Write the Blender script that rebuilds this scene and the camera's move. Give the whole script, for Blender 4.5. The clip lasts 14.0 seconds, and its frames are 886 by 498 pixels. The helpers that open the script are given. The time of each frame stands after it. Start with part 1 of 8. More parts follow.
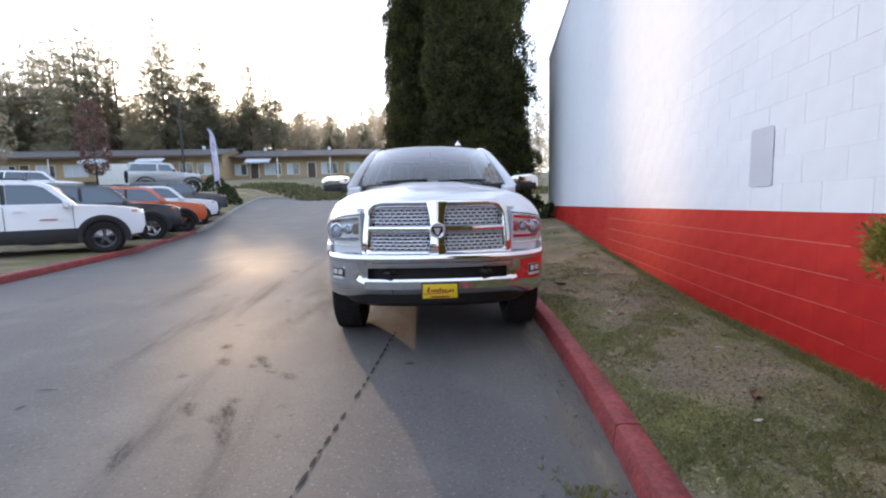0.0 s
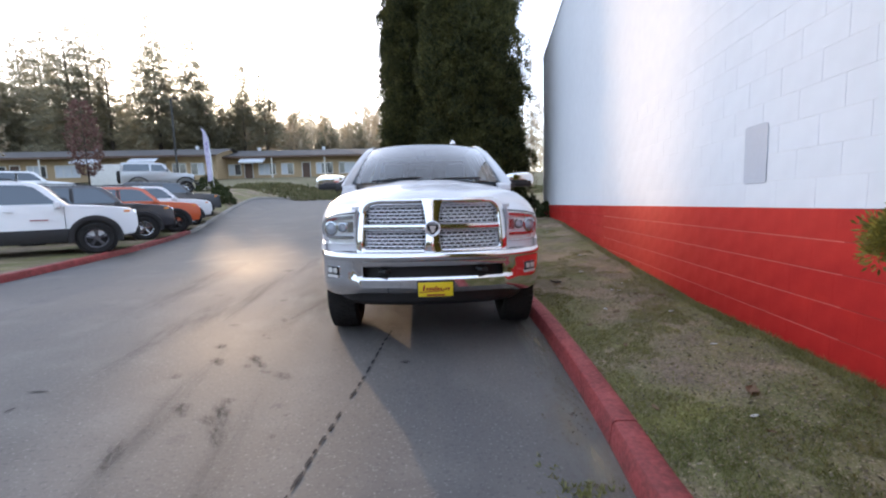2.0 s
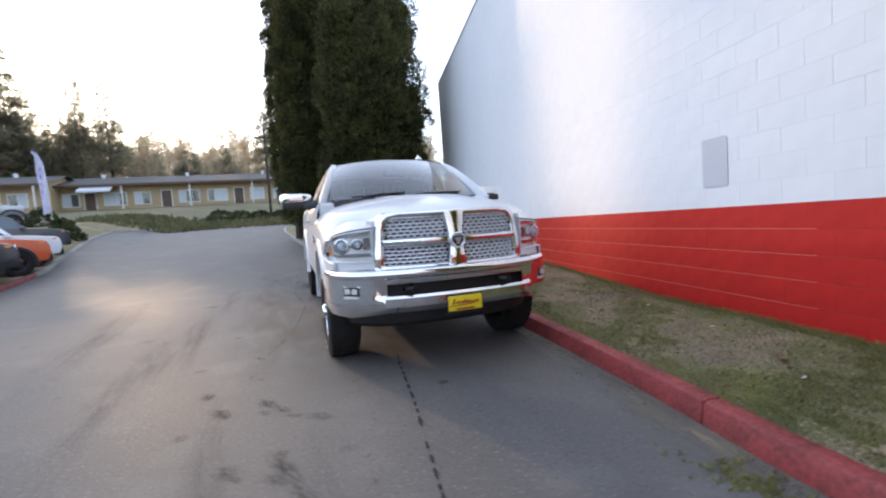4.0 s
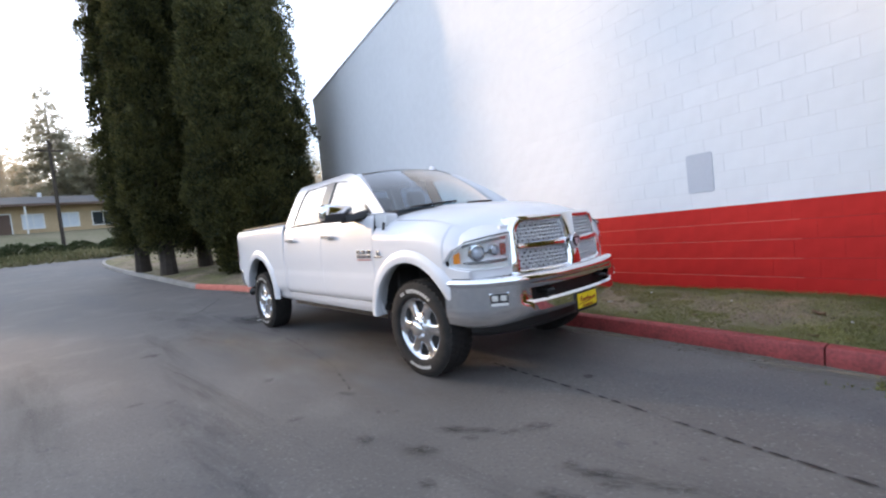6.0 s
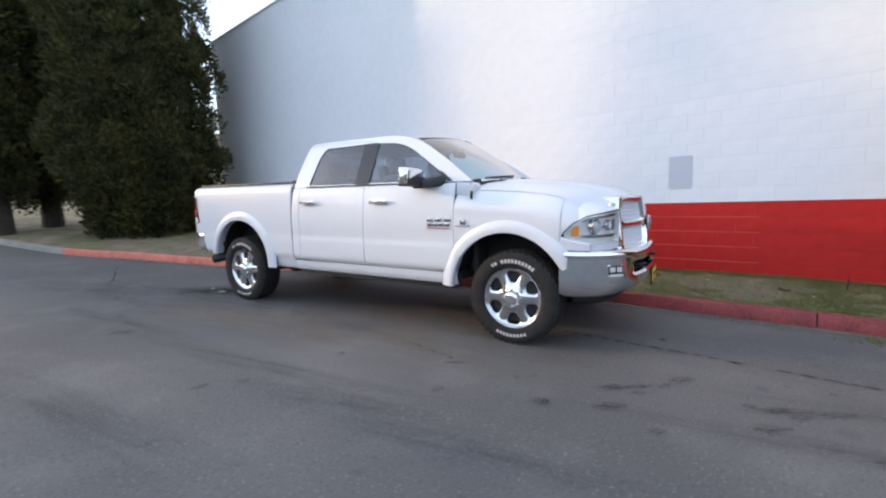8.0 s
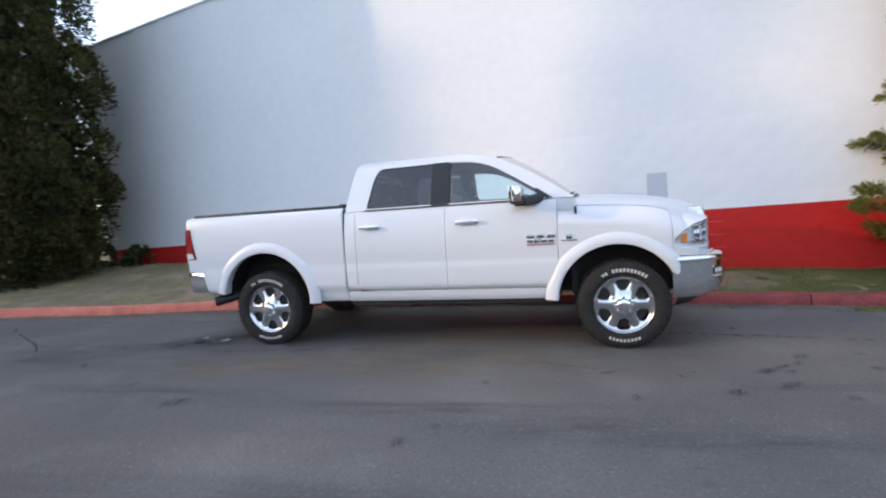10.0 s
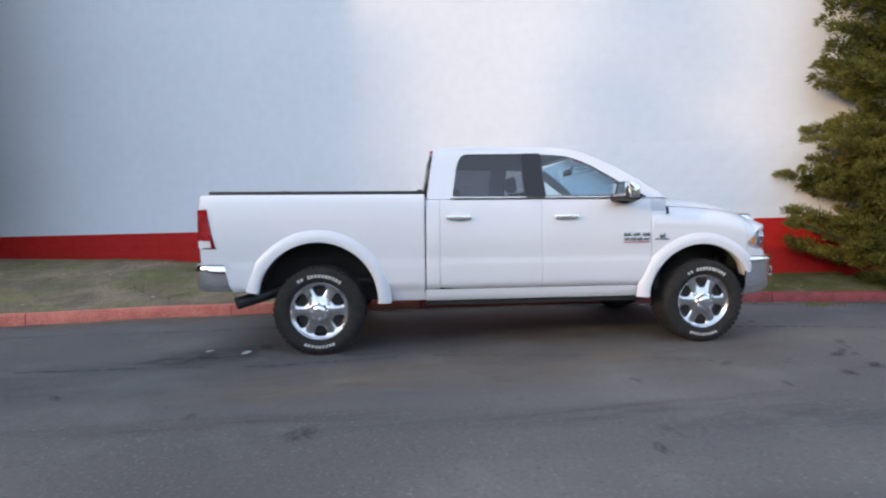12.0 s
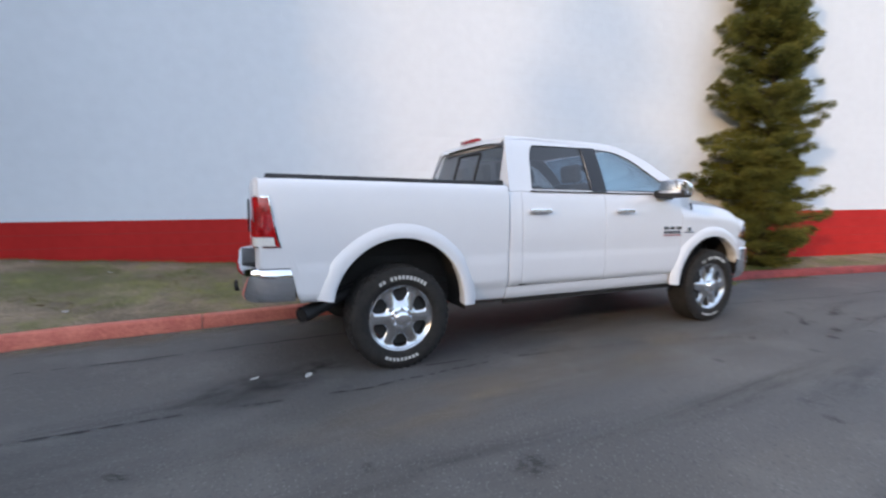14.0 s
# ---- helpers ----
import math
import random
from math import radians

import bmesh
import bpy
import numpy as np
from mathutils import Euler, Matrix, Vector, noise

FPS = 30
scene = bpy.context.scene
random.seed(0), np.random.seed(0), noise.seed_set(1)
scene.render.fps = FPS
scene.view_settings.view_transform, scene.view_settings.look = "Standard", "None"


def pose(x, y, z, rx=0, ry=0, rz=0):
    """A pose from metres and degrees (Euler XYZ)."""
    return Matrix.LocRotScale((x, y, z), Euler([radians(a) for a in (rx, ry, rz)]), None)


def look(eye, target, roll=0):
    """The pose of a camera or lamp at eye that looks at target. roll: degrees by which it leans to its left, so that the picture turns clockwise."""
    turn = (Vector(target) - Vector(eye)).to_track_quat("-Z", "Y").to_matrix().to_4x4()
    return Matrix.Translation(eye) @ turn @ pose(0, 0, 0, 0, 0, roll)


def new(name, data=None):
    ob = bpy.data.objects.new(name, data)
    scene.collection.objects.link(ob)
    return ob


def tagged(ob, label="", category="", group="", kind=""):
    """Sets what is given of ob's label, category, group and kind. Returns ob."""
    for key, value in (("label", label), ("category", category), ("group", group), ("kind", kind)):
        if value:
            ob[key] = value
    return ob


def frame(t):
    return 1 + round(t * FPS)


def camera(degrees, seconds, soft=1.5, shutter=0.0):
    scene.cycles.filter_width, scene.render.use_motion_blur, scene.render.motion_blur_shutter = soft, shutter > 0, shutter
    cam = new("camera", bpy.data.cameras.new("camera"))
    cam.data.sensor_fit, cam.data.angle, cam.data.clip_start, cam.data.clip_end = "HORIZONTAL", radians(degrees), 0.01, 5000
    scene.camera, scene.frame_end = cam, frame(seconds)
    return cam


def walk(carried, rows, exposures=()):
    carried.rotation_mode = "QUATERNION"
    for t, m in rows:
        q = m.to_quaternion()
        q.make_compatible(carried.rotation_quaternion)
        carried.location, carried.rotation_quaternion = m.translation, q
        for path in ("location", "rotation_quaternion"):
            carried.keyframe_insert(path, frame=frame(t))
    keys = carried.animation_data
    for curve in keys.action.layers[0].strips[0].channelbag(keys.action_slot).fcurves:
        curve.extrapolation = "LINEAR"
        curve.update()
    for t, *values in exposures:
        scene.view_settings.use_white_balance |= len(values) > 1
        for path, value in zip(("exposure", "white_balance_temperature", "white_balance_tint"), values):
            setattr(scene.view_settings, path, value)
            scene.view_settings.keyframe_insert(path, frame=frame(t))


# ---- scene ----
cam = camera(90.9, 14.0, soft=2.1, shutter=0.5)
PATH = [
    (0, (-0.117, -4.552, 1.316), (-0.024, -2.568, 1.082), -1.3),
    (0.5, (-0.118, -4.554, 1.309), (-0.017, -2.57, 1.081), -1.2),
    (1, (-0.113, -4.55, 1.3), (-0.007, -2.565, 1.075), -1.3),
    (1.5, (-0.112, -4.552, 1.308), (-0.004, -2.569, 1.076), -1.5),
    (2, (-0.117, -4.538, 1.301), (-0.003, -2.556, 1.065), -1.5),
    (2.5, (-0.122, -4.526, 1.292), (0.01, -2.544, 1.059), -0.8),
    (3, (-0.288, -4.475, 1.279), (-0.091, -2.496, 1.059), 1.2),
    (3.2, (-0.439, -4.46, 1.251), (-0.134, -2.492, 1.064), 0.0),
    (5.3, (-2.663, -3.472, 1.249), (-1.583, -1.797, 1.086), -4.3),
    (5.5, (-2.844, -3.354, 1.266), (-1.65, -1.761, 1.08), -5.1),
    (6, (-3.229, -3.004, 1.313), (-1.917, -1.499, 1.192), -6.0),
    (6.5, (-3.615, -2.681, 1.334), (-2.213, -1.261, 1.2), -4.9),
    (7, (-3.975, -2.303, 1.317), (-2.486, -0.973, 1.183), -1.9),
    (7.2, (-4.088, -2.137, 1.325), (-2.562, -0.855, 1.147), -1.5),
    (9.3, (-5.123, -0.136, 1.372), (-3.267, 0.579, 1.167), -2.3),
    (9.5, (-5.18, 0.081, 1.429), (-3.323, 0.793, 1.22), -3.1),
    (10, (-5.284, 0.645, 1.396), (-3.349, 1.123, 1.227), -3.7),
    (10.5, (-5.28, 1.225, 1.364), (-3.311, 1.504, 1.151), -2.9),
    (11, (-5.278, 1.834, 1.337), (-3.292, 1.865, 1.108), -2.2),
    (11.5, (-5.156, 2.433, 1.339), (-3.162, 2.357, 1.209), -1.4),
    (12, (-5.089, 2.979, 1.314), (-3.102, 2.811, 1.155), -0.5),
    (12.5, (-4.91, 3.526, 1.361), (-2.932, 3.254, 1.243), -1.0),
    (13, (-4.77, 4.02, 1.371), (-2.841, 3.519, 1.197), -1.6),
    (13.5, (-4.502, 4.484, 1.357), (-2.581, 3.95, 1.209), -1.4),
    (14, (-4.238, 4.934, 1.347), (-2.432, 4.103, 1.135), 0.7),
]
walk(cam, [(t, look(eye, target, roll)) for t, eye, target, roll in PATH], exposures=[(0.0, 1.14, 6560, 15), (3.2, 1.14, 6560, 14), (6.5, 1.12, 6580, 13), (9.5, 0.98, 6520, 12), (11.5, 0.95, 6500, 12), (14.0, 0.89, 6490, 12)])

# ---- light ----
SUN_AZ, SUN_EL = 22.8, 14.0          # degrees left of +y, and above the ground
sun_dir = Vector((-math.sin(radians(SUN_AZ)) * math.cos(radians(SUN_EL)), math.cos(radians(SUN_AZ)) * math.cos(radians(SUN_EL)), math.sin(radians(SUN_EL))))
world = bpy.data.worlds.new("world")
scene.world = world
world.use_nodes = True
wt = world.node_tree
wt.nodes.clear()
sky = wt.nodes.new("ShaderNodeTexSky")
sky.sky_type, sky.sun_disc = "NISHITA", False
sky.sun_elevation, sky.sun_rotation = radians(SUN_EL), radians(-SUN_AZ)
sky.air_density, sky.dust_density, sky.ozone_density = 1.0, 1.5, 2.5
bg = wt.nodes.new("ShaderNodeBackground")
bg.inputs["Strength"].default_value = 0.15
wo = wt.nodes.new("ShaderNodeOutputWorld")
haze = wt.nodes.new("ShaderNodeMix")            # thin high haze whitens the whole sky
haze.data_type, haze.blend_type = "RGBA", "ADD"
haze.inputs[0].default_value = 1.0
haze.inputs[7].default_value = (2.75, 3.05, 3.55, 1)
wt.links.new(sky.outputs[0], haze.inputs[6])
wt.links.new(haze.outputs[2], bg.inputs["Color"])
wt.links.new(bg.outputs[0], wo.inputs["Surface"])
sun_data = bpy.data.lights.new("sun", "SUN")
sun_data.energy, sun_data.angle, sun_data.color = 1.15, radians(0.6), (1.0, 0.70, 0.41)
sun = new("sun", sun_data)
sun.matrix_world = look(sun_dir * 60, (0, 0, 0))

# ---- building tools ----
def thing(name, m=None, label="", category="", group="", kind=""):
    ob = new(name)
    ob.empty_display_size = 0.2
    if m is not None:
        ob.matrix_basis = m
    return tagged(ob, label, category, group, kind)


def mesh_of(name, bm, mats, smooth=35.0):
    me = bpy.data.meshes.new(name)
    bm.to_mesh(me)
    bm.free()
    for m in (mats if isinstance(mats, (list, tuple)) else [mats]):
        me.materials.append(m)
    if smooth:
        me.shade_smooth()
        me.set_sharp_from_angle(angle=radians(smooth))
    return me


def part(name, bm, mats, parent=None, label="", smooth=35.0, m=None):
    ob = new(name, mesh_of(name, bm, mats, smooth))
    if parent is not None:
        ob.parent = parent
    if m is not None:
        ob.matrix_basis = m
    if label:
        ob["label"] = label
    return ob


def grid(bm, rows, closed=False, mat=0, keep=None):
    vs = [[bm.verts.new(p) for p in row] for row in rows]
    n = len(vs[0])
    for i in range(len(vs) - 1):
        for j in range(n if closed else n - 1):
            if keep and not keep(i, j):
                continue
            f = bm.faces.new((vs[i][j], vs[i][(j + 1) % n], vs[i + 1][(j + 1) % n], vs[i + 1][j]))
            f.material_index = mat
    return vs


def box(bm, c, s, rot=None, bevel=0.0, mat=0, seg=2):
    m = Matrix.Translation(c) @ (rot.to_4x4() if rot else Matrix.Identity(4)) @ Matrix.Diagonal((s[0], s[1], s[2], 1))
    r = bmesh.ops.create_cube(bm, size=1.0, matrix=m)
    faces = list({f for v in r["verts"] for f in v.link_faces})
    for f in faces:
        f.material_index = mat
    if bevel:
        edges = list({e for v in r["verts"] for e in v.link_edges})
        out = bmesh.ops.bevel(bm, geom=edges, offset=bevel, segments=seg, profile=0.6, affect="EDGES")
        for f in out["faces"]:
            f.material_index = mat


def tube(bm, pts, r, n=10, mat=0, caps=True):
    pts = [Vector(p) for p in pts]
    rs = r if isinstance(r, (list, tuple)) else [r] * len(pts)
    rows = []
    up = None
    for i, p in enumerate(pts):
        d = (pts[min(i + 1, len(pts) - 1)] - pts[max(i - 1, 0)]).normalized()
        a = d.orthogonal().normalized() if up is None else (up - d * up.dot(d)).normalized()
        up = a
        b = d.cross(a)
        rows.append([p + rs[i] * (math.cos(k * math.tau / n) * a + math.sin(k * math.tau / n) * b) for k in range(n)])
    vs = grid(bm, rows, closed=True, mat=mat)
    if caps:
        bm.faces.new(vs[0][::-1]).material_index = mat
        bm.faces.new(vs[-1]).material_index = mat


def lathe(bm, prof, n=48, axis="x", c=(0, 0, 0), mat=0):
    """prof: (radius, offset along the axis)."""
    rows = []
    for r, h in prof:
        row = []
        for k in range(n):
            a = math.tau * k / n
            u, v = r * math.cos(a), r * math.sin(a)
            p = (h, u, v) if axis == "x" else (u, h, v) if axis == "y" else (u, v, h)
            row.append(Vector(p) + Vector(c))
        rows.append(row)
    return grid(bm, rows, closed=True, mat=mat)


def lerp(table, v):
    """Straight interpolation in a table of (key, value)."""
    if v <= table[0][0]:
        return table[0][1]
    for (a, p), (b, q) in zip(table, table[1:]):
        if v <= b:
            return p + (q - p) * (v - a) / (b - a)
    return table[-1][1]


def ease(table, v):
    """The same with rounded corners."""
    if v <= table[0][0]:
        return table[0][1]
    for i, ((a, p), (b, q)) in enumerate(zip(table, table[1:])):
        if v <= b:
            h = b - a
            s = (v - a) / h
            def slope(k):
                if k <= 0 or k >= len(table) - 1:
                    k2 = min(max(k, 0), len(table) - 2)
                    return (table[k2 + 1][1] - table[k2][1]) / (table[k2 + 1][0] - table[k2][0])
                return (table[k + 1][1] - table[k - 1][1]) / (table[k + 1][0] - table[k - 1][0])
            m0, m1 = slope(i) * h, slope(i + 1) * h
            return (2 * s ** 3 - 3 * s * s + 1) * p + (s ** 3 - 2 * s * s + s) * m0 + (3 * s * s - 2 * s ** 3) * q + (s ** 3 - s * s) * m1
    return table[-1][1]


def frange(a, b, n):
    return [a + (b - a) * i / n for i in range(n + 1)]


def rounded(poly, r, n=5):
    """A closed 2D outline with its corners rounded; r one radius or one for each corner."""
    out = []
    k = len(poly)
    for i in range(k):
        p, a, b = Vector(poly[i]), Vector(poly[i - 1]), Vector(poly[(i + 1) % k])
        ri = r[i] if isinstance(r, (list, tuple)) else r
        da, db = (a - p), (b - p)
        ri = min(ri, da.length * 0.49, db.length * 0.49)
        if ri < 1e-5:
            out.append(tuple(p))
            continue
        s, e = p + da.normalized() * ri, p + db.normalized() * ri
        for j in range(n + 1):
            t = j / n
            q = (1 - t) ** 2 * s + 2 * t * (1 - t) * p + t * t * e
            out.append(tuple(q))
    return out


def fill2d(loops, to3d, cuts_u=(), cuts_v=(), bm=None, mat=0):
    """Fills 2D outlines (the first outside, the rest holes), cuts the sheet along lines so that it can bend, and lays it out by to3d."""
    bm2 = bmesh.new()
    edges = []
    for loop in loops:
        vs = [bm2.verts.new((u, v, 0)) for u, v in loop]
        edges += [bm2.edges.new((vs[i], vs[(i + 1) % len(vs)])) for i in range(len(vs))]
    bmesh.ops.triangle_fill(bm2, edges=edges, use_beauty=True, use_dissolve=False)
    for cut, no in [(c, (1, 0, 0)) for c in cuts_u] + [(c, (0, 1, 0)) for c in cuts_v]:
        bmesh.ops.bisect_plane(bm2, geom=bm2.verts[:] + bm2.edges[:] + bm2.faces[:], plane_co=(cut * no[0], cut * no[1], 0), plane_no=no)
    target = bm or bmesh.new()
    bm2.verts.index_update()
    vmap = {v.index: target.verts.new(to3d(v.co.x, v.co.y)) for v in bm2.verts}
    for f in bm2.faces:
        try:
            target.faces.new([vmap[v.index] for v in f.verts]).material_index = mat
        except ValueError:
            pass
    bm2.free()
    return target


def thicken(bm, d):
    """Gives an open sheet a thickness d."""
    bmesh.ops.recalc_face_normals(bm, faces=bm.faces[:])
    bmesh.ops.solidify(bm, geom=bm.faces[:] + bm.edges[:] + bm.verts[:], thickness=d)
    return bm


def ring_band(bm, loop_a, loop_b, mat=0):
    """A closed band between two outlines of as many points."""
    grid(bm, [loop_a, loop_b], closed=True, mat=mat)

# ---- materials ----
def material(name, base, rough=0.5, metal=0.0, var=0.0, scale=4.0, bump=0.0, bump_scale=60.0, rough_var=0.0, coat=0.0, spec=0.5, tint=None, per_piece=0.0):
    """A principled surface with soft colour variation at two scales, and fine relief."""
    m = bpy.data.materials.new(name)
    m.use_nodes = True
    t = m.node_tree
    b = t.nodes["Principled BSDF"]
    b.inputs["Base Color"].default_value = (*base, 1)
    b.inputs["Roughness"].default_value = rough
    b.inputs["Metallic"].default_value = metal
    b.inputs["Coat Weight"].default_value = coat
    b.inputs["Coat Roughness"].default_value = 0.03
    b.inputs["Specular IOR Level"].default_value = spec
    tc = t.nodes.new("ShaderNodeTexCoord")
    if var or rough_var:
        n1, n2 = t.nodes.new("ShaderNodeTexNoise"), t.nodes.new("ShaderNodeTexNoise")
        n1.inputs["Scale"].default_value, n2.inputs["Scale"].default_value = scale, scale * 9
        n1.inputs["Detail"].default_value, n2.inputs["Detail"].default_value = 6, 4
        add = t.nodes.new("ShaderNodeMath")
        add.operation = "ADD"
        for n in (n1, n2):
            t.links.new(tc.outputs["Object"], n.inputs["Vector"])
        t.links.new(n1.outputs["Fac"], add.inputs[0])
        t.links.new(n2.outputs["Fac"], add.inputs[1])
        ramp = t.nodes.new("ShaderNodeMapRange")
        ramp.inputs["From Min"].default_value, ramp.inputs["From Max"].default_value = 0.7, 1.3
        t.links.new(add.outputs[0], ramp.inputs["Value"])
        if var:
            mix = t.nodes.new("ShaderNodeMix")
            mix.data_type = "RGBA"
            other = tint or tuple(c * (1 - var) for c in base)
            mix.inputs[6].default_value = (*base, 1)
            mix.inputs[7].default_value = (*other, 1)
            t.links.new(ramp.outputs[0], mix.inputs[0])
            out = mix.outputs[2]
            if per_piece:
                info = t.nodes.new("ShaderNodeObjectInfo")
                hsv = t.nodes.new("ShaderNodeHueSaturation")
                mr = t.nodes.new("ShaderNodeMapRange")
                mr.inputs["To Min"].default_value, mr.inputs["To Max"].default_value = 1 - per_piece, 1 + per_piece
                t.links.new(info.outputs["Random"], mr.inputs["Value"])
                t.links.new(mr.outputs[0], hsv.inputs["Value"])
                t.links.new(out, hsv.inputs["Color"])
                out = hsv.outputs[0]
            t.links.new(out, b.inputs["Base Color"])
        if rough_var:
            mr = t.nodes.new("ShaderNodeMapRange")
            mr.inputs["To Min"].default_value, mr.inputs["To Max"].default_value = max(0.02, rough - rough_var), min(1, rough + rough_var)
            t.links.new(ramp.outputs[0], mr.inputs["Value"])
            t.links.new(mr.outputs[0], b.inputs["Roughness"])
    if bump:
        n3 = t.nodes.new("ShaderNodeTexNoise")
        n3.inputs["Scale"].default_value, n3.inputs["Detail"].default_value = bump_scale, 5
        t.links.new(tc.outputs["Object"], n3.inputs["Vector"])
        bp = t.nodes.new("ShaderNodeBump")
        bp.inputs["Strength"].default_value, bp.inputs["Distance"].default_value = bump, 0.01
        t.links.new(n3.outputs["Fac"], bp.inputs["Height"])
        t.links.new(bp.outputs[0], b.inputs["Normal"])
    return m


def glass(name, tint, rough=0.0, gloss=1.7):
    """A thin pane: tinted see-through with a glossy face."""
    m = bpy.data.materials.new(name)
    m.use_nodes = True
    t = m.node_tree
    t.nodes.clear()
    tr, gl, mix, fr, out = (t.nodes.new(k) for k in ("ShaderNodeBsdfTransparent", "ShaderNodeBsdfGlossy", "ShaderNodeMixShader", "ShaderNodeLayerWeight", "ShaderNodeOutputMaterial"))
    tr.inputs["Color"].default_value = (*tint, 1)
    gl.inputs["Roughness"].default_value = rough
    fr.inputs["Blend"].default_value = 0.5
    pw, ad = t.nodes.new("ShaderNodeMath"), t.nodes.new("ShaderNodeMath")
    pw.operation, ad.operation = "POWER", "MULTIPLY_ADD"
    pw.inputs[1].default_value = 4.2
    ad.inputs[1].default_value, ad.inputs[2].default_value = 0.95, 0.045
    t.links.new(fr.outputs["Facing"], pw.inputs[0])
    t.links.new(pw.outputs[0], ad.inputs[0])
    mul = t.nodes.new("ShaderNodeMath")
    mul.operation, mul.use_clamp = "MULTIPLY", True
    mul.inputs[1].default_value = gloss
    t.links.new(ad.outputs[0], mul.inputs[0])
    t.links.new(mul.outputs[0], mix.inputs[0])
    t.links.new(tr.outputs[0], mix.inputs[1])
    t.links.new(gl.outputs[0], mix.inputs[2])
    t.links.new(mix.outputs[0], out.inputs["Surface"])
    return m


def leafy(name, base, other, scale=1.2, trans=0.25, open_=0.0):
    """Foliage: colour changes from clump to clump and over the crown, with some light passing through."""
    m = bpy.data.materials.new(name)
    m.use_nodes = True
    t = m.node_tree
    b = t.nodes["Principled BSDF"]
    b.inputs["Roughness"].default_value = 0.65
    b.inputs["Specular IOR Level"].default_value = 0.25
    geo, tc = t.nodes.new("ShaderNodeNewGeometry"), t.nodes.new("ShaderNodeTexCoord")
    n = t.nodes.new("ShaderNodeTexNoise")
    n.inputs["Scale"].default_value, n.inputs["Detail"].default_value = scale, 3
    t.links.new(tc.outputs["Object"], n.inputs["Vector"])
    add = t.nodes.new("ShaderNodeMath")
    add.operation = "MULTIPLY_ADD"
    add.inputs[1].default_value, add.inputs[2].default_value = 0.6, -0.15
    t.links.new(geo.outputs["Random Per Island"], add.inputs[0])
    a2 = t.nodes.new("ShaderNodeMath")
    a2.operation, a2.use_clamp = "ADD", True
    t.links.new(add.outputs[0], a2.inputs[0])
    mr = t.nodes.new("ShaderNodeMapRange")
    mr.inputs["From Min"].default_value, mr.inputs["From Max"].default_value, mr.inputs["To Max"].default_value = 0.35, 0.7, 0.55
    t.links.new(n.outputs["Fac"], mr.inputs["Value"])
    t.links.new(mr.outputs[0], a2.inputs[1])
    mix = t.nodes.new("ShaderNodeMix")
    mix.data_type = "RGBA"
    mix.inputs[6].default_value, mix.inputs[7].default_value = (*base, 1), (*other, 1)
    t.links.new(a2.outputs[0], mix.inputs[0])
    t.links.new(mix.outputs[2], b.inputs["Base Color"])
    tl, ms = t.nodes.new("ShaderNodeBsdfTranslucent"), t.nodes.new("ShaderNodeMixShader")
    t.links.new(mix.outputs[2], tl.inputs["Color"])
    ms.inputs[0].default_value = trans
    out = t.nodes["Material Output"]
    t.links.new(b.outputs[0], ms.inputs[1])
    t.links.new(tl.outputs[0], ms.inputs[2])
    t.links.new(ms.outputs[0], out.inputs["Surface"])
    if open_:                      # air between fine needles and twigs; also pales far trees as haze would
        air, mo = t.nodes.new("ShaderNodeBsdfTransparent"), t.nodes.new("ShaderNodeMixShader")
        mo.inputs[0].default_value = open_
        t.links.new(ms.outputs[0], mo.inputs[1])
        t.links.new(air.outputs[0], mo.inputs[2])
        t.links.new(mo.outputs[0], out.inputs["Surface"])
    return m


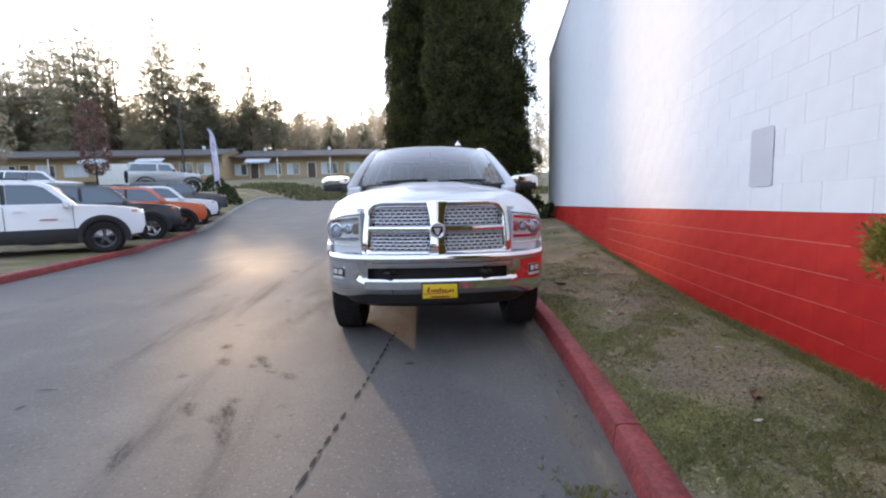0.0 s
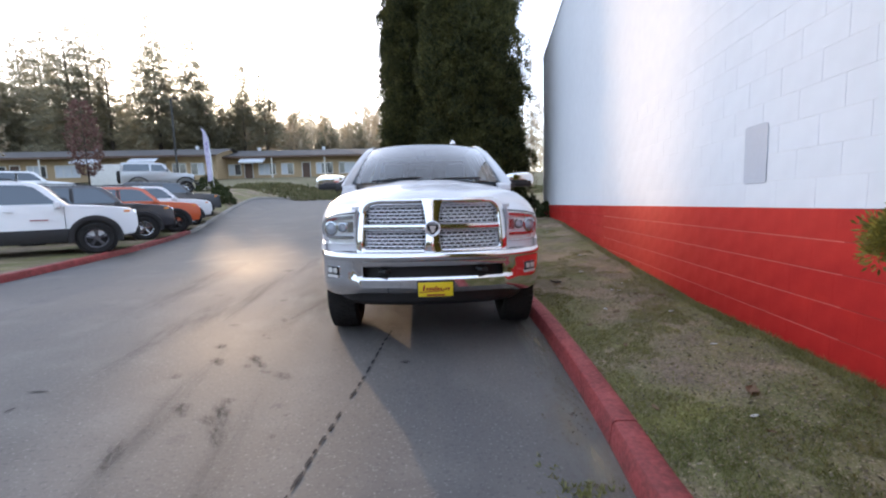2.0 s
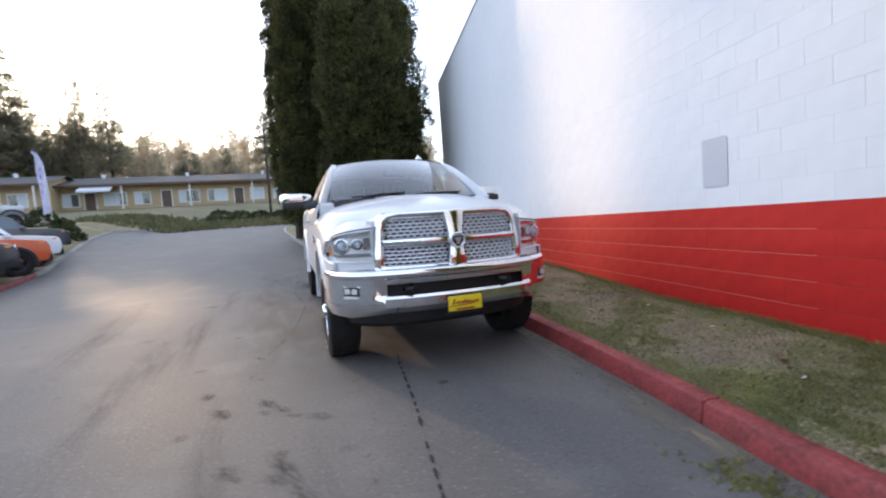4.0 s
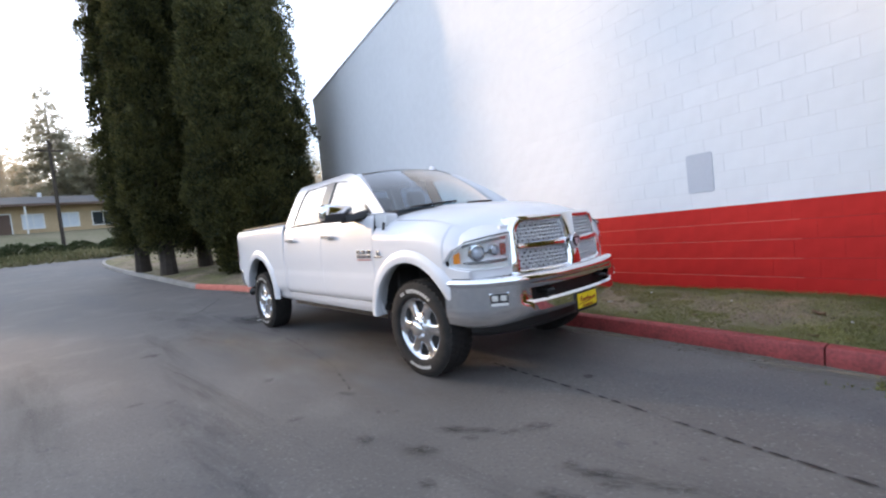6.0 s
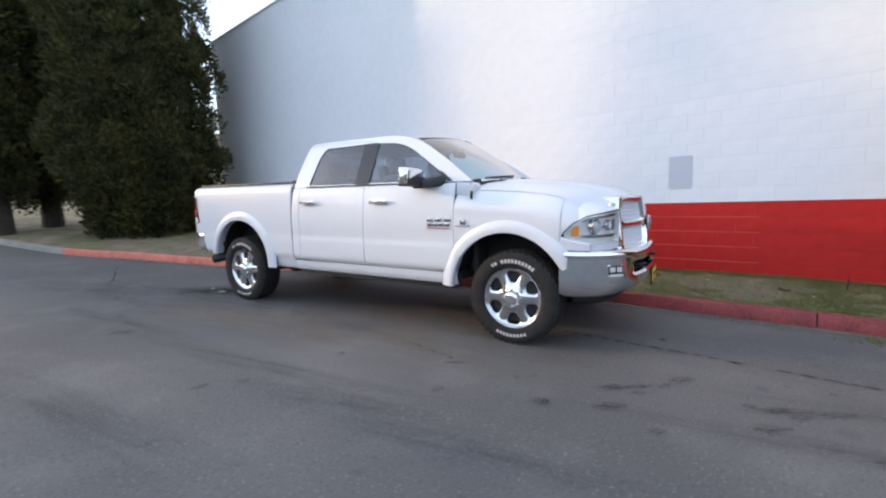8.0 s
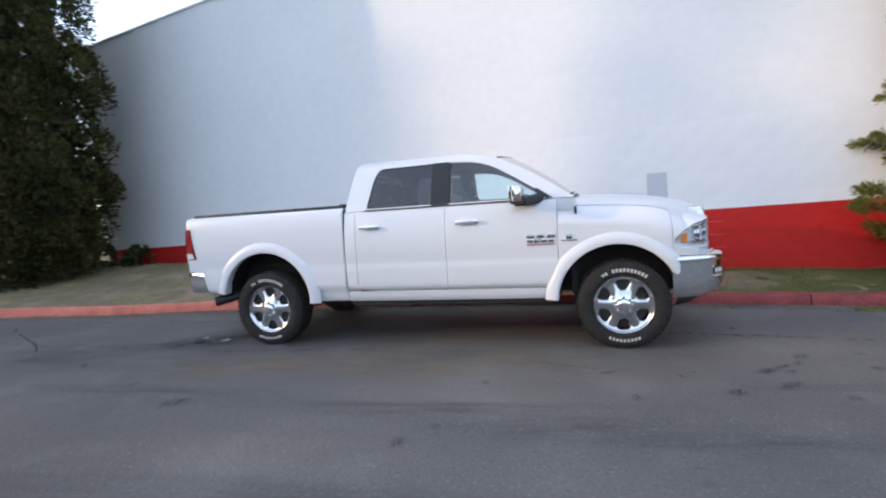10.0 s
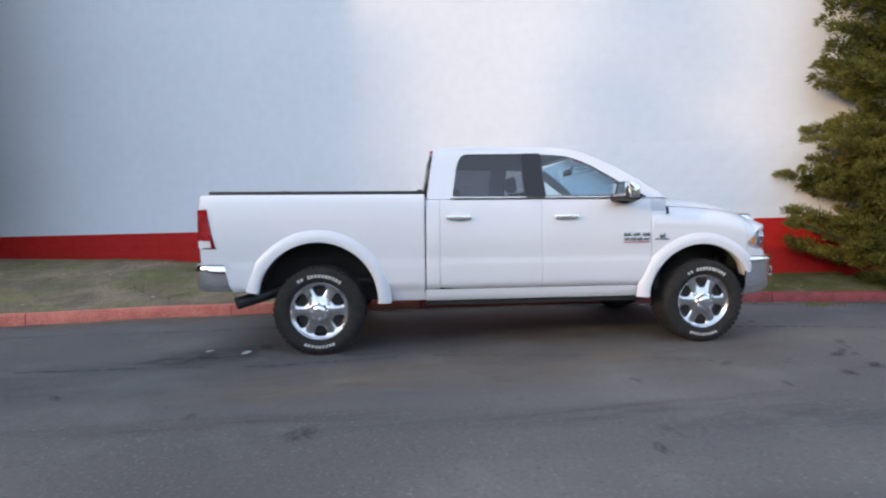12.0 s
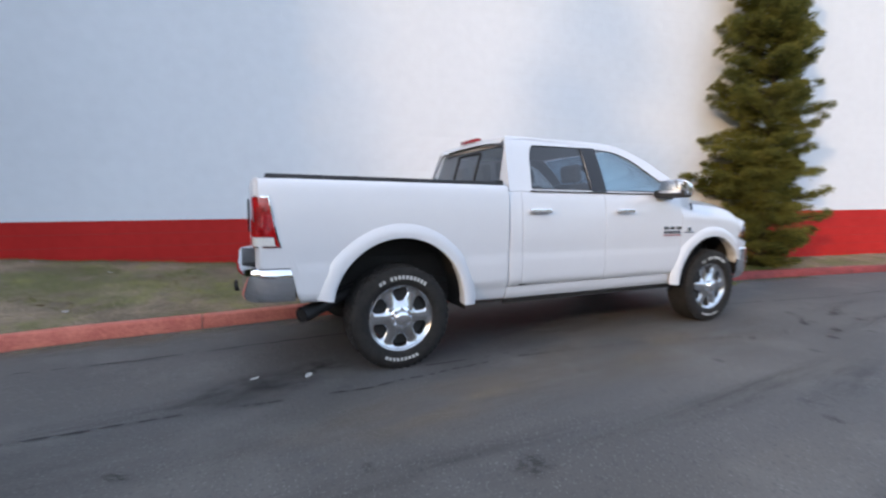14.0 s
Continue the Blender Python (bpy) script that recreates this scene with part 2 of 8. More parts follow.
def asphalt_material():
    m = bpy.data.materials.new("asphalt")
    m.use_nodes = True
    t = m.node_tree
    b = t.nodes["Principled BSDF"]
    tc = t.nodes.new("ShaderNodeTexCoord")
    def noise_node(scale, detail, stretch=None):
        n = t.nodes.new("ShaderNodeTexNoise")
        n.inputs["Scale"].default_value, n.inputs["Detail"].default_value = scale, detail
        if stretch:
            mp = t.nodes.new("ShaderNodeMapping")
            mp.inputs["Scale"].default_value = stretch
            t.links.new(tc.outputs["Object"], mp.inputs["Vector"])
            t.links.new(mp.outputs[0], n.inputs["Vector"])
        else:
            t.links.new(tc.outputs["Object"], n.inputs["Vector"])
        return n
    def mixed(fac, a, bb):
        mx = t.nodes.new("ShaderNodeMix")
        mx.data_type = "RGBA"
        for k, v in ((0, fac), (6, a), (7, bb)):
            if isinstance(v, tuple):
                mx.inputs[k].default_value = v
            else:
                t.links.new(v, mx.inputs[k])
        return mx.outputs[2]
    def ranged(v, lo, hi, top=1.0):
        mr = t.nodes.new("ShaderNodeMapRange")
        mr.inputs["From Min"].default_value, mr.inputs["From Max"].default_value, mr.inputs["To Max"].default_value = lo, hi, top
        t.links.new(v, mr.inputs["Value"])
        return mr.outputs[0]
    big = noise_node(0.35, 5)
    col = mixed(ranged(big.outputs["Fac"], 0.35, 0.7), (0.074, 0.071, 0.068, 1), (0.125, 0.116, 0.106, 1))
    lanes = noise_node(0.9, 4, (1.0, 0.16, 1.0))
    col = mixed(ranged(lanes.outputs["Fac"], 0.52, 0.70, 0.6), col, (0.067, 0.069, 0.075, 1))
    spots = noise_node(3.1, 4)
    col = mixed(ranged(spots.outputs["Fac"], 0.67, 0.73, 0.6), col, (0.054, 0.054, 0.056, 1))
    dust = noise_node(1.3, 6)
    col = mixed(ranged(dust.outputs["Fac"], 0.52, 0.75, 0.5), col, (0.167, 0.160, 0.148, 1))
    grain = noise_node(60, 3)
    col = mixed(ranged(grain.outputs["Fac"], 0.60, 0.72, 0.45), col, (0.280, 0.280, 0.276, 1))
    grain2 = noise_node(42, 3)
    col = mixed(ranged(grain2.outputs["Fac"], 0.56, 0.7, 0.55), col, (0.045, 0.047, 0.049, 1))
    t.links.new(col, b.inputs["Base Color"])
    rr = t.nodes.new("ShaderNodeMapRange")
    rr.inputs["To Min"].default_value, rr.inputs["To Max"].default_value = 0.60, 0.88
    t.links.new(big.outputs["Fac"], rr.inputs["Value"])
    t.links.new(rr.outputs[0], b.inputs["Roughness"])
    bp = t.nodes.new("ShaderNodeBump")
    bp.inputs["Strength"].default_value, bp.inputs["Distance"].default_value = 0.5, 0.006
    t.links.new(grain2.outputs["Fac"], bp.inputs["Height"])
    t.links.new(bp.outputs[0], b.inputs["Normal"])
    return m


def soil_material():
    """Bare winter soil with crumbs, dry bits and patches of moss and thin grass."""
    m = bpy.data.materials.new("verge_soil")
    m.use_nodes = True
    t = m.node_tree
    b = t.nodes["Principled BSDF"]
    b.inputs["Roughness"].default_value = 0.95
    b.inputs["Specular IOR Level"].default_value = 0.2
    tc = t.nodes.new("ShaderNodeTexCoord")
    col = None
    def layer(under, colour, scale, lo, hi, most, detail=5):
        n, mr, mx = t.nodes.new("ShaderNodeTexNoise"), t.nodes.new("ShaderNodeMapRange"), t.nodes.new("ShaderNodeMix")
        n.inputs["Scale"].default_value, n.inputs["Detail"].default_value = scale, detail
        n.inputs["Roughness"].default_value = 0.62
        mr.inputs["From Min"].default_value, mr.inputs["From Max"].default_value, mr.inputs["To Max"].default_value = lo, hi, most
        mx.data_type = "RGBA"
        t.links.new(tc.outputs["Object"], n.inputs["Vector"])
        t.links.new(n.outputs["Fac"], mr.inputs["Value"])
        t.links.new(mr.outputs[0], mx.inputs[0])
        if isinstance(under, tuple):
            mx.inputs[6].default_value = (*under, 1)
        else:
            t.links.new(under, mx.inputs[6])
        mx.inputs[7].default_value = (*colour, 1)
        return mx.outputs[2], n
    col, _ = layer((0.175, 0.139, 0.098), (0.327, 0.252, 0.175), 1.7, 0.42, 0.66, 1.0)
    col, _ = layer(col, (0.122, 0.140, 0.039), 1.05, 0.44, 0.60, 0.68)
    col, _ = layer(col, (0.258, 0.259, 0.070), 2.6, 0.54, 0.70, 0.55)
    col, fine = layer(col, (0.068, 0.055, 0.037), 38, 0.50, 0.66, 0.8)
    col, _ = layer(col, (0.516, 0.409, 0.294), 55, 0.57, 0.68, 0.75)
    t.links.new(col, b.inputs["Base Color"])
    bp = t.nodes.new("ShaderNodeBump")
    bp.inputs["Strength"].default_value, bp.inputs["Distance"].default_value = 1.0, 0.012
    t.links.new(fine.outputs["Fac"], bp.inputs["Height"])
    t.links.new(bp.outputs[0], b.inputs["Normal"])
    return m


ASPHALT = asphalt_material()
SOIL = soil_material()
GRASS = leafy("grass_blades", (0.105, 0.120, 0.030), (0.32, 0.29, 0.115), 1.3)
LAWN = material("far_lawn", (0.13, 0.125, 0.06), 0.95, var=0.5, scale=0.4, tint=(0.21, 0.175, 0.11), bump=0.6, bump_scale=12)
KERB_RED = material("kerb_red_paint", (0.36, 0.052, 0.048), 0.65, var=0.45, scale=4.5, tint=(0.15, 0.030, 0.028), bump=0.35, bump_scale=40, rough_var=0.15, per_piece=0.12)
# lit copy of the kerb red, with warm sunlight painted into the colour
KERB_SUNLIT = material("kerb_sunlit_paint", (0.62, 0.195, 0.13), 0.7, var=0.4, scale=4.0, tint=(0.40, 0.10, 0.075), bump=0.35, bump_scale=40, rough_var=0.15, per_piece=0.08)
KERB_GREY = material("kerb_concrete", (0.33, 0.31, 0.28), 0.85, var=0.4, scale=3.0, bump=0.4, bump_scale=40, per_piece=0.1)
WALL_WHITE = material("wall_white_paint", (0.77, 0.79, 0.82), 0.82, spec=0.14, var=0.06, scale=0.6, bump=0.10, bump_scale=70, rough_var=0.10, per_piece=0.015)
WALL_RED = material("wall_red_paint", (0.52, 0.021, 0.017), 0.60, spec=0.22, var=0.18, scale=0.8, bump=0.15, bump_scale=70, rough_var=0.1, per_piece=0.03)
JOINT_GREY = material("joint_white_zone", (0.80, 0.80, 0.805), 0.8, var=0.25, scale=6)
# lighter pink paints the sun's glint into one stretch of the red joints
JOINT_GLINT = material("joint_red_glint", (0.66, 0.20, 0.16), 0.45, var=0.3, scale=5)
JOINT_RED = material("joint_red_dull", (0.42, 0.035, 0.03), 0.8, var=0.4, scale=3)
PATCH_GREY = material("patch_grey_paint", (0.50, 0.535, 0.60), 0.5, var=0.06, scale=3, bump=0.1)
PAINT_WHITE = material("car_paint_white", (0.65, 0.66, 0.685), 0.36, coat=0.55, var=0.02, scale=1.0)
CHROME = material("chrome", (0.82, 0.83, 0.85), 0.05, metal=1.0, rough_var=0.03, scale=3)
HANDLE_CHROME = material("satin_chrome", (0.88, 0.88, 0.89), 0.20, metal=0.85, rough_var=0.05, scale=12)
ALLOY = material("polished_alloy", (0.62, 0.63, 0.65), 0.17, metal=1.0, rough_var=0.05, scale=9)
MESH_SILVER = material("satin_grille_mesh", (0.74, 0.75, 0.78), 0.32, metal=0.75, rough_var=0.05, scale=30)
LENS_GREY = material("projector_glass", (0.50, 0.54, 0.60), 0.08, coat=1.0)
SUV_GLASS = material("car_window_glass", (0.045, 0.06, 0.075), 0.05, metal=0.3, coat=1.0)
RIM_GREY = material("dark_grey_rim_paint", (0.10, 0.10, 0.11), 0.35, metal=0.6, coat=0.5)
CHROME_DULL = material("brushed_chrome", (0.45, 0.46, 0.48), 0.22, metal=1.0, rough_var=0.06, scale=20)
BLACK_PLASTIC = material("black_plastic", (0.016, 0.016, 0.017), 0.5, var=0.3, scale=12, bump=0.15, bump_scale=300)
BLACK_GLOSS = material("black_gloss_trim", (0.010, 0.010, 0.012), 0.28, coat=0.1, spec=0.4)
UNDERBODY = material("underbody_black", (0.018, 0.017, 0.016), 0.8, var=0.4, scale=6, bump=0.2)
RUBBER = material("tyre_rubber", (0.012, 0.012, 0.0125), 0.85, spec=0.3, var=0.4, scale=14, tint=(0.028, 0.026, 0.024), bump=0.2, bump_scale=160)
TYRE_WHITE = material("tyre_white_letters", (0.55, 0.55, 0.53), 0.7, var=0.25, scale=30)
GLASS_CLEAR = glass("glass_clear", (0.82, 0.96, 1.0), gloss=2.4)
GLASS_SCREEN = glass("windscreen_glass", (0.42, 0.64, 0.78), gloss=2.6)
GLASS_TINT = glass("glass_tinted", (0.22, 0.235, 0.27), gloss=2.0)
GLASS_LENS = glass("lamp_lens", (0.95, 0.97, 0.98), gloss=0.8)
LAMP_SILVER = material("lamp_silver", (0.86, 0.87, 0.89), 0.20, metal=0.30, rough_var=0.08, scale=15)
RED_LENS = material("red_lens", (0.50, 0.008, 0.010), 0.10, coat=1.0, var=0.75, scale=9)
AMBER_LENS = material("amber_lens", (0.85, 0.27, 0.03), 0.15, coat=1.0)
WHITE_LENS = material("white_lens", (0.75, 0.74, 0.70), 0.15, coat=1.0, var=0.2, scale=25)
SEAT_CLOTH = material("seat_cloth_grey", (0.10, 0.10, 0.105), 0.85, var=0.25, scale=20, bump=0.3, bump_scale=220)
DASH = material("dash_plastic", (0.045, 0.045, 0.048), 0.7, var=0.2, scale=10)
HEADLINER = material("headliner", (0.30, 0.29, 0.27), 0.95)
TONNEAU = material("tonneau_vinyl", (0.018, 0.019, 0.02), 0.45, var=0.3, scale=5, bump=0.2, bump_scale=140)
PLATE_YELLOW = material("plate_yellow", (0.80, 0.60, 0.02), 0.45, var=0.05, scale=10)
PLATE_RED = material("plate_red_ink", (0.30, 0.02, 0.02), 0.5)
BADGE_RED = material("badge_red", (0.28, 0.025, 0.03), 0.4)

# ---- ground, kerbs, wall ----
RISE = [(-400, 0), (7, 0), (9, 0.03), (12, 0.13), (15, 0.28), (18, 0.42), (24, 0.8), (30, 1.2), (36, 1.6), (42, 1.95), (46, 2.4), (54, 4.2), (60, 4.7), (90, 5.5), (160, 9), (400, 16), (900, 20)]
KERB = [(-40, -12.0), (-26, -5.4), (-16, -2.1), (-10, -0.35), (-7.8, 0.18), (-5.5, 0.52), (-4, 0.69), (-2.83, 0.80), (-2.4, 0.86), (-1.7, 0.94), (0, 1.08), (2, 1.12), (4.5, 1.03), (5.4, 0.95), (6.5, 0.87), (7.5, 0.68), (8.5, 0.50), (9.7, 0.28), (11.7, -0.32), (14.5, -0.65), (17.8, -0.98), (23.8, -1.6), (27.5, -1.55), (29.5, -0.9), (30.6, 0.6), (31.0, 3.0)]


def kerb_x(y):
    return ease(KERB, y)


def smooth01(t):
    t = min(max(t, 0), 1)
    return t * t * (3 - 2 * t)


def zg(x, y):
    """Height of the road and the open ground."""
    left = min(max((-4 - x) / 5, 0), 1)
    far = min(max((y - 24) / 12, 0), 1)
    z = ease(RISE, y - 3.0 * left * (1 - far))
    fade = 1 - far
    # the terrace on which the far cars stand
    z += 1.0 * smooth01((-9.5 - x) / 5) * smooth01((y - 11) / 8) * (1 - smooth01((y - 42) / 14))
    if x > -0.97:
        z -= 0.015 * min(x + 0.97, 2.1) * fade
    elif x < -2.0:
        z += 0.019 * min(-2.0 - x, 9.0) * fade
    return z


def steps(spans):
    out = []
    for a, b, d in spans:
        n = max(1, round((b - a) / d))
        out += [a + (b - a) * i / n for i in range(n)]
    return out + [spans[-1][1]]


bm = bmesh.new()
gx = steps([(-600, -100, 100), (-100, -30, 10), (-30, -14, 2), (-14, 3, 0.5), (3, 14, 1.5), (14, 60, 8), (60, 600, 90)])
gy = steps([(-500, -60, 80), (-60, -12, 6), (-12, 20, 0.6), (20, 62, 1.2), (62, 120, 8), (120, 900, 60)])
rows = []
for y in gy:
    rows.append([Vector((x, y, zg(x, y))) for x in gx])
grid(bm, rows)
for f in bm.faces:
    c = f.calc_center_median()
    f.material_index = 1 if (c.y > 31.5 + 11 * smooth01((-16 - c.x) / 5) or c.x > 30 or c.y < -60 or c.x < -45) else 0
ground = part("ground", bm, [ASPHALT, LAWN], label="worn grey asphalt road rising to a grass bank", smooth=60)
tagged(ground, category="ground", kind="structure")

# kerb beside the truck: painted lengths with open joints, then bare concrete round the tree island
def kerb_run(points_fn, cuts, name, label, mats, parent_label, height=0.14, width=0.15, side=1, z_fn=zg):
    holder = thing(name, None, parent_label, "kerb", kind="structure")
    for i, (a, b) in enumerate(zip(cuts, cuts[1:])):
        bm = bmesh.new()
        n = max(2, round(abs(b - a) / 0.35))
        rws = []
        g = 0.006 if abs(b - a) > 0.2 else 0
        for t in frange(a + g, b - g, n):
            p, q = Vector(points_fn(t)), Vector(points_fn(t + 0.05))
            d = (q - p).normalized()
            nn = Vector((d.y, -d.x)) * side
            z = z_fn(p.x, p.y)
            wob = 0.004 * noise.noise(Vector((p.x * 3, p.y * 3, 1)))
            prof = [(0.0, -0.08), (0.004 + wob, 0.02), (0.016 + wob, height - 0.022), (0.024, height - 0.008), (0.042, height + wob), (width - 0.02, height + wob), (width, height - 0.012), (width, -0.06)]
            rws.append([Vector((p.x + nn.x * o, p.y + nn.y * o, z + h)) for o, h in prof])
        vs = grid(bm, rws)
        bm.faces.new(vs[0])
        bm.faces.new(vs[-1][::-1])
        ob = part("kerb_stone", bm, mats[i] if isinstance(mats, list) else mats, holder, label if i == 0 else "")
    return holder


main_cuts = [-38, -30, -22, -16, -13.0, -10.3, -7.6, -5.0, -2.42, 0.2, 2.8, 5.36, 7.7, 10.0, 11.75]
# stones towards the rear take the sunlit copy of the red
kerb_run(lambda t: (kerb_x(t), t), main_cuts, "kerb_right", "", [KERB_SUNLIT if a > 2 else KERB_RED for a in main_cuts], "red-painted concrete kerb beside the truck")
kerb_run(lambda t: (kerb_x(t), t), [11.75, 14.5, 17.5, 20.5, 23.8, 25.5, 27.5, 28.6, 29.5, 30.1, 30.6], "kerb_island", "", KERB_GREY, "bare concrete kerb round the tree island")

# ---- wall of painted blocks ----
WALL_P = Vector((2.60, -1.286, 0))
WALL_A = radians(10.0)
WALL_TILT = math.atan(0.0185)
WS, WC = math.sin(WALL_A), math.cos(WALL_A)
WALL_M = Matrix.Translation(WALL_P) @ Matrix(((-WS, WC, 0, 0), (-WC, -WS, 0, 0), (0, 0, 1, 0), (0, 0, 0, 1))) @ Matrix.Rotation(-WALL_TILT, 4, "Y")
WALL_TOP = 7.12
RED_TOP = 1.155
XL0, XL1 = -15.3, 34.0
BASE = [(-15.5, 0.45), (-10, 0.45), (-6.5, 0.31), (-4, 0.2), (-1, 0.15), (1, 0.2), (6, 0.17), (9, 0.22), (40, 0.25)]


def wall_base(xl):
    return lerp(BASE, xl)


def wall_point(s, out=0.0):
    """The plan point at s metres along the wall, out metres before its face."""
    return Vector((WALL_P.x + s * WS - out * WC, WALL_P.y + s * WC + out * WS))


wall = thing("wall_east", WALL_M, "tall painted block wall, white above a red base", "wall", kind="structure")
bm = bmesh.new()
box(bm, ((-5 + 0.8) / 2, 0.1535, (RED_TOP - 0.8) / 2), (0.8 + 5, 0.3, RED_TOP + 0.8))
part("core", bm, JOINT_GLINT, wall, smooth=0)
bm = bmesh.new()
for xa, xb in ((XL0, -5), (0.8, XL1)):
    box(bm, ((xa + xb) / 2, 0.1535, (RED_TOP - 0.8) / 2), (xb - xa, 0.3, RED_TOP + 0.8))
part("core", bm, JOINT_RED, wall, smooth=0)
bm = bmesh.new()
box(bm, ((XL0 + XL1) / 2, 0.1525, (RED_TOP + WALL_TOP) / 2), (XL1 - XL0, 0.3, WALL_TOP - RED_TOP))
part("core", bm, JOINT_GREY, wall, smooth=0)
bm = bmesh.new()
box(bm, ((XL0 + XL1) / 2, 0.15, WALL_TOP + 0.02), (XL1 - XL0 + 0.04, 0.36, 0.05), bevel=0.008)
part("coping", bm, WALL_WHITE, wall, "white metal coping")
bm = bmesh.new()
box(bm, (XL0 + 0.15, 4.0, WALL_TOP / 2 - 0.4), (0.3, 7.6, WALL_TOP + 0.78))
part("return_wall", bm, WALL_WHITE, wall, smooth=0)

# ---- verge between kerb and wall, and the tree island ----
def verge_z(x, y):
    kx = kerb_x(y) + 0.15
    s = (y - WALL_P.y) / WC
    edge = zg(kerb_x(y), y) + 0.115
    wx = wall_point(s).x
    if s < 15.3:
        u = min(max((x - kx) / max(wx - kx, 0.3), 0), 1)
        top = max(wall_base(-s), 0.12) - 0.0185 * s * 0
        z = edge + (top - edge) * u
    else:
        z = edge + 0.10 * min(max((x - kx) / 2.5, 0), 1)
        z += (1 - min((s - 15.3) / 4, 1)) * min(max((x - kx) / 5, 0), 1) * 0.1
    bump = 0.022 * noise.noise(Vector((x * 1.7, y * 1.7, 3))) + 0.010 * noise.noise(Vector((x * 7, y * 7, 5)))
    return z + bump * min(max((x - kx) / 0.25, 0), 1)


bm = bmesh.new()
rows = []
for y in steps([(-38, -12, 2), (-12, 9, 0.12), (9, 30.4, 0.4)]):
    kx = kerb_x(y) + 0.148
    s = (y - WALL_P.y) / WC
    wx = wall_point(s).x + 0.02 if s < 15.0 else 13.0
    wx = max(wx, kx + 0.05)
    rows.append([Vector((kx + (wx - kx) * u, y, verge_z(kx + (wx - kx) * u, y))) for u in frange(0, 1, 16)])
grid(bm, rows)
verge = part("verge", bm, SOIL, label="patchy winter grass and bare soil beside the wall", smooth=60)
tagged(verge, category="grass", kind="structure")

# ---- the pickup truck: it faces -y, front axle at y = 0 ----
truck = thing("pickup_truck", Matrix.Translation((-0.97, 0, 0)) @ Matrix.Rotation(radians(0.4), 4, "Y") @ Matrix.Translation((0.97, 0, 0)), "white crew cab pickup truck with chrome grille beside a red kerb", "pickup truck")
WIDE = [(0.42, 0.90), (0.47, 0.925), (0.53, 0.955), (0.585, 0.965), (0.60, 0.968), (0.635, 0.998), (0.70, 1.008), (0.86, 1.012), (0.87, 1.006), (1.05, 1.012), (1.2, 1.004), (1.32, 0.99), (1.40, 0.975), (1.45, 0.955), (1.50, 0.935), (1.6, 0.893), (1.75, 0.825), (1.88, 0.76), (1.94, 0.722), (1.98, 0.68), (2.01, 0.60)]
BED_WIDE = [(0.47, 0.925), (0.50, 0.94), (0.56, 0.962), (0.60, 0.968), (0.635, 0.998), (0.70, 1.006), (0.86, 1.010), (0.87, 1.004), (1.05, 1.010), (1.25, 1.004), (1.40, 0.992), (1.46, 0.98), (1.49, 0.962), (1.505, 0.935)]
FEND_TOP = [(-0.68, 1.15), (-0.6, 1.20), (-0.5, 1.255), (-0.3, 1.32), (0.0, 1.355), (0.3, 1.372), (0.58, 1.385)]
F_ARCH, R_ARCH = (0.05, 0.46, 0.545), (3.795, 0.515, 0.555)


def wd(y, z):
    return ease(WIDE, z)


def bed_w(y, z):
    return ease(BED_WIDE, z) - 0.02 * max(0, (y - 4.55) / 0.3) ** 2


def fend_w(y, z):
    zt = ease(FEND_TOP, y)
    w = ease(WIDE, min(z, 1.15))
    w -= 0.06 * max(0.0, (-0.3 - y) / 0.38) ** 2
    h = (z - (zt - 0.2)) / 0.2
    if h > 0:
        w -= 0.135 * h ** 2.4
    return w


def arch_z(a, y):
    d = a[2] ** 2 - (y - a[0]) ** 2
    return a[1] + math.sqrt(d) if d > 0 else 0


def skin(name, y0, y1, z0, z1, xf, ny=14, nz=22, flange=0.022, label="", mat=None, parent=None, s=-1, r=0.004):
    """A body panel: a curved sheet over y and z, its edges turned inwards."""
    bm = bmesh.new()
    eu_ = 0.011 / abs(y1 - y0)
    us = [0.0, 0.0, 0.0, eu_] + [i / ny for i in range(1, ny)] + [1 - eu_, 1.0, 1.0, 1.0]
    rows = []
    for k, u in enumerate(us):
        y = y0 + (y1 - y0) * u
        a, b = z0(y) if callable(z0) else z0, z1(y) if callable(z1) else z1
        ev_ = min(0.011 / max(b - a, 0.02), 0.4 / nz)
        vs = [0.0, 0.0, 0.0, ev_] + [i / nz for i in range(1, nz)] + [1 - ev_, 1.0, 1.0, 1.0]
        row = []
        for q, v in enumerate(vs):
            z = a + (b - a) * v
            x = xf(y, z)
            yy, zz = y, z
            eu, ev = min(k, len(us) - 1 - k), min(q, len(vs) - 1 - q)
            if eu == 0 or ev == 0:
                x -= flange
            if eu == 1:
                x -= r
            if ev == 1:
                x -= r
            if eu == 2 and u in (0.0, 1.0):
                yy += r if u == 0.0 else -r
            if ev == 2 and v in (0.0, 1.0):
                zz += r if v == 0.0 else -r
            row.append(Vector((s * x, yy, zz)))
        rows.append(row)
    grid(bm, rows)
    return part(name, bm, mat or PAINT_WHITE, parent or truck, label, smooth=50)


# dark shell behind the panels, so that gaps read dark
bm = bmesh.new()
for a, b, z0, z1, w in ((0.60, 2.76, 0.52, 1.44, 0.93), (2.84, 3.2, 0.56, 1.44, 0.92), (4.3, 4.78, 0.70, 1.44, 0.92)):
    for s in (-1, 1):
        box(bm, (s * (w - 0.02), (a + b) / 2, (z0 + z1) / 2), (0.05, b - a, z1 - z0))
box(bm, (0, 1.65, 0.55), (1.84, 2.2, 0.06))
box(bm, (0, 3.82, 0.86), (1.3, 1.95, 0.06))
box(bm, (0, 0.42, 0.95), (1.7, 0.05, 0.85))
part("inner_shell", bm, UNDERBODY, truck)

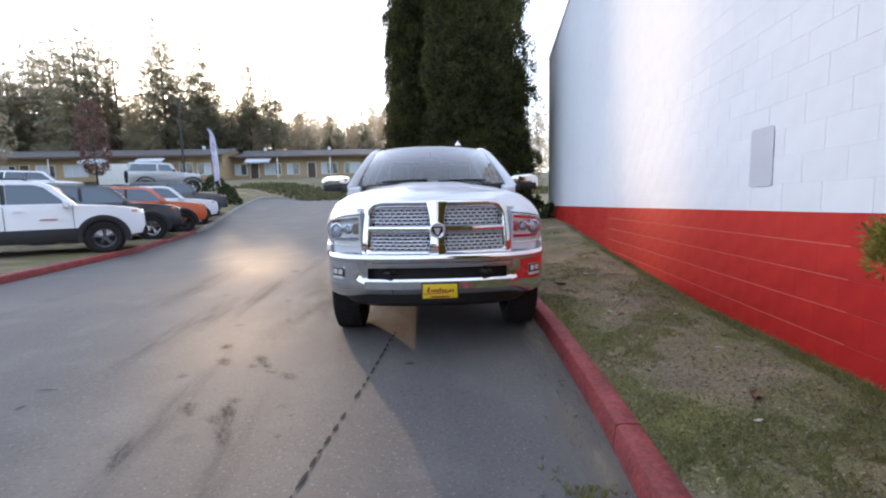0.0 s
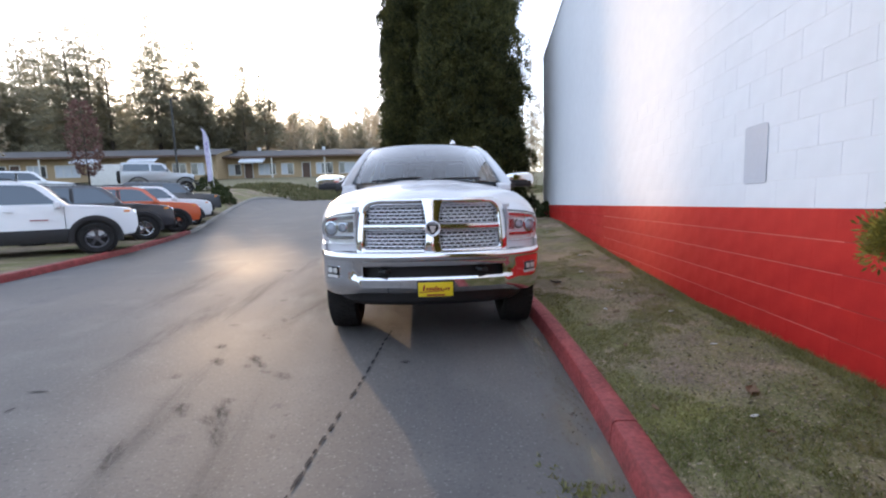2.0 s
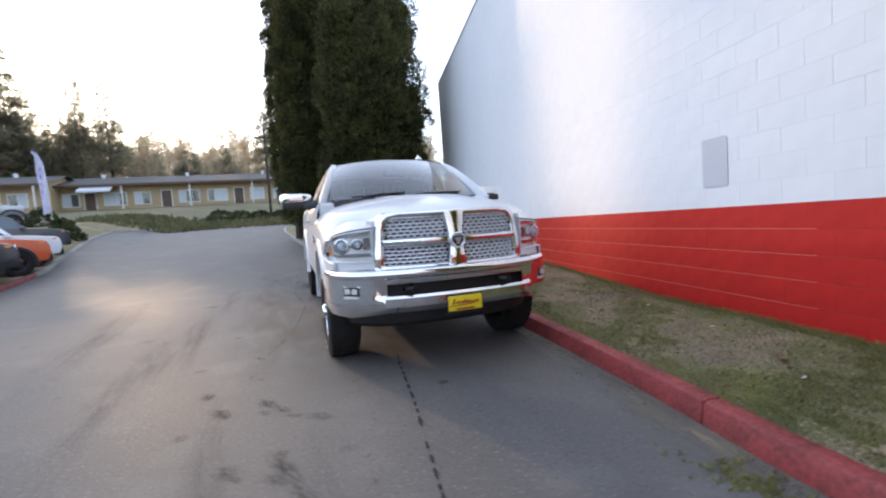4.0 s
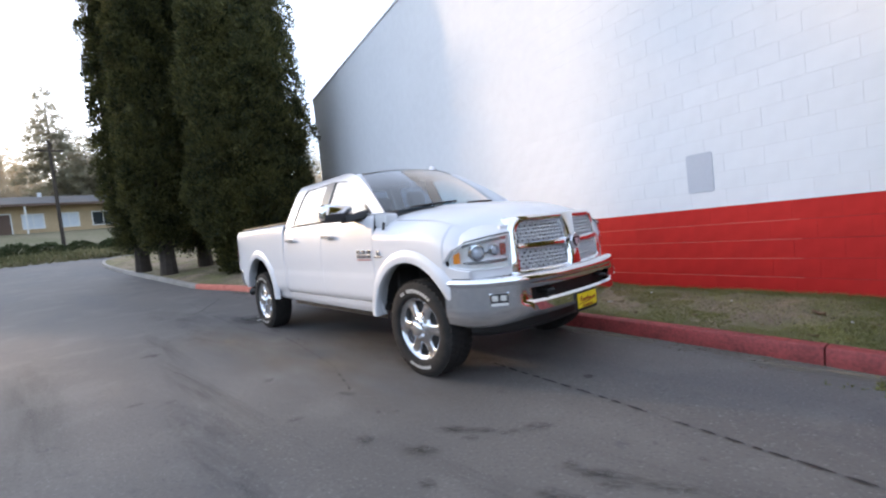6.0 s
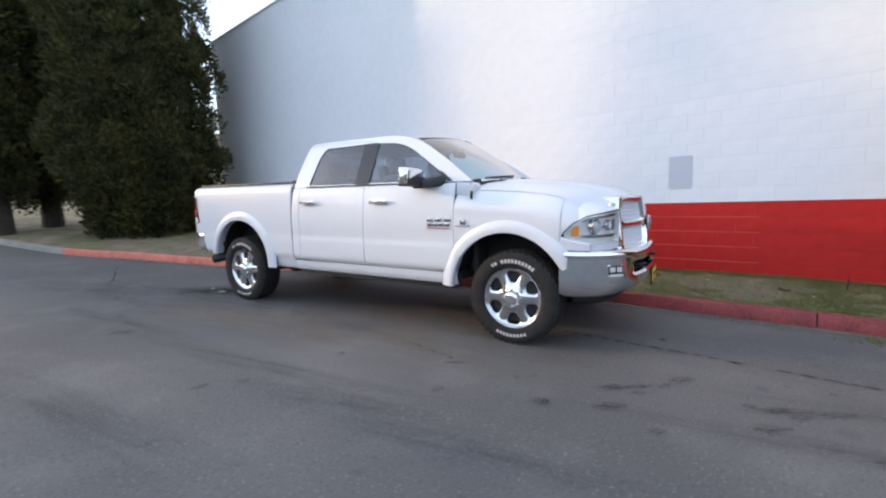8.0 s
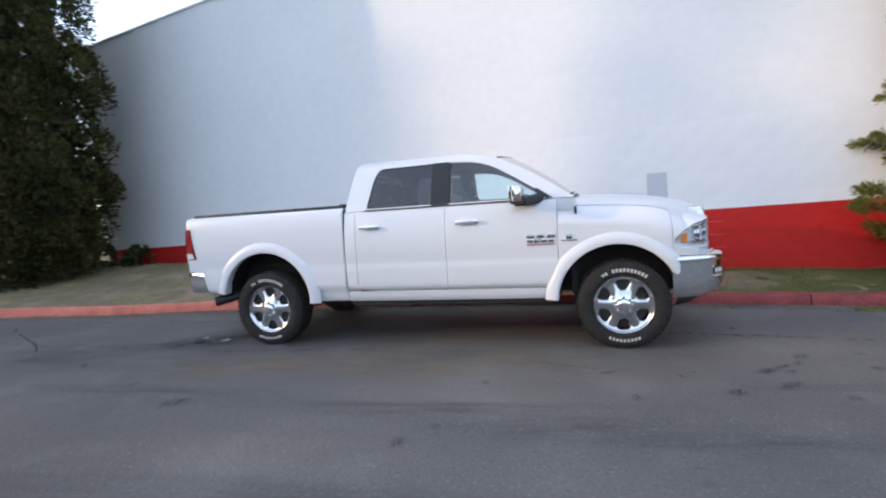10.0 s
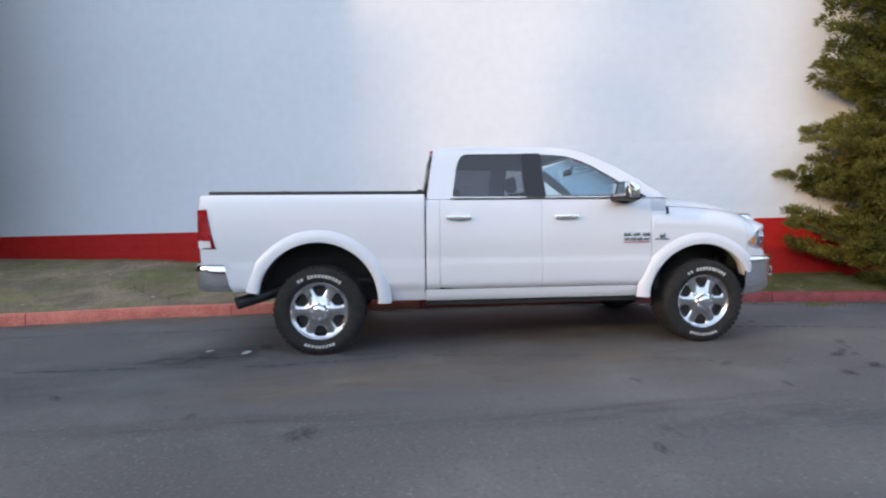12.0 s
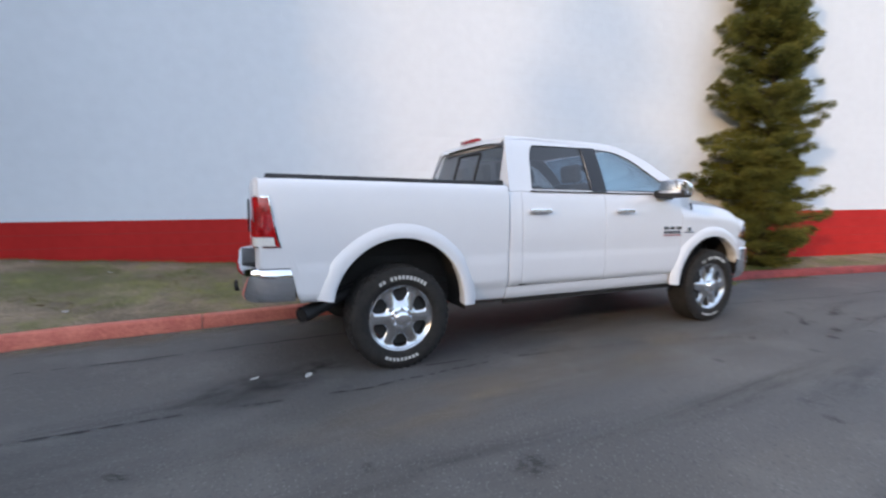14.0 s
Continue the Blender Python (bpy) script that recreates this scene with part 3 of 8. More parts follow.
for s in (-1, 1):
    near = s < 0
    # front fender with flare
    def f_bot(y):
        return 0.868 if y < -0.425 else arch_z(F_ARCH, y)
    skin("front_fender", -0.425, 0.5705, f_bot, lambda y: ease(FEND_TOP, y), fend_w, 40, 24, s=s)
    skin("fender_front_end", -0.66, -0.427, lambda y: 0.868, lambda y: lerp([(-0.66, 0.922), (-0.55, 0.935), (-0.445, 0.966), (-0.427, 0.985)], y), fend_w, 10, 4, s=s)
    skin("fender_upper_end", -0.66, -0.427, lambda y: lerp([(-0.66, 1.146), (-0.62, 1.140), (-0.52, 1.092), (-0.445, 1.012), (-0.427, 0.990)], y), lambda y: ease(FEND_TOP, y) + 0.012, fend_w, 10, 6, s=s)
    # doors
    fd = skin("front_door", 0.5738, 1.6712, 0.60, 1.452, wd, 14, 30, s=s)
    rd = skin("rear_door", 1.6732, 2.6582, lambda y: 0.60 + max(0, (y - 2.45)) ** 2 * 0.4, 1.452, wd, 14, 30, s=s)
    skin("rocker_panel", 0.578, 2.796, 0.482, 0.595, wd, 20, 8, s=s)
    # black strip added below the rocker to stand for the shade under the truck
    shade_strip = bmesh.new()
    box(shade_strip, (s * 0.90, 1.69, 0.462), (0.012, 2.2, 0.06), bevel=0.003)
    part("sill_shade_strip", shade_strip, UNDERBODY, truck)
    skin("cab_corner", 2.660, 2.790, 0.60, 1.452, lambda y, z: wd(y, z) - 0.25 * max(0, y - 2.70) ** 1.6, 6, 24, s=s)
    # bed side, with the arch cut out
    def b_bot(y):
        z = arch_z(R_ARCH, y)
        base = 0.490 if y < 3.3 else lerp([(4.3, 0.60), (4.575, 0.605), (4.60, 0.70), (4.625, 0.868), (5, 0.868)], y)
        return max(z, base)
    skin("bed_side", 2.803, 4.835, b_bot, 1.505, bed_w, 90, 26, s=s)
    # flares
    for nm, a, t0, t1 in (("front_flare", F_ARCH, 2, 157), ("rear_flare", R_ARCH, 9, 183)):
        bm = bmesh.new()
        rows = []
        for k in range(49):
            t = radians(t0 + (t1 - t0) * k / 48)
            row = []
            for dr, x in ((0.012, 0.90), (-0.004, 0.98), (-0.008, 1.022), (-0.002, 1.031), (0.018, 1.034), (0.045, 1.031), (0.068, 1.024), (0.088, 1.014), (0.104, 1.003), (0.116, 0.992)):
                r = a[2] + dr + (0.012 if 30 < math.degrees(t) < 150 else 0) * (1 if dr > 0.01 else 0)
                row.append(Vector((s * (x + (-0.03 * max(0, (math.degrees(t) - 130) / 27) ** 2 if nm == "front_flare" else 0)), a[0] + r * math.cos(t), a[1] + r * math.sin(t))))
            rows.append(row)
        grid(bm, rows)
        part(nm, bm, PAINT_WHITE, truck, smooth=50)
        # wheel well liner
        bm = bmesh.new()
        rows = [[Vector((s * x, a[0] + (a[2] + 0.03) * math.cos(t), a[1] + (a[2] + 0.03) * math.sin(t))) for x in (0.97, 0.62)] for t in [radians((4 if a is F_ARCH else 6) + (170 if a is F_ARCH else 182) * k / 24) for k in range(25)]]
        vs = grid(bm, rows)
        bm.faces.new([v[1] for v in vs])
        part("wheel_well", bm, UNDERBODY, truck)
    # handles
    for y, door in ((1.445, fd), (2.485, rd)):
        bm = bmesh.new()
        box(bm, (s * 1.035, y, 1.283), (0.022, 0.235, 0.036), bevel=0.010, seg=3)
        for dy in (-0.085, 0.085):
            box(bm, (s * 1.015, y + dy, 1.283), (0.03, 0.04, 0.028), bevel=0.006)
        part("door_handle", bm, HANDLE_CHROME, door, "chrome handle")
        bm = bmesh.new()
        lathe(bm, [(0.0, 0.0), (0.075, 0.001), (0.085, 0.003)], 24, "x", (0, 0, 0))
        bmesh.ops.scale(bm, vec=(1, 1.15, 0.42), verts=bm.verts)
        bmesh.ops.translate(bm, vec=(s * 1.0035, y, 1.278), verts=bm.verts)
        part("handle_recess", bm, PAINT_WHITE, door)
    # the word marks on door and fender, as plain bars
    bm = bmesh.new()
    for y0, wy in ((0.83, 0.07), (0.735, 0.07), (0.635, 0.075)):
        box(bm, (s * 1.016, y0, 1.105), (0.008, wy, 0.034), bevel=0.003)
    for k in range(4):
        box(bm, (s * 1.017, 0.835 - 0.066 * k, 1.06), (0.008, 0.054, 0.032), bevel=0.003)
    part("door_badge", bm, CHROME_DULL, fd, "dull chrome badge bars")
    bm = bmesh.new()
    box(bm, (s * 1.017, 0.735, 1.027), (0.007, 0.262, 0.009), bevel=0.002)
    part("badge_stripe", bm, BADGE_RED, fd, "thin red badge line")
    bm = bmesh.new()
    box(bm, (s * 1.017, 0.47, 1.088), (0.008, 0.055, 0.045), bevel=0.01)
    box(bm, (s * 1.017, 0.47, 1.055), (0.008, 0.15, 0.012), bevel=0.002)
    part("fender_badge", bm, CHROME_DULL, truck, "small dull chrome fender badge")
    # upper cab side: one sheet with two window openings
    outer = rounded([(2.778, 1.455), (2.745, 1.70), (2.70, 1.93), (2.665, 1.985), (1.55, 1.995), (1.30, 1.965), (1.02, 1.865), (0.72, 1.690), (0.40, 1.462)], [0, 0.2, 0.08, 0.05, 0.2, 0.2, 0.3, 0.3, 0], 5)
    rear_win = rounded([(2.535, 1.478), (2.475, 1.80), (2.42, 1.905), (1.815, 1.915), (1.815, 1.478)], [0.03, 0.25, 0.10, 0.02, 0.01], 6)
    front_win = rounded([(1.635, 1.478), (1.635, 1.910), (1.36, 1.893), (1.17, 1.825), (0.90, 1.655), (0.63, 1.478)], [0.01, 0.02, 0.25, 0.3, 0.4, 0.03], 6)
    cuts = frange(1.5, 1.98, 10)
    bm = fill2d([outer, rear_win, front_win], lambda y, z: Vector((s * wd(y, z), y, z)), (), cuts)
    thicken(bm, 0.02)
    part("cab_side", bm, PAINT_WHITE, truck, smooth=30)
    bm = fill2d([[(1.630, 1.470), (1.630, 1.918), (1.820, 1.918), (1.820, 1.470)]], lambda y, z: Vector((s * (wd(y, z) + 0.004), y, z)), (), cuts)
    part("door_pillar_trim", bm, BLACK_GLOSS, truck, "gloss black door pillar trim")
    bm = fill2d([[(p[0], p[1]) for p in rear_win]], lambda y, z: Vector((s * (wd(y, z) - 0.012), y, z)), (), cuts)
    w1 = part("rear_door_window", bm, GLASS_TINT, rd, "dark tinted glass")
    bm = fill2d([[(p[0], p[1]) for p in front_win]], lambda y, z: Vector((s * (wd(y, z) - 0.012), y, z)), (), cuts)
    w2 = part("front_door_window", bm, GLASS_CLEAR, fd, "clear greenish glass")
    w1.visible_shadow = w2.visible_shadow = False
    for win, door in ((rear_win, rd), (front_win, fd)):
        bm = bmesh.new()
        c = Vector((sum(p[0] for p in win) / len(win), sum(p[1] for p in win) / len(win)))
        inn = [c + (Vector(p) - c) * 0.955 for p in win]
        lo = [Vector((s * (wd(p[0], p[1]) - 0.001), p[0], p[1])) for p in win]
        li = [Vector((s * (wd(p[0], p[1]) - 0.010), p[0], p[1])) for p in inn]
        ring_band(bm, lo, li)
        part("window_seal", bm, BLACK_PLASTIC, door)
    bm = bmesh.new()
    box(bm, (s * 0.958, 1.60, 1.463), (0.018, 1.90, 0.008), bevel=0.002)
    part("belt_seal", bm, BLACK_PLASTIC, truck)
    # mirrors
    mir = bmesh.new()
    rows = []
    # a chrome cap over the upper half, wrapping down round the outer end
    for u, z0, z1, d in ((0.0, 1.508, 1.588, 0.08), (0.04, 1.502, 1.600, 0.11), (0.12, 1.500, 1.607, 0.125), (0.24, 1.500, 1.606, 0.125), (0.275, 1.470, 1.602, 0.12), (0.300, 1.440, 1.596, 0.11), (0.325, 1.446, 1.580, 0.085), (0.338, 1.47, 1.555, 0.05)):
        ring = rounded([(-d / 2, z0), (d / 2 - 0.01, z0), (d / 2 - 0.01, z1), (-d / 2, z1 - 0.02)], [0.012, 0.010, 0.012, 0.03], 4)
        rows.append([Vector((s * (1.000 + u), 0.925 + a, b)) for a, b in ring])
    vs = grid(mir, rows, closed=True)
    mir.faces.new(vs[-1])
    mir.faces.new(vs[0][::-1])
    mo = part("side_mirror", mir, CHROME, truck, "chrome towing mirror cap")
    bm = bmesh.new()
    box(bm, (s * 1.155, 0.989, 1.530), (0.25, 0.012, 0.125), bevel=0.005)
    part("mirror_face", bm, CHROME, mo, "mirror glass")
    bm = bmesh.new()
    box(bm, (s * 1.135, 0.922, 1.462), (0.35, 0.122, 0.078), bevel=0.022)
    rows = []
    for x, y, z, hy, hz in ((0.93, 0.72, 1.475, 0.05, 0.045), (0.99, 0.78, 1.462, 0.05, 0.042), (1.05, 0.86, 1.448, 0.052, 0.038), (1.10, 0.91, 1.44, 0.055, 0.036)):
        rows.append([Vector((s * x, y + a * hy, z + b * hz)) for a, b in ((-1, -0.6), (-0.6, -1), (0.6, -1), (1, -0.6), (1, 0.6), (0.6, 1), (-0.6, 1), (-1, 0.6))])
    grid(bm, rows, closed=True)
    part("mirror_arm", bm, BLACK_PLASTIC, mo, "black mirror arm")
    bm = fill2d([[(0.60, 1.468), (0.66, 1.468), (0.79, 1.565), (0.75, 1.572)]], lambda y, z: Vector((s * (wd(y, z) + 0.004), y, z)), (), cuts)
    part("mirror_sail", bm, BLACK_PLASTIC, truck)
    bm = bmesh.new()
    box(bm, (s * 0.873, 0.490, 1.388), (0.145, 0.20, 0.145), rot=Euler((radians(8), 0, 0)).to_matrix(), bevel=0.03, seg=3)
    part("cowl_corner", bm, PAINT_WHITE, truck)
    # vent mark on the fender top
    bm = bmesh.new()
    box(bm, (s * 0.972, 0.40, 1.335), (0.02, 0.022, 0.075), rot=Euler((0, radians(-12 * s), 0)).to_matrix(), bevel=0.008)
    part("fender_lamp", bm, BLACK_PLASTIC, truck)

# hood
bm = bmesh.new()
HC = [(-0.90, 1.262), (-0.86, 1.300), (-0.80, 1.338), (-0.65, 1.392), (-0.4, 1.437), (0.0, 1.478), (0.3, 1.497), (0.55, 1.51)]
rows = []
for i in range(29):
    v = i / 28
    row = []
    for j in range(41):
        u = -1 + 2 * j / 40
        yf = -0.875 + 0.235 * abs(u) ** 2.2
        yb = 0.265 + 0.27 * abs(u) ** 2.0
        y = yf + (yb - yf) * v
        ze = ease(FEND_TOP, y) + 0.003
        zc = ease(HC, y)
        x = u * (fend_w(y, ease(FEND_TOP, y)) - 0.001)
        prof = 1 - abs(u) ** 2.7
        dome = 0.014 * max(0, 1 - abs((abs(u) - 0.0) / 0.46) ** 6) * min(1, v * 2.5)
        row.append(Vector((x, y, ze + (zc - 0.012 - ze) * prof + dome)))
    rows.append(row)
lip = [Vector((p.x * 0.995, p.y + 0.006, p.z - 0.012 - max(0, p.z - 0.03 - 1.150) * smooth01((abs(p.x) - 0.57) / 0.1))) for p in rows[0]]
first = [p + Vector((0, 0.03, -0.02)) for p in lip]
grid(bm, [first, lip] + rows)
part("hood", bm, PAINT_WHITE, truck, smooth=40)
bm = bmesh.new()
rows = []
for k in range(21):
    u = (-1 + k / 10) * 0.86
    yb = 0.275 + 0.27 * abs(u) ** 2.0
    z = 1.485 - 0.06 * abs(u) ** 2.5
    rows.append([Vector((u * 0.88, yb - 0.03, z - 0.02)), Vector((u * 0.88, yb + 0.05, z + 0.005)), Vector((u * 0.87, yb + 0.12, z + 0.005))])
grid(bm, rows)
part("cowl", bm, BLACK_PLASTIC, truck)

# windscreen
def ws_point(u, v):
    b = Vector((u * 0.882, 0.335 + 0.24 * abs(u) ** 2.1, 1.495 - 0.02 * abs(u) ** 2))
    t = Vector((u * 0.685, 1.02 + 0.14 * abs(u) ** 2.2, 1.965 - 0.05 * abs(u) ** 2.4))
    p = b.lerp(t, v)
    bow = 0.03 * math.sin(math.pi * v)
    return p + Vector((0, -0.5 * bow, 0.7 * bow))


bm = bmesh.new()
grid(bm, [[ws_point(u, v) for u in frange(-0.985, 0.985, 24)] for v in frange(0, 1, 12)])
ws = part("windscreen", bm, GLASS_SCREEN, truck, "clear windscreen")
ws.visible_shadow = False
for s in (-1, 1):
    bm = bmesh.new()
    rows = []
    for v in frange(-0.05, 1.03, 16):
        p = ws_point(s * 0.978, v)
        z = p.z
        q = Vector((s * wd(0, z) * 1.0, 0.40 + (1.02 - 0.40) * 0, z))
        yedge = lerp([(1.44, 0.38), (1.462, 0.40), (1.69, 0.72), (1.865, 1.02), (1.965, 1.30)], z)
        e = Vector((s * (wd(0, z) - 0.001), yedge, z))
        rows.append([p + Vector((0, 0, -0.012)), p + Vector((0, 0, 0.004)), p.lerp(e, 0.5) + Vector((s * 0.006, -0.008, 0.008)), e, e + Vector((-s * 0.02, 0.03, -0.01))])
    grid(bm, rows)
    part("windscreen_pillar", bm, PAINT_WHITE, truck, smooth=60)
bm = bmesh.new()
for s, x0 in ((1, -0.62), (1, 0.06)):
    a, b = ws_point((x0) / 0.88, 0.005), ws_point((x0 + 0.56) / 0.88, 0.045)
    tube(bm, [a + Vector((0, -0.03, 0.01)), a.lerp(b, 0.5) + Vector((0, -0.02, 0.015)), b + Vector((0, -0.01, 0.012))], 0.009, 6)
part("wiper", bm, BLACK_PLASTIC, truck)
bm = bmesh.new()
box(bm, (0.66, 0.64, 1.535), (0.075, 0.004, 0.065), rot=Euler((radians(38), 0, 0)).to_matrix())
part("windscreen_sticker", bm, WHITE_LENS, truck)

# roof
bm = bmesh.new()
rows = []
for v in frange(0, 1, 20):
    row = []
    for u in frange(-1, 1, 24):
        y0 = 1.02 + 0.16 * abs(u) ** 2.2
        y = y0 + (2.68 - y0) * v
        edge = 0.672
        z = 2.018 - 0.034 * abs(u) ** 3 - 0.05 * (1 - v) ** 2.4 - 0.028 * max(0, (v - 0.82) / 0.18) ** 2
        row.append(Vector((u * edge, y, z)))
    rows.append(row)
low = [p + Vector((0, 0.03, -0.05)) for p in rows[-1]]
grid(bm, rows + [low])
for s in (-1, 1):
    rr = []
    for v in frange(0, 1, 20):
        y = 1.18 + (2.68 - 1.18) * v
        p = Vector((s * 0.672, y, 2.018 - 0.034 - 0.05 * (1 - v) ** 2.4 - 0.028 * max(0, (v - 0.82) / 0.18) ** 2))
        z2 = min(p.z - 0.02, lerp([(1.18, 1.92), (1.30, 1.955), (1.55, 1.985), (2.66, 1.975), (2.7, 1.93)], y))
        rr.append([p, p + Vector((s * 0.012, 0, -0.006)), Vector((s * (wd(y, z2) + 0.0015), y, z2))])
    grid(bm, rr)
part("roof", bm, PAINT_WHITE, truck, smooth=45)
bm = bmesh.new()
rows = []
for k, (w, l, h) in enumerate(((0.045, 0.075, 0), (0.04, 0.068, 0.012), (0.012, 0.03, 0.05), (0.004, 0.008, 0.062))):
    rows.append([Vector((0.36 + w * math.cos(t), 1.17 + 0.012 * k + l * math.sin(t), 1.983 + h)) for t in [math.tau * i / 12 for i in range(12)]])
vs = grid(bm, rows, closed=True)
bm.faces.new(vs[-1])
part("roof_antenna", bm, PAINT_WHITE, truck, "white fin antenna")

# back of the cab with its sliding window
bm = bmesh.new()
outer = rounded([(-0.915, 1.40), (-0.90, 1.50), (-0.70, 1.95), (-0.62, 1.985), (0.62, 1.985), (0.70, 1.95), (0.90, 1.50), (0.915, 1.40)], [0, 0.1, 0.1, 0.05, 0.05, 0.1, 0.1, 0], 4)
hole = rounded([(-0.76, 1.50), (-0.655, 1.90), (0.655, 1.90), (0.76, 1.50)], 0.06, 5)
def back(x, z):
    return Vector((x, 2.778 - 0.14 * max(0, (z - 1.45) / 0.5) ** 1.1 - 0.03 * (x / 0.9) ** 2 * 0, z))
fill2d([outer, hole], back, (), frange(1.5, 1.95, 6), bm=bm)
thicken(bm, 0.02)
part("cab_back", bm, PAINT_WHITE, truck, smooth=40)
bm = fill2d([hole], lambda x, z: back(x, z) + Vector((0, 0.004, 0)), (), frange(1.5, 1.95, 6))
w3 = part("rear_window", bm, GLASS_TINT, truck, "dark tinted sliding rear window")
w3.visible_shadow = False
bm = bmesh.new()
for x in (-0.24, 0.24):
    tube(bm, [back(x, 1.505) + Vector((0, 0.012, 0)), back(x, 1.86) + Vector((0, 0.012, 0))], 0.010, 6)
tube(bm, [back(-0.24, 1.865) + Vector((0, 0.012, 0)), back(0.24, 1.865) + Vector((0, 0.012, 0))], 0.010, 6)
part("slider_frame", bm, BLACK_PLASTIC, w3)
bm = bmesh.new()
box(bm, (0, 2.665, 2.006), (0.36, 0.07, 0.04), bevel=0.012)
part("third_brake_light", bm, RED_LENS, truck, "red high brake light")

# bed: rails, cover, tailgate
bm = bmesh.new()
box(bm, (0, 3.82, 1.498), (1.86, 2.02, 0.012))
part("bed_top", bm, PAINT_WHITE, truck)
bm = bmesh.new()
box(bm, (0, 3.80, 1.526), (1.72, 1.94, 0.032), bevel=0.010)
cover = part("tonneau_cover", bm, TONNEAU, truck, "black vinyl bed cover with rails")
for s in (-1, 1):
    bm = bmesh.new()
    box(bm, (s * 0.865, 3.79, 1.522), (0.055, 1.98, 0.036), bevel=0.008)
    part("side_rail", bm, TONNEAU, cover)
bm = bmesh.new()
box(bm, (0, 2.84, 1.530), (1.80, 0.055, 0.045), bevel=0.010)
part("front_rail", bm, TONNEAU, cover)
for y in (3.45, 4.12):
    bm = bmesh.new()
    box(bm, (0, y, 1.543), (1.70, 0.02, 0.008), bevel=0.003)
    part("bow", bm, TONNEAU, cover)
bm = bmesh.new()
outl = rounded([(-0.80, 0.94), (-0.80, 1.50), (0.80, 1.50), (0.80, 0.94)], 0.02, 3)
fill2d([outl], lambda x, z: Vector((x, 4.855 - 0.02 * max(0, (1.25 - z) / 0.3) + 0.008 * math.exp(-((z - 1.49) / 0.04) ** 2), z)), (), frange(0.96, 1.5, 10), bm=bm)
thicken(bm, 0.03)
tg = part("tailgate", bm, PAINT_WHITE, truck)
bm = bmesh.new()
box(bm, (0, 4.865, 1.33), (0.24, 0.02, 0.07), bevel=0.012)
part("tailgate_handle", bm, CHROME, tg, "chrome tailgate handle")
for s in (-1, 1):
    bm = bmesh.new()
    rows = []
    for z in frange(0.868, 1.505, 12):
        rows.append([Vector((s * (bed_w(4.835, z) - 0.0), 4.836, z)), Vector((s * (bed_w(4.835, z) - 0.02), 4.85, z)), Vector((s * 0.82, 4.86, z)), Vector((s * 0.815, 4.82, z))])
    grid(bm, rows)
    part("bed_end", bm, PAINT_WHITE, truck, smooth=50)
    # tail lamp, wrapping the corner
    def lamp_grid(bm, zb, zt, o, ua, ub):
        rws = []
        for v in frange(0, 1, 10):
            z = zb + (zt - zb) * v
            back_edge = 4.690 + 0.075 * max(0, (z - 1.015) / 0.36) ** 0.8
            pts = []
            path = [Vector((s * (bed_w(4.7, z)), back_edge)), Vector((s * (bed_w(4.8, z)), 4.80)), Vector((s * (bed_w(4.83, z) - 0.012), 4.846)), Vector((s * (bed_w(4.83, z) - 0.05), 4.865)), Vector((s * 0.83, 4.872))]
            lens = [0]
            for a, b in zip(path, path[1:]):
                lens.append(lens[-1] + (b - a).length)
            for u in frange(ua, ub, 12):
                d = u * lens[-1]
                for i in range(4):
                    if d <= lens[i + 1] + 1e-9:
                        f = (d - lens[i]) / (lens[i + 1] - lens[i])
                        p = path[i].lerp(path[i + 1], f)
                        break
                out = Vector((s, 0)) if i == 0 else Vector((0, 1)) if i == 3 else Vector((s * 0.7, 0.7))
                p = p + out * o
                pts.append(Vector((p.x, p.y, z)))
            rws.append(pts)
        grid(bm, rws)
    bm = bmesh.new()
    lamp_grid(bm, 1.015, 1.375, 0.004, 0.0, 1.0)
    tl = part("tail_lamp", bm, CHROME, truck, "red tail lamp in a chrome frame", smooth=60)
    bm = bmesh.new()
    lamp_grid(bm, 1.094, 1.367, 0.010, 0.035, 0.985)
    part("red_lens", bm, RED_LENS, tl, smooth=60)
    bm = bmesh.new()
    lamp_grid(bm, 1.022, 1.0935, 0.010, 0.035, 0.10)
    part("red_lens", bm, RED_LENS, tl, smooth=60)
    bm = bmesh.new()
    lamp_grid(bm, 1.028, 1.090, 0.010, 0.11, 0.97)
    part("reverse_lens", bm, WHITE_LENS, tl, "clear reversing lens", smooth=60)


def bumper_sheet(plan, prof, keep=None, ext=60):
    """plan: (x, y) outline of one half from the middle outwards; prof: (outset, z)."""
    full = [(-x, y) for x, y in plan[::-1]] + plan[1:]
    pts = [Vector(p) for p in full]
    lens = [0]
    for a, b in zip(pts, pts[1:]):
        lens.append(lens[-1] + (b - a).length)
    tabx, taby = [(l, p.x) for l, p in zip(lens, pts)], [(l, p.y) for l, p in zip(lens, pts)]
    rows = []
    xs = []
    for k in range(ext + 1):
        l = lens[-1] * k / ext
        p = Vector((ease(tabx, l), ease(taby, l)))
        q = Vector((ease(tabx, min(l + 0.02, lens[-1])), ease(taby, min(l + 0.02, lens[-1])))) - Vector((ease(tabx, max(l - 0.02, 0)), ease(taby, max(l - 0.02, 0))))
        n = Vector((q.y, -q.x)).normalized()
        xs.append(p.x)
        rows.append([Vector((p.x + n.x * (o(p.x) if callable(o) else o), p.y + n.y * (o(p.x) if callable(o) else o), z(p.x) if callable(z) else z)) for o, z in prof])
    bm = bmesh.new()
    grid(bm, rows, keep=(lambda i, j: keep((xs[i] + xs[i + 1]) / 2, j)) if keep else None)
    return bm


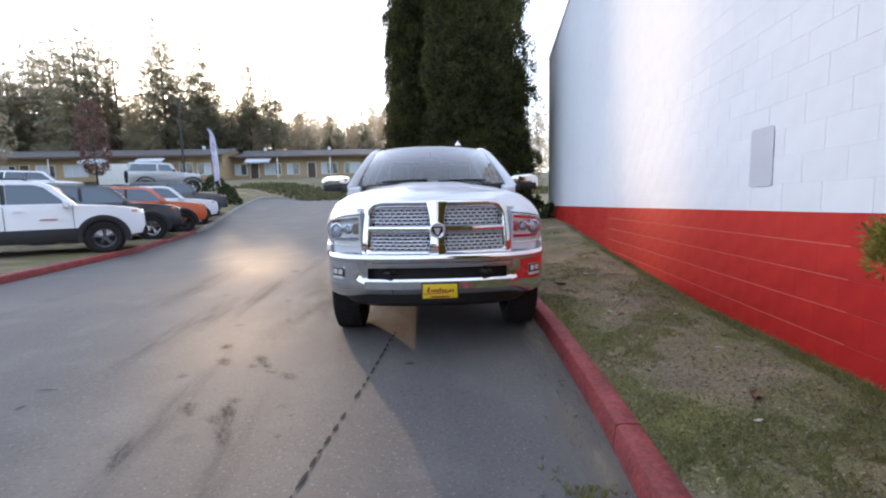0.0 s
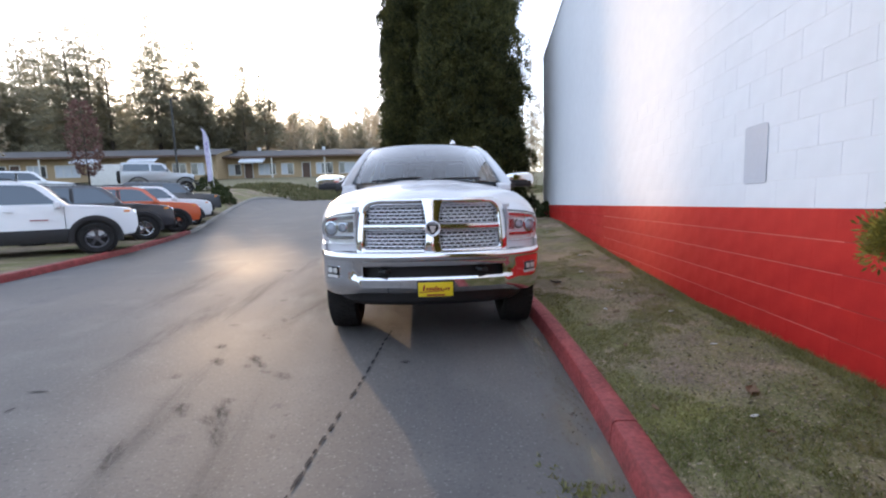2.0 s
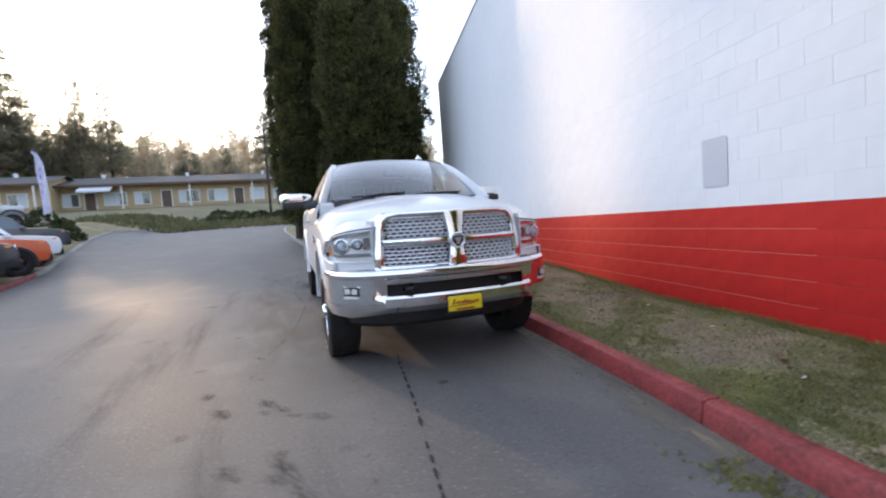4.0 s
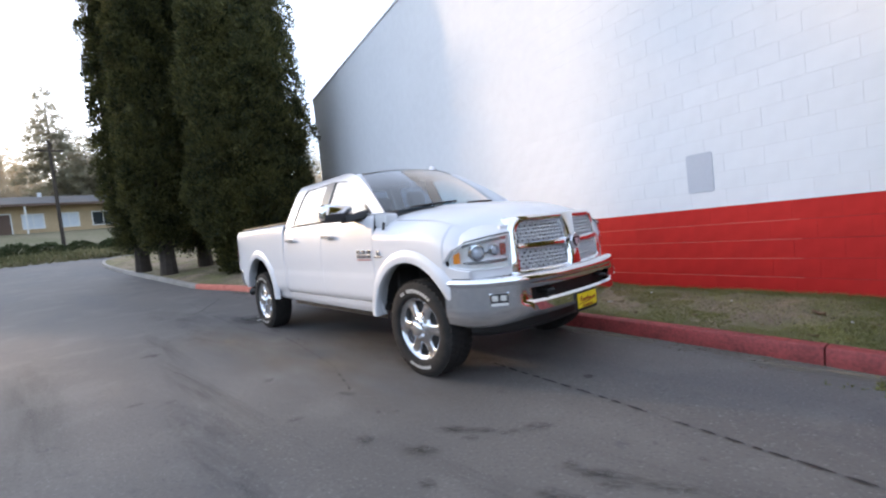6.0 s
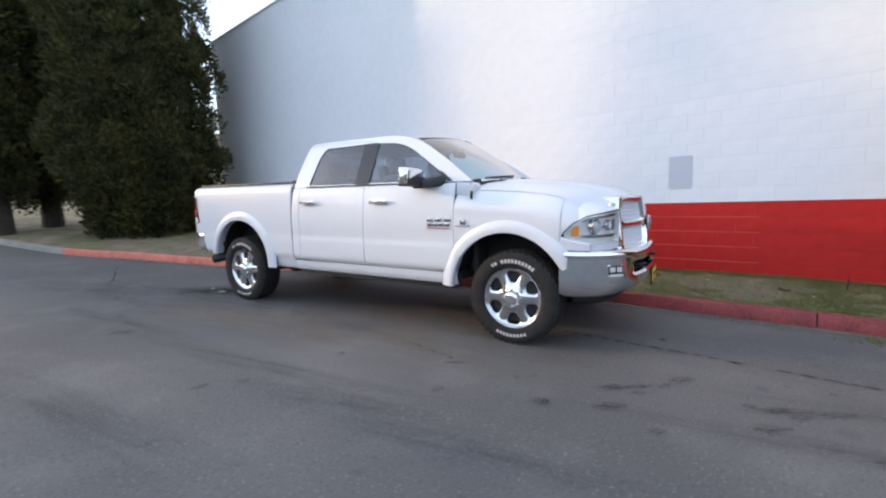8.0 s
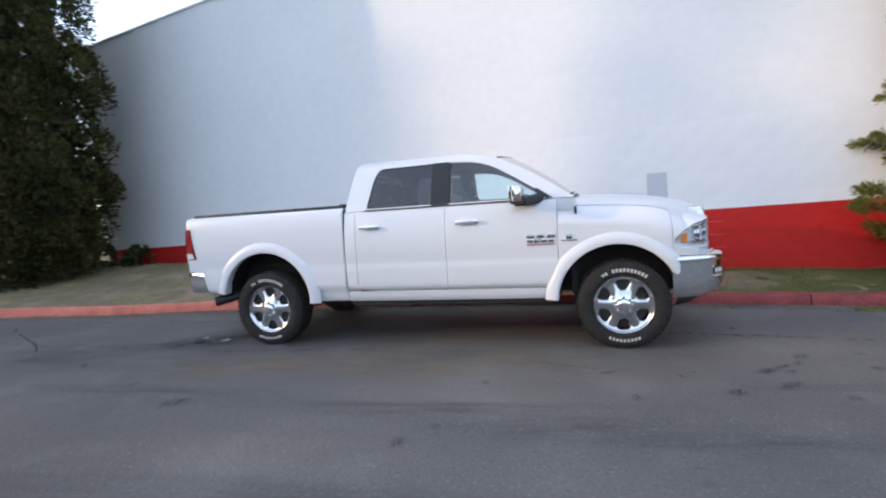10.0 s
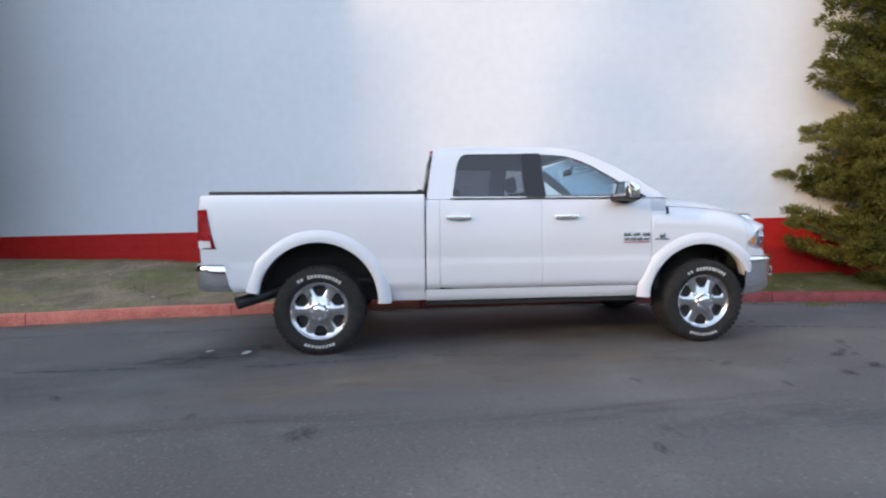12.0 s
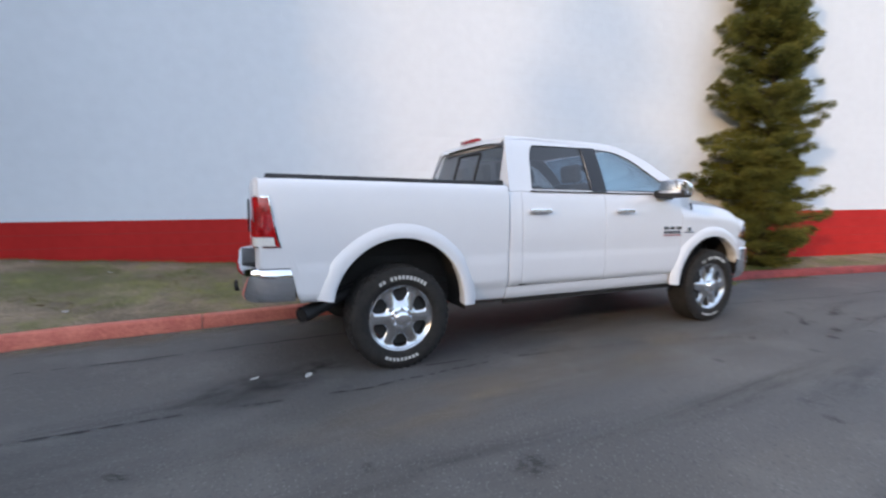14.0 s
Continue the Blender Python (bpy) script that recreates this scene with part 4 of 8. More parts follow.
FPLAN = [(0, -1.015), (0.3, -1.005), (0.55, -0.965), (0.70, -0.915), (0.84, -0.82), (0.93, -0.70), (0.985, -0.55), (1.0, -0.42)]
low_z = lambda x: 0.53 - 0.05 * max(0, (abs(x) - 0.6) / 0.4)
mid = lambda o: (lambda x: o * (1 - smooth01((abs(x) - 0.60) / 0.10)))
prof = [(-0.10, 0.846), (-0.03, 0.855), (-0.006, 0.848), (0.004, 0.836), (0.006, 0.82), (mid(-0.002), 0.806), (mid(-0.016), 0.795), (mid(-0.018), 0.765), (mid(-0.03), 0.752), (mid(-0.03), 0.662), (mid(-0.014), 0.65), (0.0, 0.635), (0.0, 0.58), (-0.02, lambda x: low_z(x) + 0.03), (-0.06, low_z)]
bm = bumper_sheet(FPLAN, prof, keep=lambda x, j: not (j in (8, 9) and abs(x) < 0.575), ext=80)
thicken(bm, -0.012)
fb = part("front_bumper", bm, CHROME, truck, "chrome front bumper", smooth=40)
bm = bumper_sheet([(x * 0.97, y + 0.09) for x, y in FPLAN[:5]], [(0, 0.80), (0, 0.58)], ext=20)
part("bumper_opening", bm, BLACK_PLASTIC, fb)
bm = bumper_sheet([(x * 0.90, y + 0.20) for x, y in FPLAN[:6]], [(0, 0.58), (0.01, 0.50), (0.0, 0.41), (-0.04, 0.372)], ext=30)
thicken(bm, 0.01)
part("air_dam", bm, BLACK_PLASTIC, fb, "black lower air dam")
for s in (-1, 1):
    bm = bmesh.new()
    tube(bm, [(s * 0.44, -0.86, 0.70), (s * 0.44, -0.985, 0.70), (s * 0.40, -1.0, 0.71), (s * 0.37, -0.97, 0.71), (s * 0.37, -0.86, 0.70)], 0.018, 8)
    part("tow_hook", bm, BLACK_PLASTIC, fb)
    # fog lamp in a bright bezel
    c = Vector((s * 0.825, -0.818, 0.70))
    rot = Euler((0, 0, radians(s * 42))).to_matrix()
    bm = bmesh.new()
    box(bm, c, (0.155, 0.045, 0.105), rot=rot, bevel=0.012)
    fl = part("fog_lamp", bm, CHROME, fb, "fog lamp in chrome bezel")
    bm = bmesh.new()
    box(bm, c + rot @ Vector((0, -0.030, -0.036)), (0.13, 0.014, 0.022), rot=rot, bevel=0.004)
    for dx in (-0.035, 0.03):
        box(bm, c + rot @ Vector((dx, -0.029, 0.012)), (0.05, 0.012, 0.045), rot=rot, bevel=0.012)
    part("fog_lens", bm, WHITE_LENS, fl)
    bm = bmesh.new()
    box(bm, c + rot @ Vector((0, -0.026, 0.008)), (0.135, 0.01, 0.075), rot=rot, bevel=0.004)
    part("fog_recess", bm, BLACK_GLOSS, fl)
    for x, y in ((0.27, -1.004), (0.63, -0.94)):
        bm = bmesh.new()
        lathe(bm, [(0.0, -0.006), (0.018, -0.006), (0.02, 0.0)], 14, "y", (s * x, y, 0.61))
        part("parking_sensor", bm, CHROME_DULL, fb)
    bm = bmesh.new()
    lathe(bm, [(0.0, -0.006), (0.018, -0.006), (0.02, 0.0)], 14, "x", (0, 0, 0))
    bmesh.ops.translate(bm, vec=(s * 0.957, -0.635, 0.60), verts=bm.verts)
    part("parking_sensor", bm, CHROME_DULL, fb)
bm = bmesh.new()
box(bm, (0.012, -1.035, 0.555), (0.305, 0.012, 0.155), bevel=0.004)
pl = part("dealer_plate", bm, BLACK_PLASTIC, fb, "yellow dealer plate in a black frame")
bm = bmesh.new()
box(bm, (0.012, -1.043, 0.562), (0.285, 0.005, 0.118), bevel=0.002)
part("plate_sheet", bm, PLATE_YELLOW, pl)
bm = bmesh.new()
for k, (x, h, dz) in enumerate(((-0.095, 0.045, 0.01), (-0.068, 0.022, 0), (-0.045, 0.026, 0), (-0.022, 0.024, 0), (0.0, 0.034, 0.006), (0.022, 0.022, 0), (0.044, 0.022, 0), (0.066, 0.012, -0.006), (0.084, 0.020, 0), (0.106, 0.022, 0))):
    box(bm, (0.012 + x, -1.0465, 0.566 + dz), (0.015, 0.003, h), rot=Euler((0, radians(14), 0)).to_matrix())
box(bm, (-0.02, -1.0465, 0.545), (0.20, 0.003, 0.006), rot=Euler((0, radians(-3), 0)).to_matrix())
box(bm, (0.012, -1.0465, 0.516), (0.15, 0.003, 0.012))
part("plate_lettering", bm, PLATE_RED, pl)

# rear bumper, hitch, exhaust
RPLAN = [(0, -4.985), (0.5, -4.985), (0.8, -4.96), (0.93, -4.90), (0.992, -4.78), (0.996, -4.60)]
bm = bumper_sheet(RPLAN, [(-0.12, 0.855), (-0.012, 0.864), (0.0, 0.850), (0.002, 0.80), (0.0, 0.70), (-0.010, 0.655), (-0.028, 0.622), (-0.09, 0.612)], ext=50)
for v in bm.verts:
    v.co.y = -v.co.y
thicken(bm, 0.01)
rb = part("rear_bumper", bm, CHROME, truck, "chrome rear step bumper", smooth=40)
bm = bmesh.new()
box(bm, (0, 4.88, 0.866), (1.2, 0.14, 0.016), bevel=0.005)
part("bumper_step", bm, BLACK_PLASTIC, rb)
bm = bmesh.new()
box(bm, (0, 4.94, 0.60), (0.09, 0.16, 0.09), bevel=0.01)
tube(bm, [(-0.45, 4.80, 0.60), (0.45, 4.80, 0.60)], 0.035, 8)
tube(bm, [(-0.2, 4.97, 0.62), (-0.2, 5.01, 0.62)], 0.03, 10)
part("tow_hitch", bm, UNDERBODY, truck)
bm = bmesh.new()
tube(bm, [(-0.55, 3.0, 0.62), (-0.60, 3.5, 0.66), (-0.66, 4.1, 0.62), (-0.78, 4.35, 0.545), (-0.93, 4.56, 0.50)], [0.05, 0.05, 0.05, 0.056, 0.060], 14, caps=False)
tube(bm, [(-0.925, 4.553, 0.501), (-0.78, 4.35, 0.545)], 0.048, 14)
part("exhaust_pipe", bm, BLACK_PLASTIC, truck, "dark steel exhaust pipe")

# chassis
bm = bmesh.new()
for s in (-1, 1):
    box(bm, (s * 0.42, 1.9, 0.62), (0.08, 5.4, 0.16))
    tube(bm, [(s * 0.62, 0.0, 0.42), (s * 0.75, 0.0, 0.42)], 0.12, 12)
    for y0, y1 in ((-0.55, 0.55), (3.1, 4.5)):
        tube(bm, [(s * 0.55, y0, 0.60), (s * 0.55, (y0 + y1) / 2, 0.47), (s * 0.55, y1, 0.60)], 0.03, 6)
    tube(bm, [(s * 0.60, 3.55, 0.45), (s * 0.50, 3.35, 0.95)], 0.035, 8)
for y in (0, 3.797):
    tube(bm, [(-0.8, y, 0.42), (0.8, y, 0.42)], 0.055, 10)
    tube(bm, [(-0.16 + 0.25 * (y == 0), y, 0.42), (0.16 + 0.25 * (y == 0), y, 0.42)], 0.17, 12)
tube(bm, [(0, 0.6, 0.55), (0, 3.7, 0.45)], 0.05, 10)
box(bm, (0.05, 0.5, 0.62), (0.5, 1.3, 0.35), bevel=0.05)
box(bm, (0.55, 2.5, 0.58), (0.35, 1.2, 0.28), bevel=0.04)
box(bm, (0, -0.5, 0.75), (1.3, 0.3, 0.5))
for y in (1.0, 2.3, 4.6):
    box(bm, (0, y, 0.62), (0.84, 0.08, 0.1))
part("chassis", bm, UNDERBODY, truck, "dark steel frame, axles and driveline")

# grille
def gr_y(x, z):
    return -0.955 + 0.33 * x * x + 0.16 * max(0, z - 0.93)


def mirrored(half):
    """half: (x, z) from the bottom middle round to the top middle on the +x side."""
    return half + [(-x, z) for x, z in half[::-1][1:-1]]


NL = 9
g_out = rounded([(0.655, 0.830), (0.645, 1.0), (0.622, 1.240), (0.555, 1.306), (-0.555, 1.306), (-0.622, 1.240), (-0.645, 1.0), (-0.655, 0.830)], [0.05, 0.05, 0.09, 0.06, 0.06, 0.09, 0.05, 0.05], NL)
g_in = rounded([(0.575, 0.886), (0.565, 1.02), (0.552, 1.190), (0.500, 1.246), (-0.500, 1.246), (-0.552, 1.190), (-0.565, 1.02), (-0.575, 0.886)], [0.03, 0.03, 0.06, 0.05, 0.05, 0.06, 0.03, 0.03], NL)
def densify(loop, n=3):
    out = []
    for a, b in zip(loop, loop[1:] + loop[:1]):
        k = n if (Vector(a) - Vector(b)).length > 0.06 else 1
        k = 14 if (Vector(a) - Vector(b)).length > 0.5 else k
        out += [tuple(Vector(a).lerp(Vector(b), i / k)) for i in range(k)]
    return out
def blend(a, b, f):
    return [tuple(Vector(p).lerp(Vector(q), f)) for p, q in zip(a, b)]
# the two outlines are cut alike, so that they can be bridged
pairs = []
for i in range(len(g_out)):
    a0, a1, b0, b1 = Vector(g_out[i]), Vector(g_out[(i + 1) % len(g_out)]), Vector(g_in[i]), Vector(g_in[(i + 1) % len(g_in)])
    k = 14 if (a1 - a0).length > 0.5 else 3 if (a1 - a0).length > 0.06 else 1
    pairs += [(tuple(a0.lerp(a1, j / k)), tuple(b0.lerp(b1, j / k))) for j in range(k)]
lo, li = [p[0] for p in pairs], [p[1] for p in pairs]
bm = bmesh.new()
rows = []
for f, d in ((0.0, 0.13), (0.0, 0.012), (0.06, -0.010), (0.35, -0.020), (0.72, -0.014), (0.94, 0.0), (1.0, 0.012), (1.0, 0.06)):
    rows.append([Vector((x, gr_y(x, z) + d, z)) for x, z in blend(lo, li, f)])
grid(bm, rows, closed=True)
grille = part("grille", bm, CHROME, truck, "chrome grille surround with crossbars and mesh", smooth=40)
bm = fill2d([[(x * 1.03, z) for x, z in li]], lambda x, z: Vector((x, gr_y(x, z) + 0.06, z)), frange(-0.5, 0.5, 10))
part("grille_backing", bm, BLACK_PLASTIC, grille)
bm = bmesh.new()
rows = []
for x in frange(-0.575, 0.575, 24):
    prof = ((0.05, 1.035), (0.0, 1.036), (-0.016, 1.046), (-0.020, 1.066), (-0.014, 1.086), (0.0, 1.094), (0.05, 1.095))
    rows.append([Vector((x, gr_y(x, 1.06) + o, z)) for o, z in prof])
grid(bm, rows)
part("grille_crossbar", bm, CHROME, grille, smooth=40)
bm = bmesh.new()
rows = []
for z in frange(0.853, 1.290, 16):
    w = 0.062 + 0.026 * abs((z - 1.05) / 0.2) ** 2.2
    rows.append([Vector((u * w, gr_y(0, z) + o, z)) for u, o in ((-1, 0.05), (-1, -0.004), (-0.85, -0.022), (-0.4, -0.03), (0, -0.033), (0.4, -0.03), (0.85, -0.022), (1, -0.004), (1, 0.05))])
grid(bm, rows)
part("grille_post", bm, CHROME, grille, smooth=40)
bm = bmesh.new()
vs = lathe(bm, [(0.062, 0.0), (0.066, -0.012), (0.058, -0.02), (0.05, -0.016), (0.0, -0.014)], 28, "y", (0, -0.972, 1.055))
em = part("grille_emblem", bm, MESH_SILVER, grille, "round grille emblem")
bm = bmesh.new()
fill2d([rounded([(-0.046, 1.088), (0.046, 1.088), (0.044, 1.05), (0.012, 1.008), (-0.012, 1.008), (-0.044, 1.05)], 0.008, 3)], lambda x, z: Vector((x, -0.992, z)), bm=bm)
thicken(bm, 0.006)
part("emblem_shield", bm, BLACK_GLOSS, em)
bm = bmesh.new()
fill2d([rounded([(-0.030, 1.078), (0.030, 1.078), (0.018, 1.05), (0.010, 1.022), (-0.010, 1.022), (-0.018, 1.05)], 0.006, 3)], lambda x, z: Vector((x, -0.999, z)), bm=bm)
thicken(bm, 0.004)
part("emblem_inlay", bm, MESH_SILVER, em)
# honeycomb mesh in the four openings
for sx in (-1, 1):
    for z0, z1 in ((0.884, 1.036), (1.094, 1.246)):
        bm = bmesh.new()
        pw, ph = 0.052, 0.0285
        r = 0
        z = z0 + 0.012
        while z < z1 + 0.004:
            x = 0.085 + (pw / 2 if r % 2 else 0)
            while x < 0.575:
                lim = 0.572 if z < 1.02 else lerp([(1.02, 0.566), (1.190, 0.550), (1.246, 0.50)], z)
                if x + pw * 0.3 < lim:
                    hexo = [(-pw * 0.45, ph * 0.5), (pw * 0.45, ph * 0.5), (pw * 0.5, 0), (pw * 0.45, -ph * 0.5), (-pw * 0.45, -ph * 0.5), (-pw * 0.5, 0)]
                    rws = []
                    for f, h, d in ((1.0, 1.0, 0.028), (1.0, 1.0, 0.014), (0.84, 0.62, 0.010), (0.74, 0.46, 0.034)):
                        rws.append([Vector((sx * (x + a * f), gr_y(x + a * f, z) + d, z + b * h)) for a, b in hexo])
                    grid(bm, rws, closed=True)
                x += pw
            z += ph
            r += 1
        part("grille_mesh", bm, MESH_SILVER, grille, "chrome honeycomb mesh", smooth=25)

# headlamps
for s in (-1, 1):
    bm = bmesh.new()
    box(bm, (s * 0.615, -0.765, 1.045), (0.13, 0.03, 0.40), rot=Euler((0, 0, radians(s * 16))).to_matrix(), bevel=0.008)
    part("grille_side_panel", bm, PAINT_WHITE, truck)
    plan = [Vector((0.648, -0.818)), Vector((0.80, -0.760)), Vector((0.90, -0.675)), Vector((0.955, -0.575)), Vector((0.990, -0.445))]
    def hl(u, v, o=0.0):
        l = u * 4
        tx, ty = [(k, p.x) for k, p in enumerate(plan)], [(k, p.y) for k, p in enumerate(plan)]
        x, y = ease(tx, l), ease(ty, l)
        dx, dy = ease(tx, min(l + 0.1, 4)) - ease(tx, max(l - 0.1, 0)), ease(ty, min(l + 0.1, 4)) - ease(ty, max(l - 0.1, 0))
        n = Vector((dy, -dx)).normalized()
        zb = lerp([(0, 0.915), (0.5, 0.920), (0.85, 0.938), (1.0, 0.965)], u)
        zt = lerp([(0, 1.188), (0.3, 1.170), (0.65, 1.142), (0.85, 1.09), (1.0, 1.005)], u)
        return Vector((s * (x + n.x * o), y + n.y * o, zb + (zt - zb) * v))
    bm = bmesh.new()
    grid(bm, [[hl(u, v, -0.035) for u in frange(0.02, 0.99, 20)] for v in frange(0.03, 0.97, 8)])
    grid(bm, [[hl(u, v, o) for u in frange(0.0, 1.0, 20)] for v, o in ((-0.01, 0.004), (0.05, 0.006), (0.06, -0.03))])
    grid(bm, [[hl(u, v, o) for u in frange(0.0, 1.0, 20)] for v, o in ((1.01, 0.004), (0.95, 0.006), (0.94, -0.03))])
    grid(bm, [[hl(u, v, o) for v in frange(0, 1, 6)] for u, o in ((0.0, 0.004), (0.02, 0.006), (0.03, -0.03))])
    pb = bmesh.new()
    grid(pb, [[Vector((p.x, p.y, z if z < 0.9 else p.z + 0.012)) - Vector((s * inset, -inset, 0)) for p in [hl(u, 0.0, 0.0) for u in frange(0.0, 0.80, 16)]] for z, inset in ((0.862, 0.02), (0.866, 0.0), (0.95, 0.0))])
    part("lamp_lower_panel", pb, PAINT_WHITE, truck, smooth=50)
    # the nose of the fender closes over the lamp
    pb = bmesh.new()
    grid(pb, [[hl(u, 1.02, o) + Vector((0, dy, dz)) for u in frange(0.0, 0.82, 16)] for o, dy, dz in ((-0.012, 0.0, -0.01), (0.002, 0.0, 0.004), (-0.006, 0.01, 0.012), (-0.03, 0.06, 0.045), (-0.06, 0.12, 0.075))])
    part("lamp_upper_panel", pb, PAINT_WHITE, truck, smooth=50)
    bz = bmesh.new()
    grid(bz, [[hl(u, v, o) for u in frange(0.0, 1.0, 20)] for v, o in ((0.985, 0.006), (1.0, 0.007), (1.022, 0.004))])
    part("lamp_bezel", bz, BLACK_PLASTIC, truck)
    lamp = part("headlamp", bm, LAMP_SILVER, truck, "headlamp with twin projectors and amber marker", smooth=40)
    for u, r in ((0.20, 0.040), (0.47, 0.060)):
        c, n = hl(u, 0.58, -0.03), (hl(u, 0.58, 0.1) - hl(u, 0.58, 0)).normalized()
        n = (n + Vector((0, -1.2, 0))).normalized()
        bm = bmesh.new()
        lathe(bm, [(r, -0.02), (r, 0.022), (r * 0.86, 0.024), (r * 0.72, 0.008), (r * 0.7, -0.004)], 22, "y", (0, 0, 0))
        q = n.to_track_quat("-Y", "Z").to_matrix().to_4x4()
        bmesh.ops.transform(bm, matrix=Matrix.Translation(c) @ q @ Matrix.Rotation(math.pi, 4, "Z"), verts=bm.verts)
        pr = part("projector", bm, CHROME, lamp)
        bm = bmesh.new()
        bmesh.ops.create_uvsphere(bm, u_segments=16, v_segments=10, radius=r * 0.68, matrix=Matrix.Translation(c + n * 0.0))
        part("projector_lens", bm, LENS_GREY, pr)
        bm = bmesh.new()
        lathe(bm, [(r * 0.99, 0.0), (r * 1.02, 0.019), (r * 1.09, 0.018), (r * 1.12, -0.01)], 24, "y", (0, 0, 0))
        bmesh.ops.transform(bm, matrix=Matrix.Translation(c) @ q @ Matrix.Rotation(math.pi, 4, "Z"), verts=bm.verts)
        part("shroud", bm, CHROME_DULL, pr, "dull shroud ring")
    bm = bmesh.new()
    grid(bm, [[hl(u, v, -0.022) for u in frange(0.03, 0.60, 12)] for v in (0.06, 0.14, 0.18)])
    part("running_strip", bm, WHITE_LENS, lamp)
    bm = bmesh.new()
    for ua, ub, va, vb in ((0.03, 0.66, 0.21, 0.235), (0.27, 0.35, 0.50, 0.56), (0.04, 0.12, 0.40, 0.74)):
        grid(bm, [[hl(u, v, -0.020) for u in frange(ua, ub, 10)] for v in (va, vb)])
    part("divider", bm, CHROME_DULL, lamp, "dull divider strips")
    bm = bmesh.new()
    for va, vb in ((0.235, 0.30), (0.84, 0.92)):
        grid(bm, [[hl(u, v, o) for u in frange(0.04, 0.72, 12)] for v, o in ((va, -0.034), (va, -0.012), (vb, -0.010), (vb, -0.034))])
    part("reflector_ledge", bm, CHROME, lamp, "bright reflector ledges")
    bm = bmesh.new()
    grid(bm, [[hl(u, v, -0.012) for u in frange(0.77, 0.885, 6)] for v in (0.28, 0.50, 0.78)])
    part("amber_marker", bm, AMBER_LENS, lamp, "amber side marker")
    bm = bmesh.new()
    grid(bm, [[hl(u, v, 0.004 + 0.008 * math.sin(math.pi * v)) for u in frange(0.0, 1.0, 20)] for v in frange(0.02, 0.98, 8)])
    ln = part("headlamp_lens", bm, GLASS_LENS, lamp, "clear lens", smooth=60)
    ln.visible_shadow = False

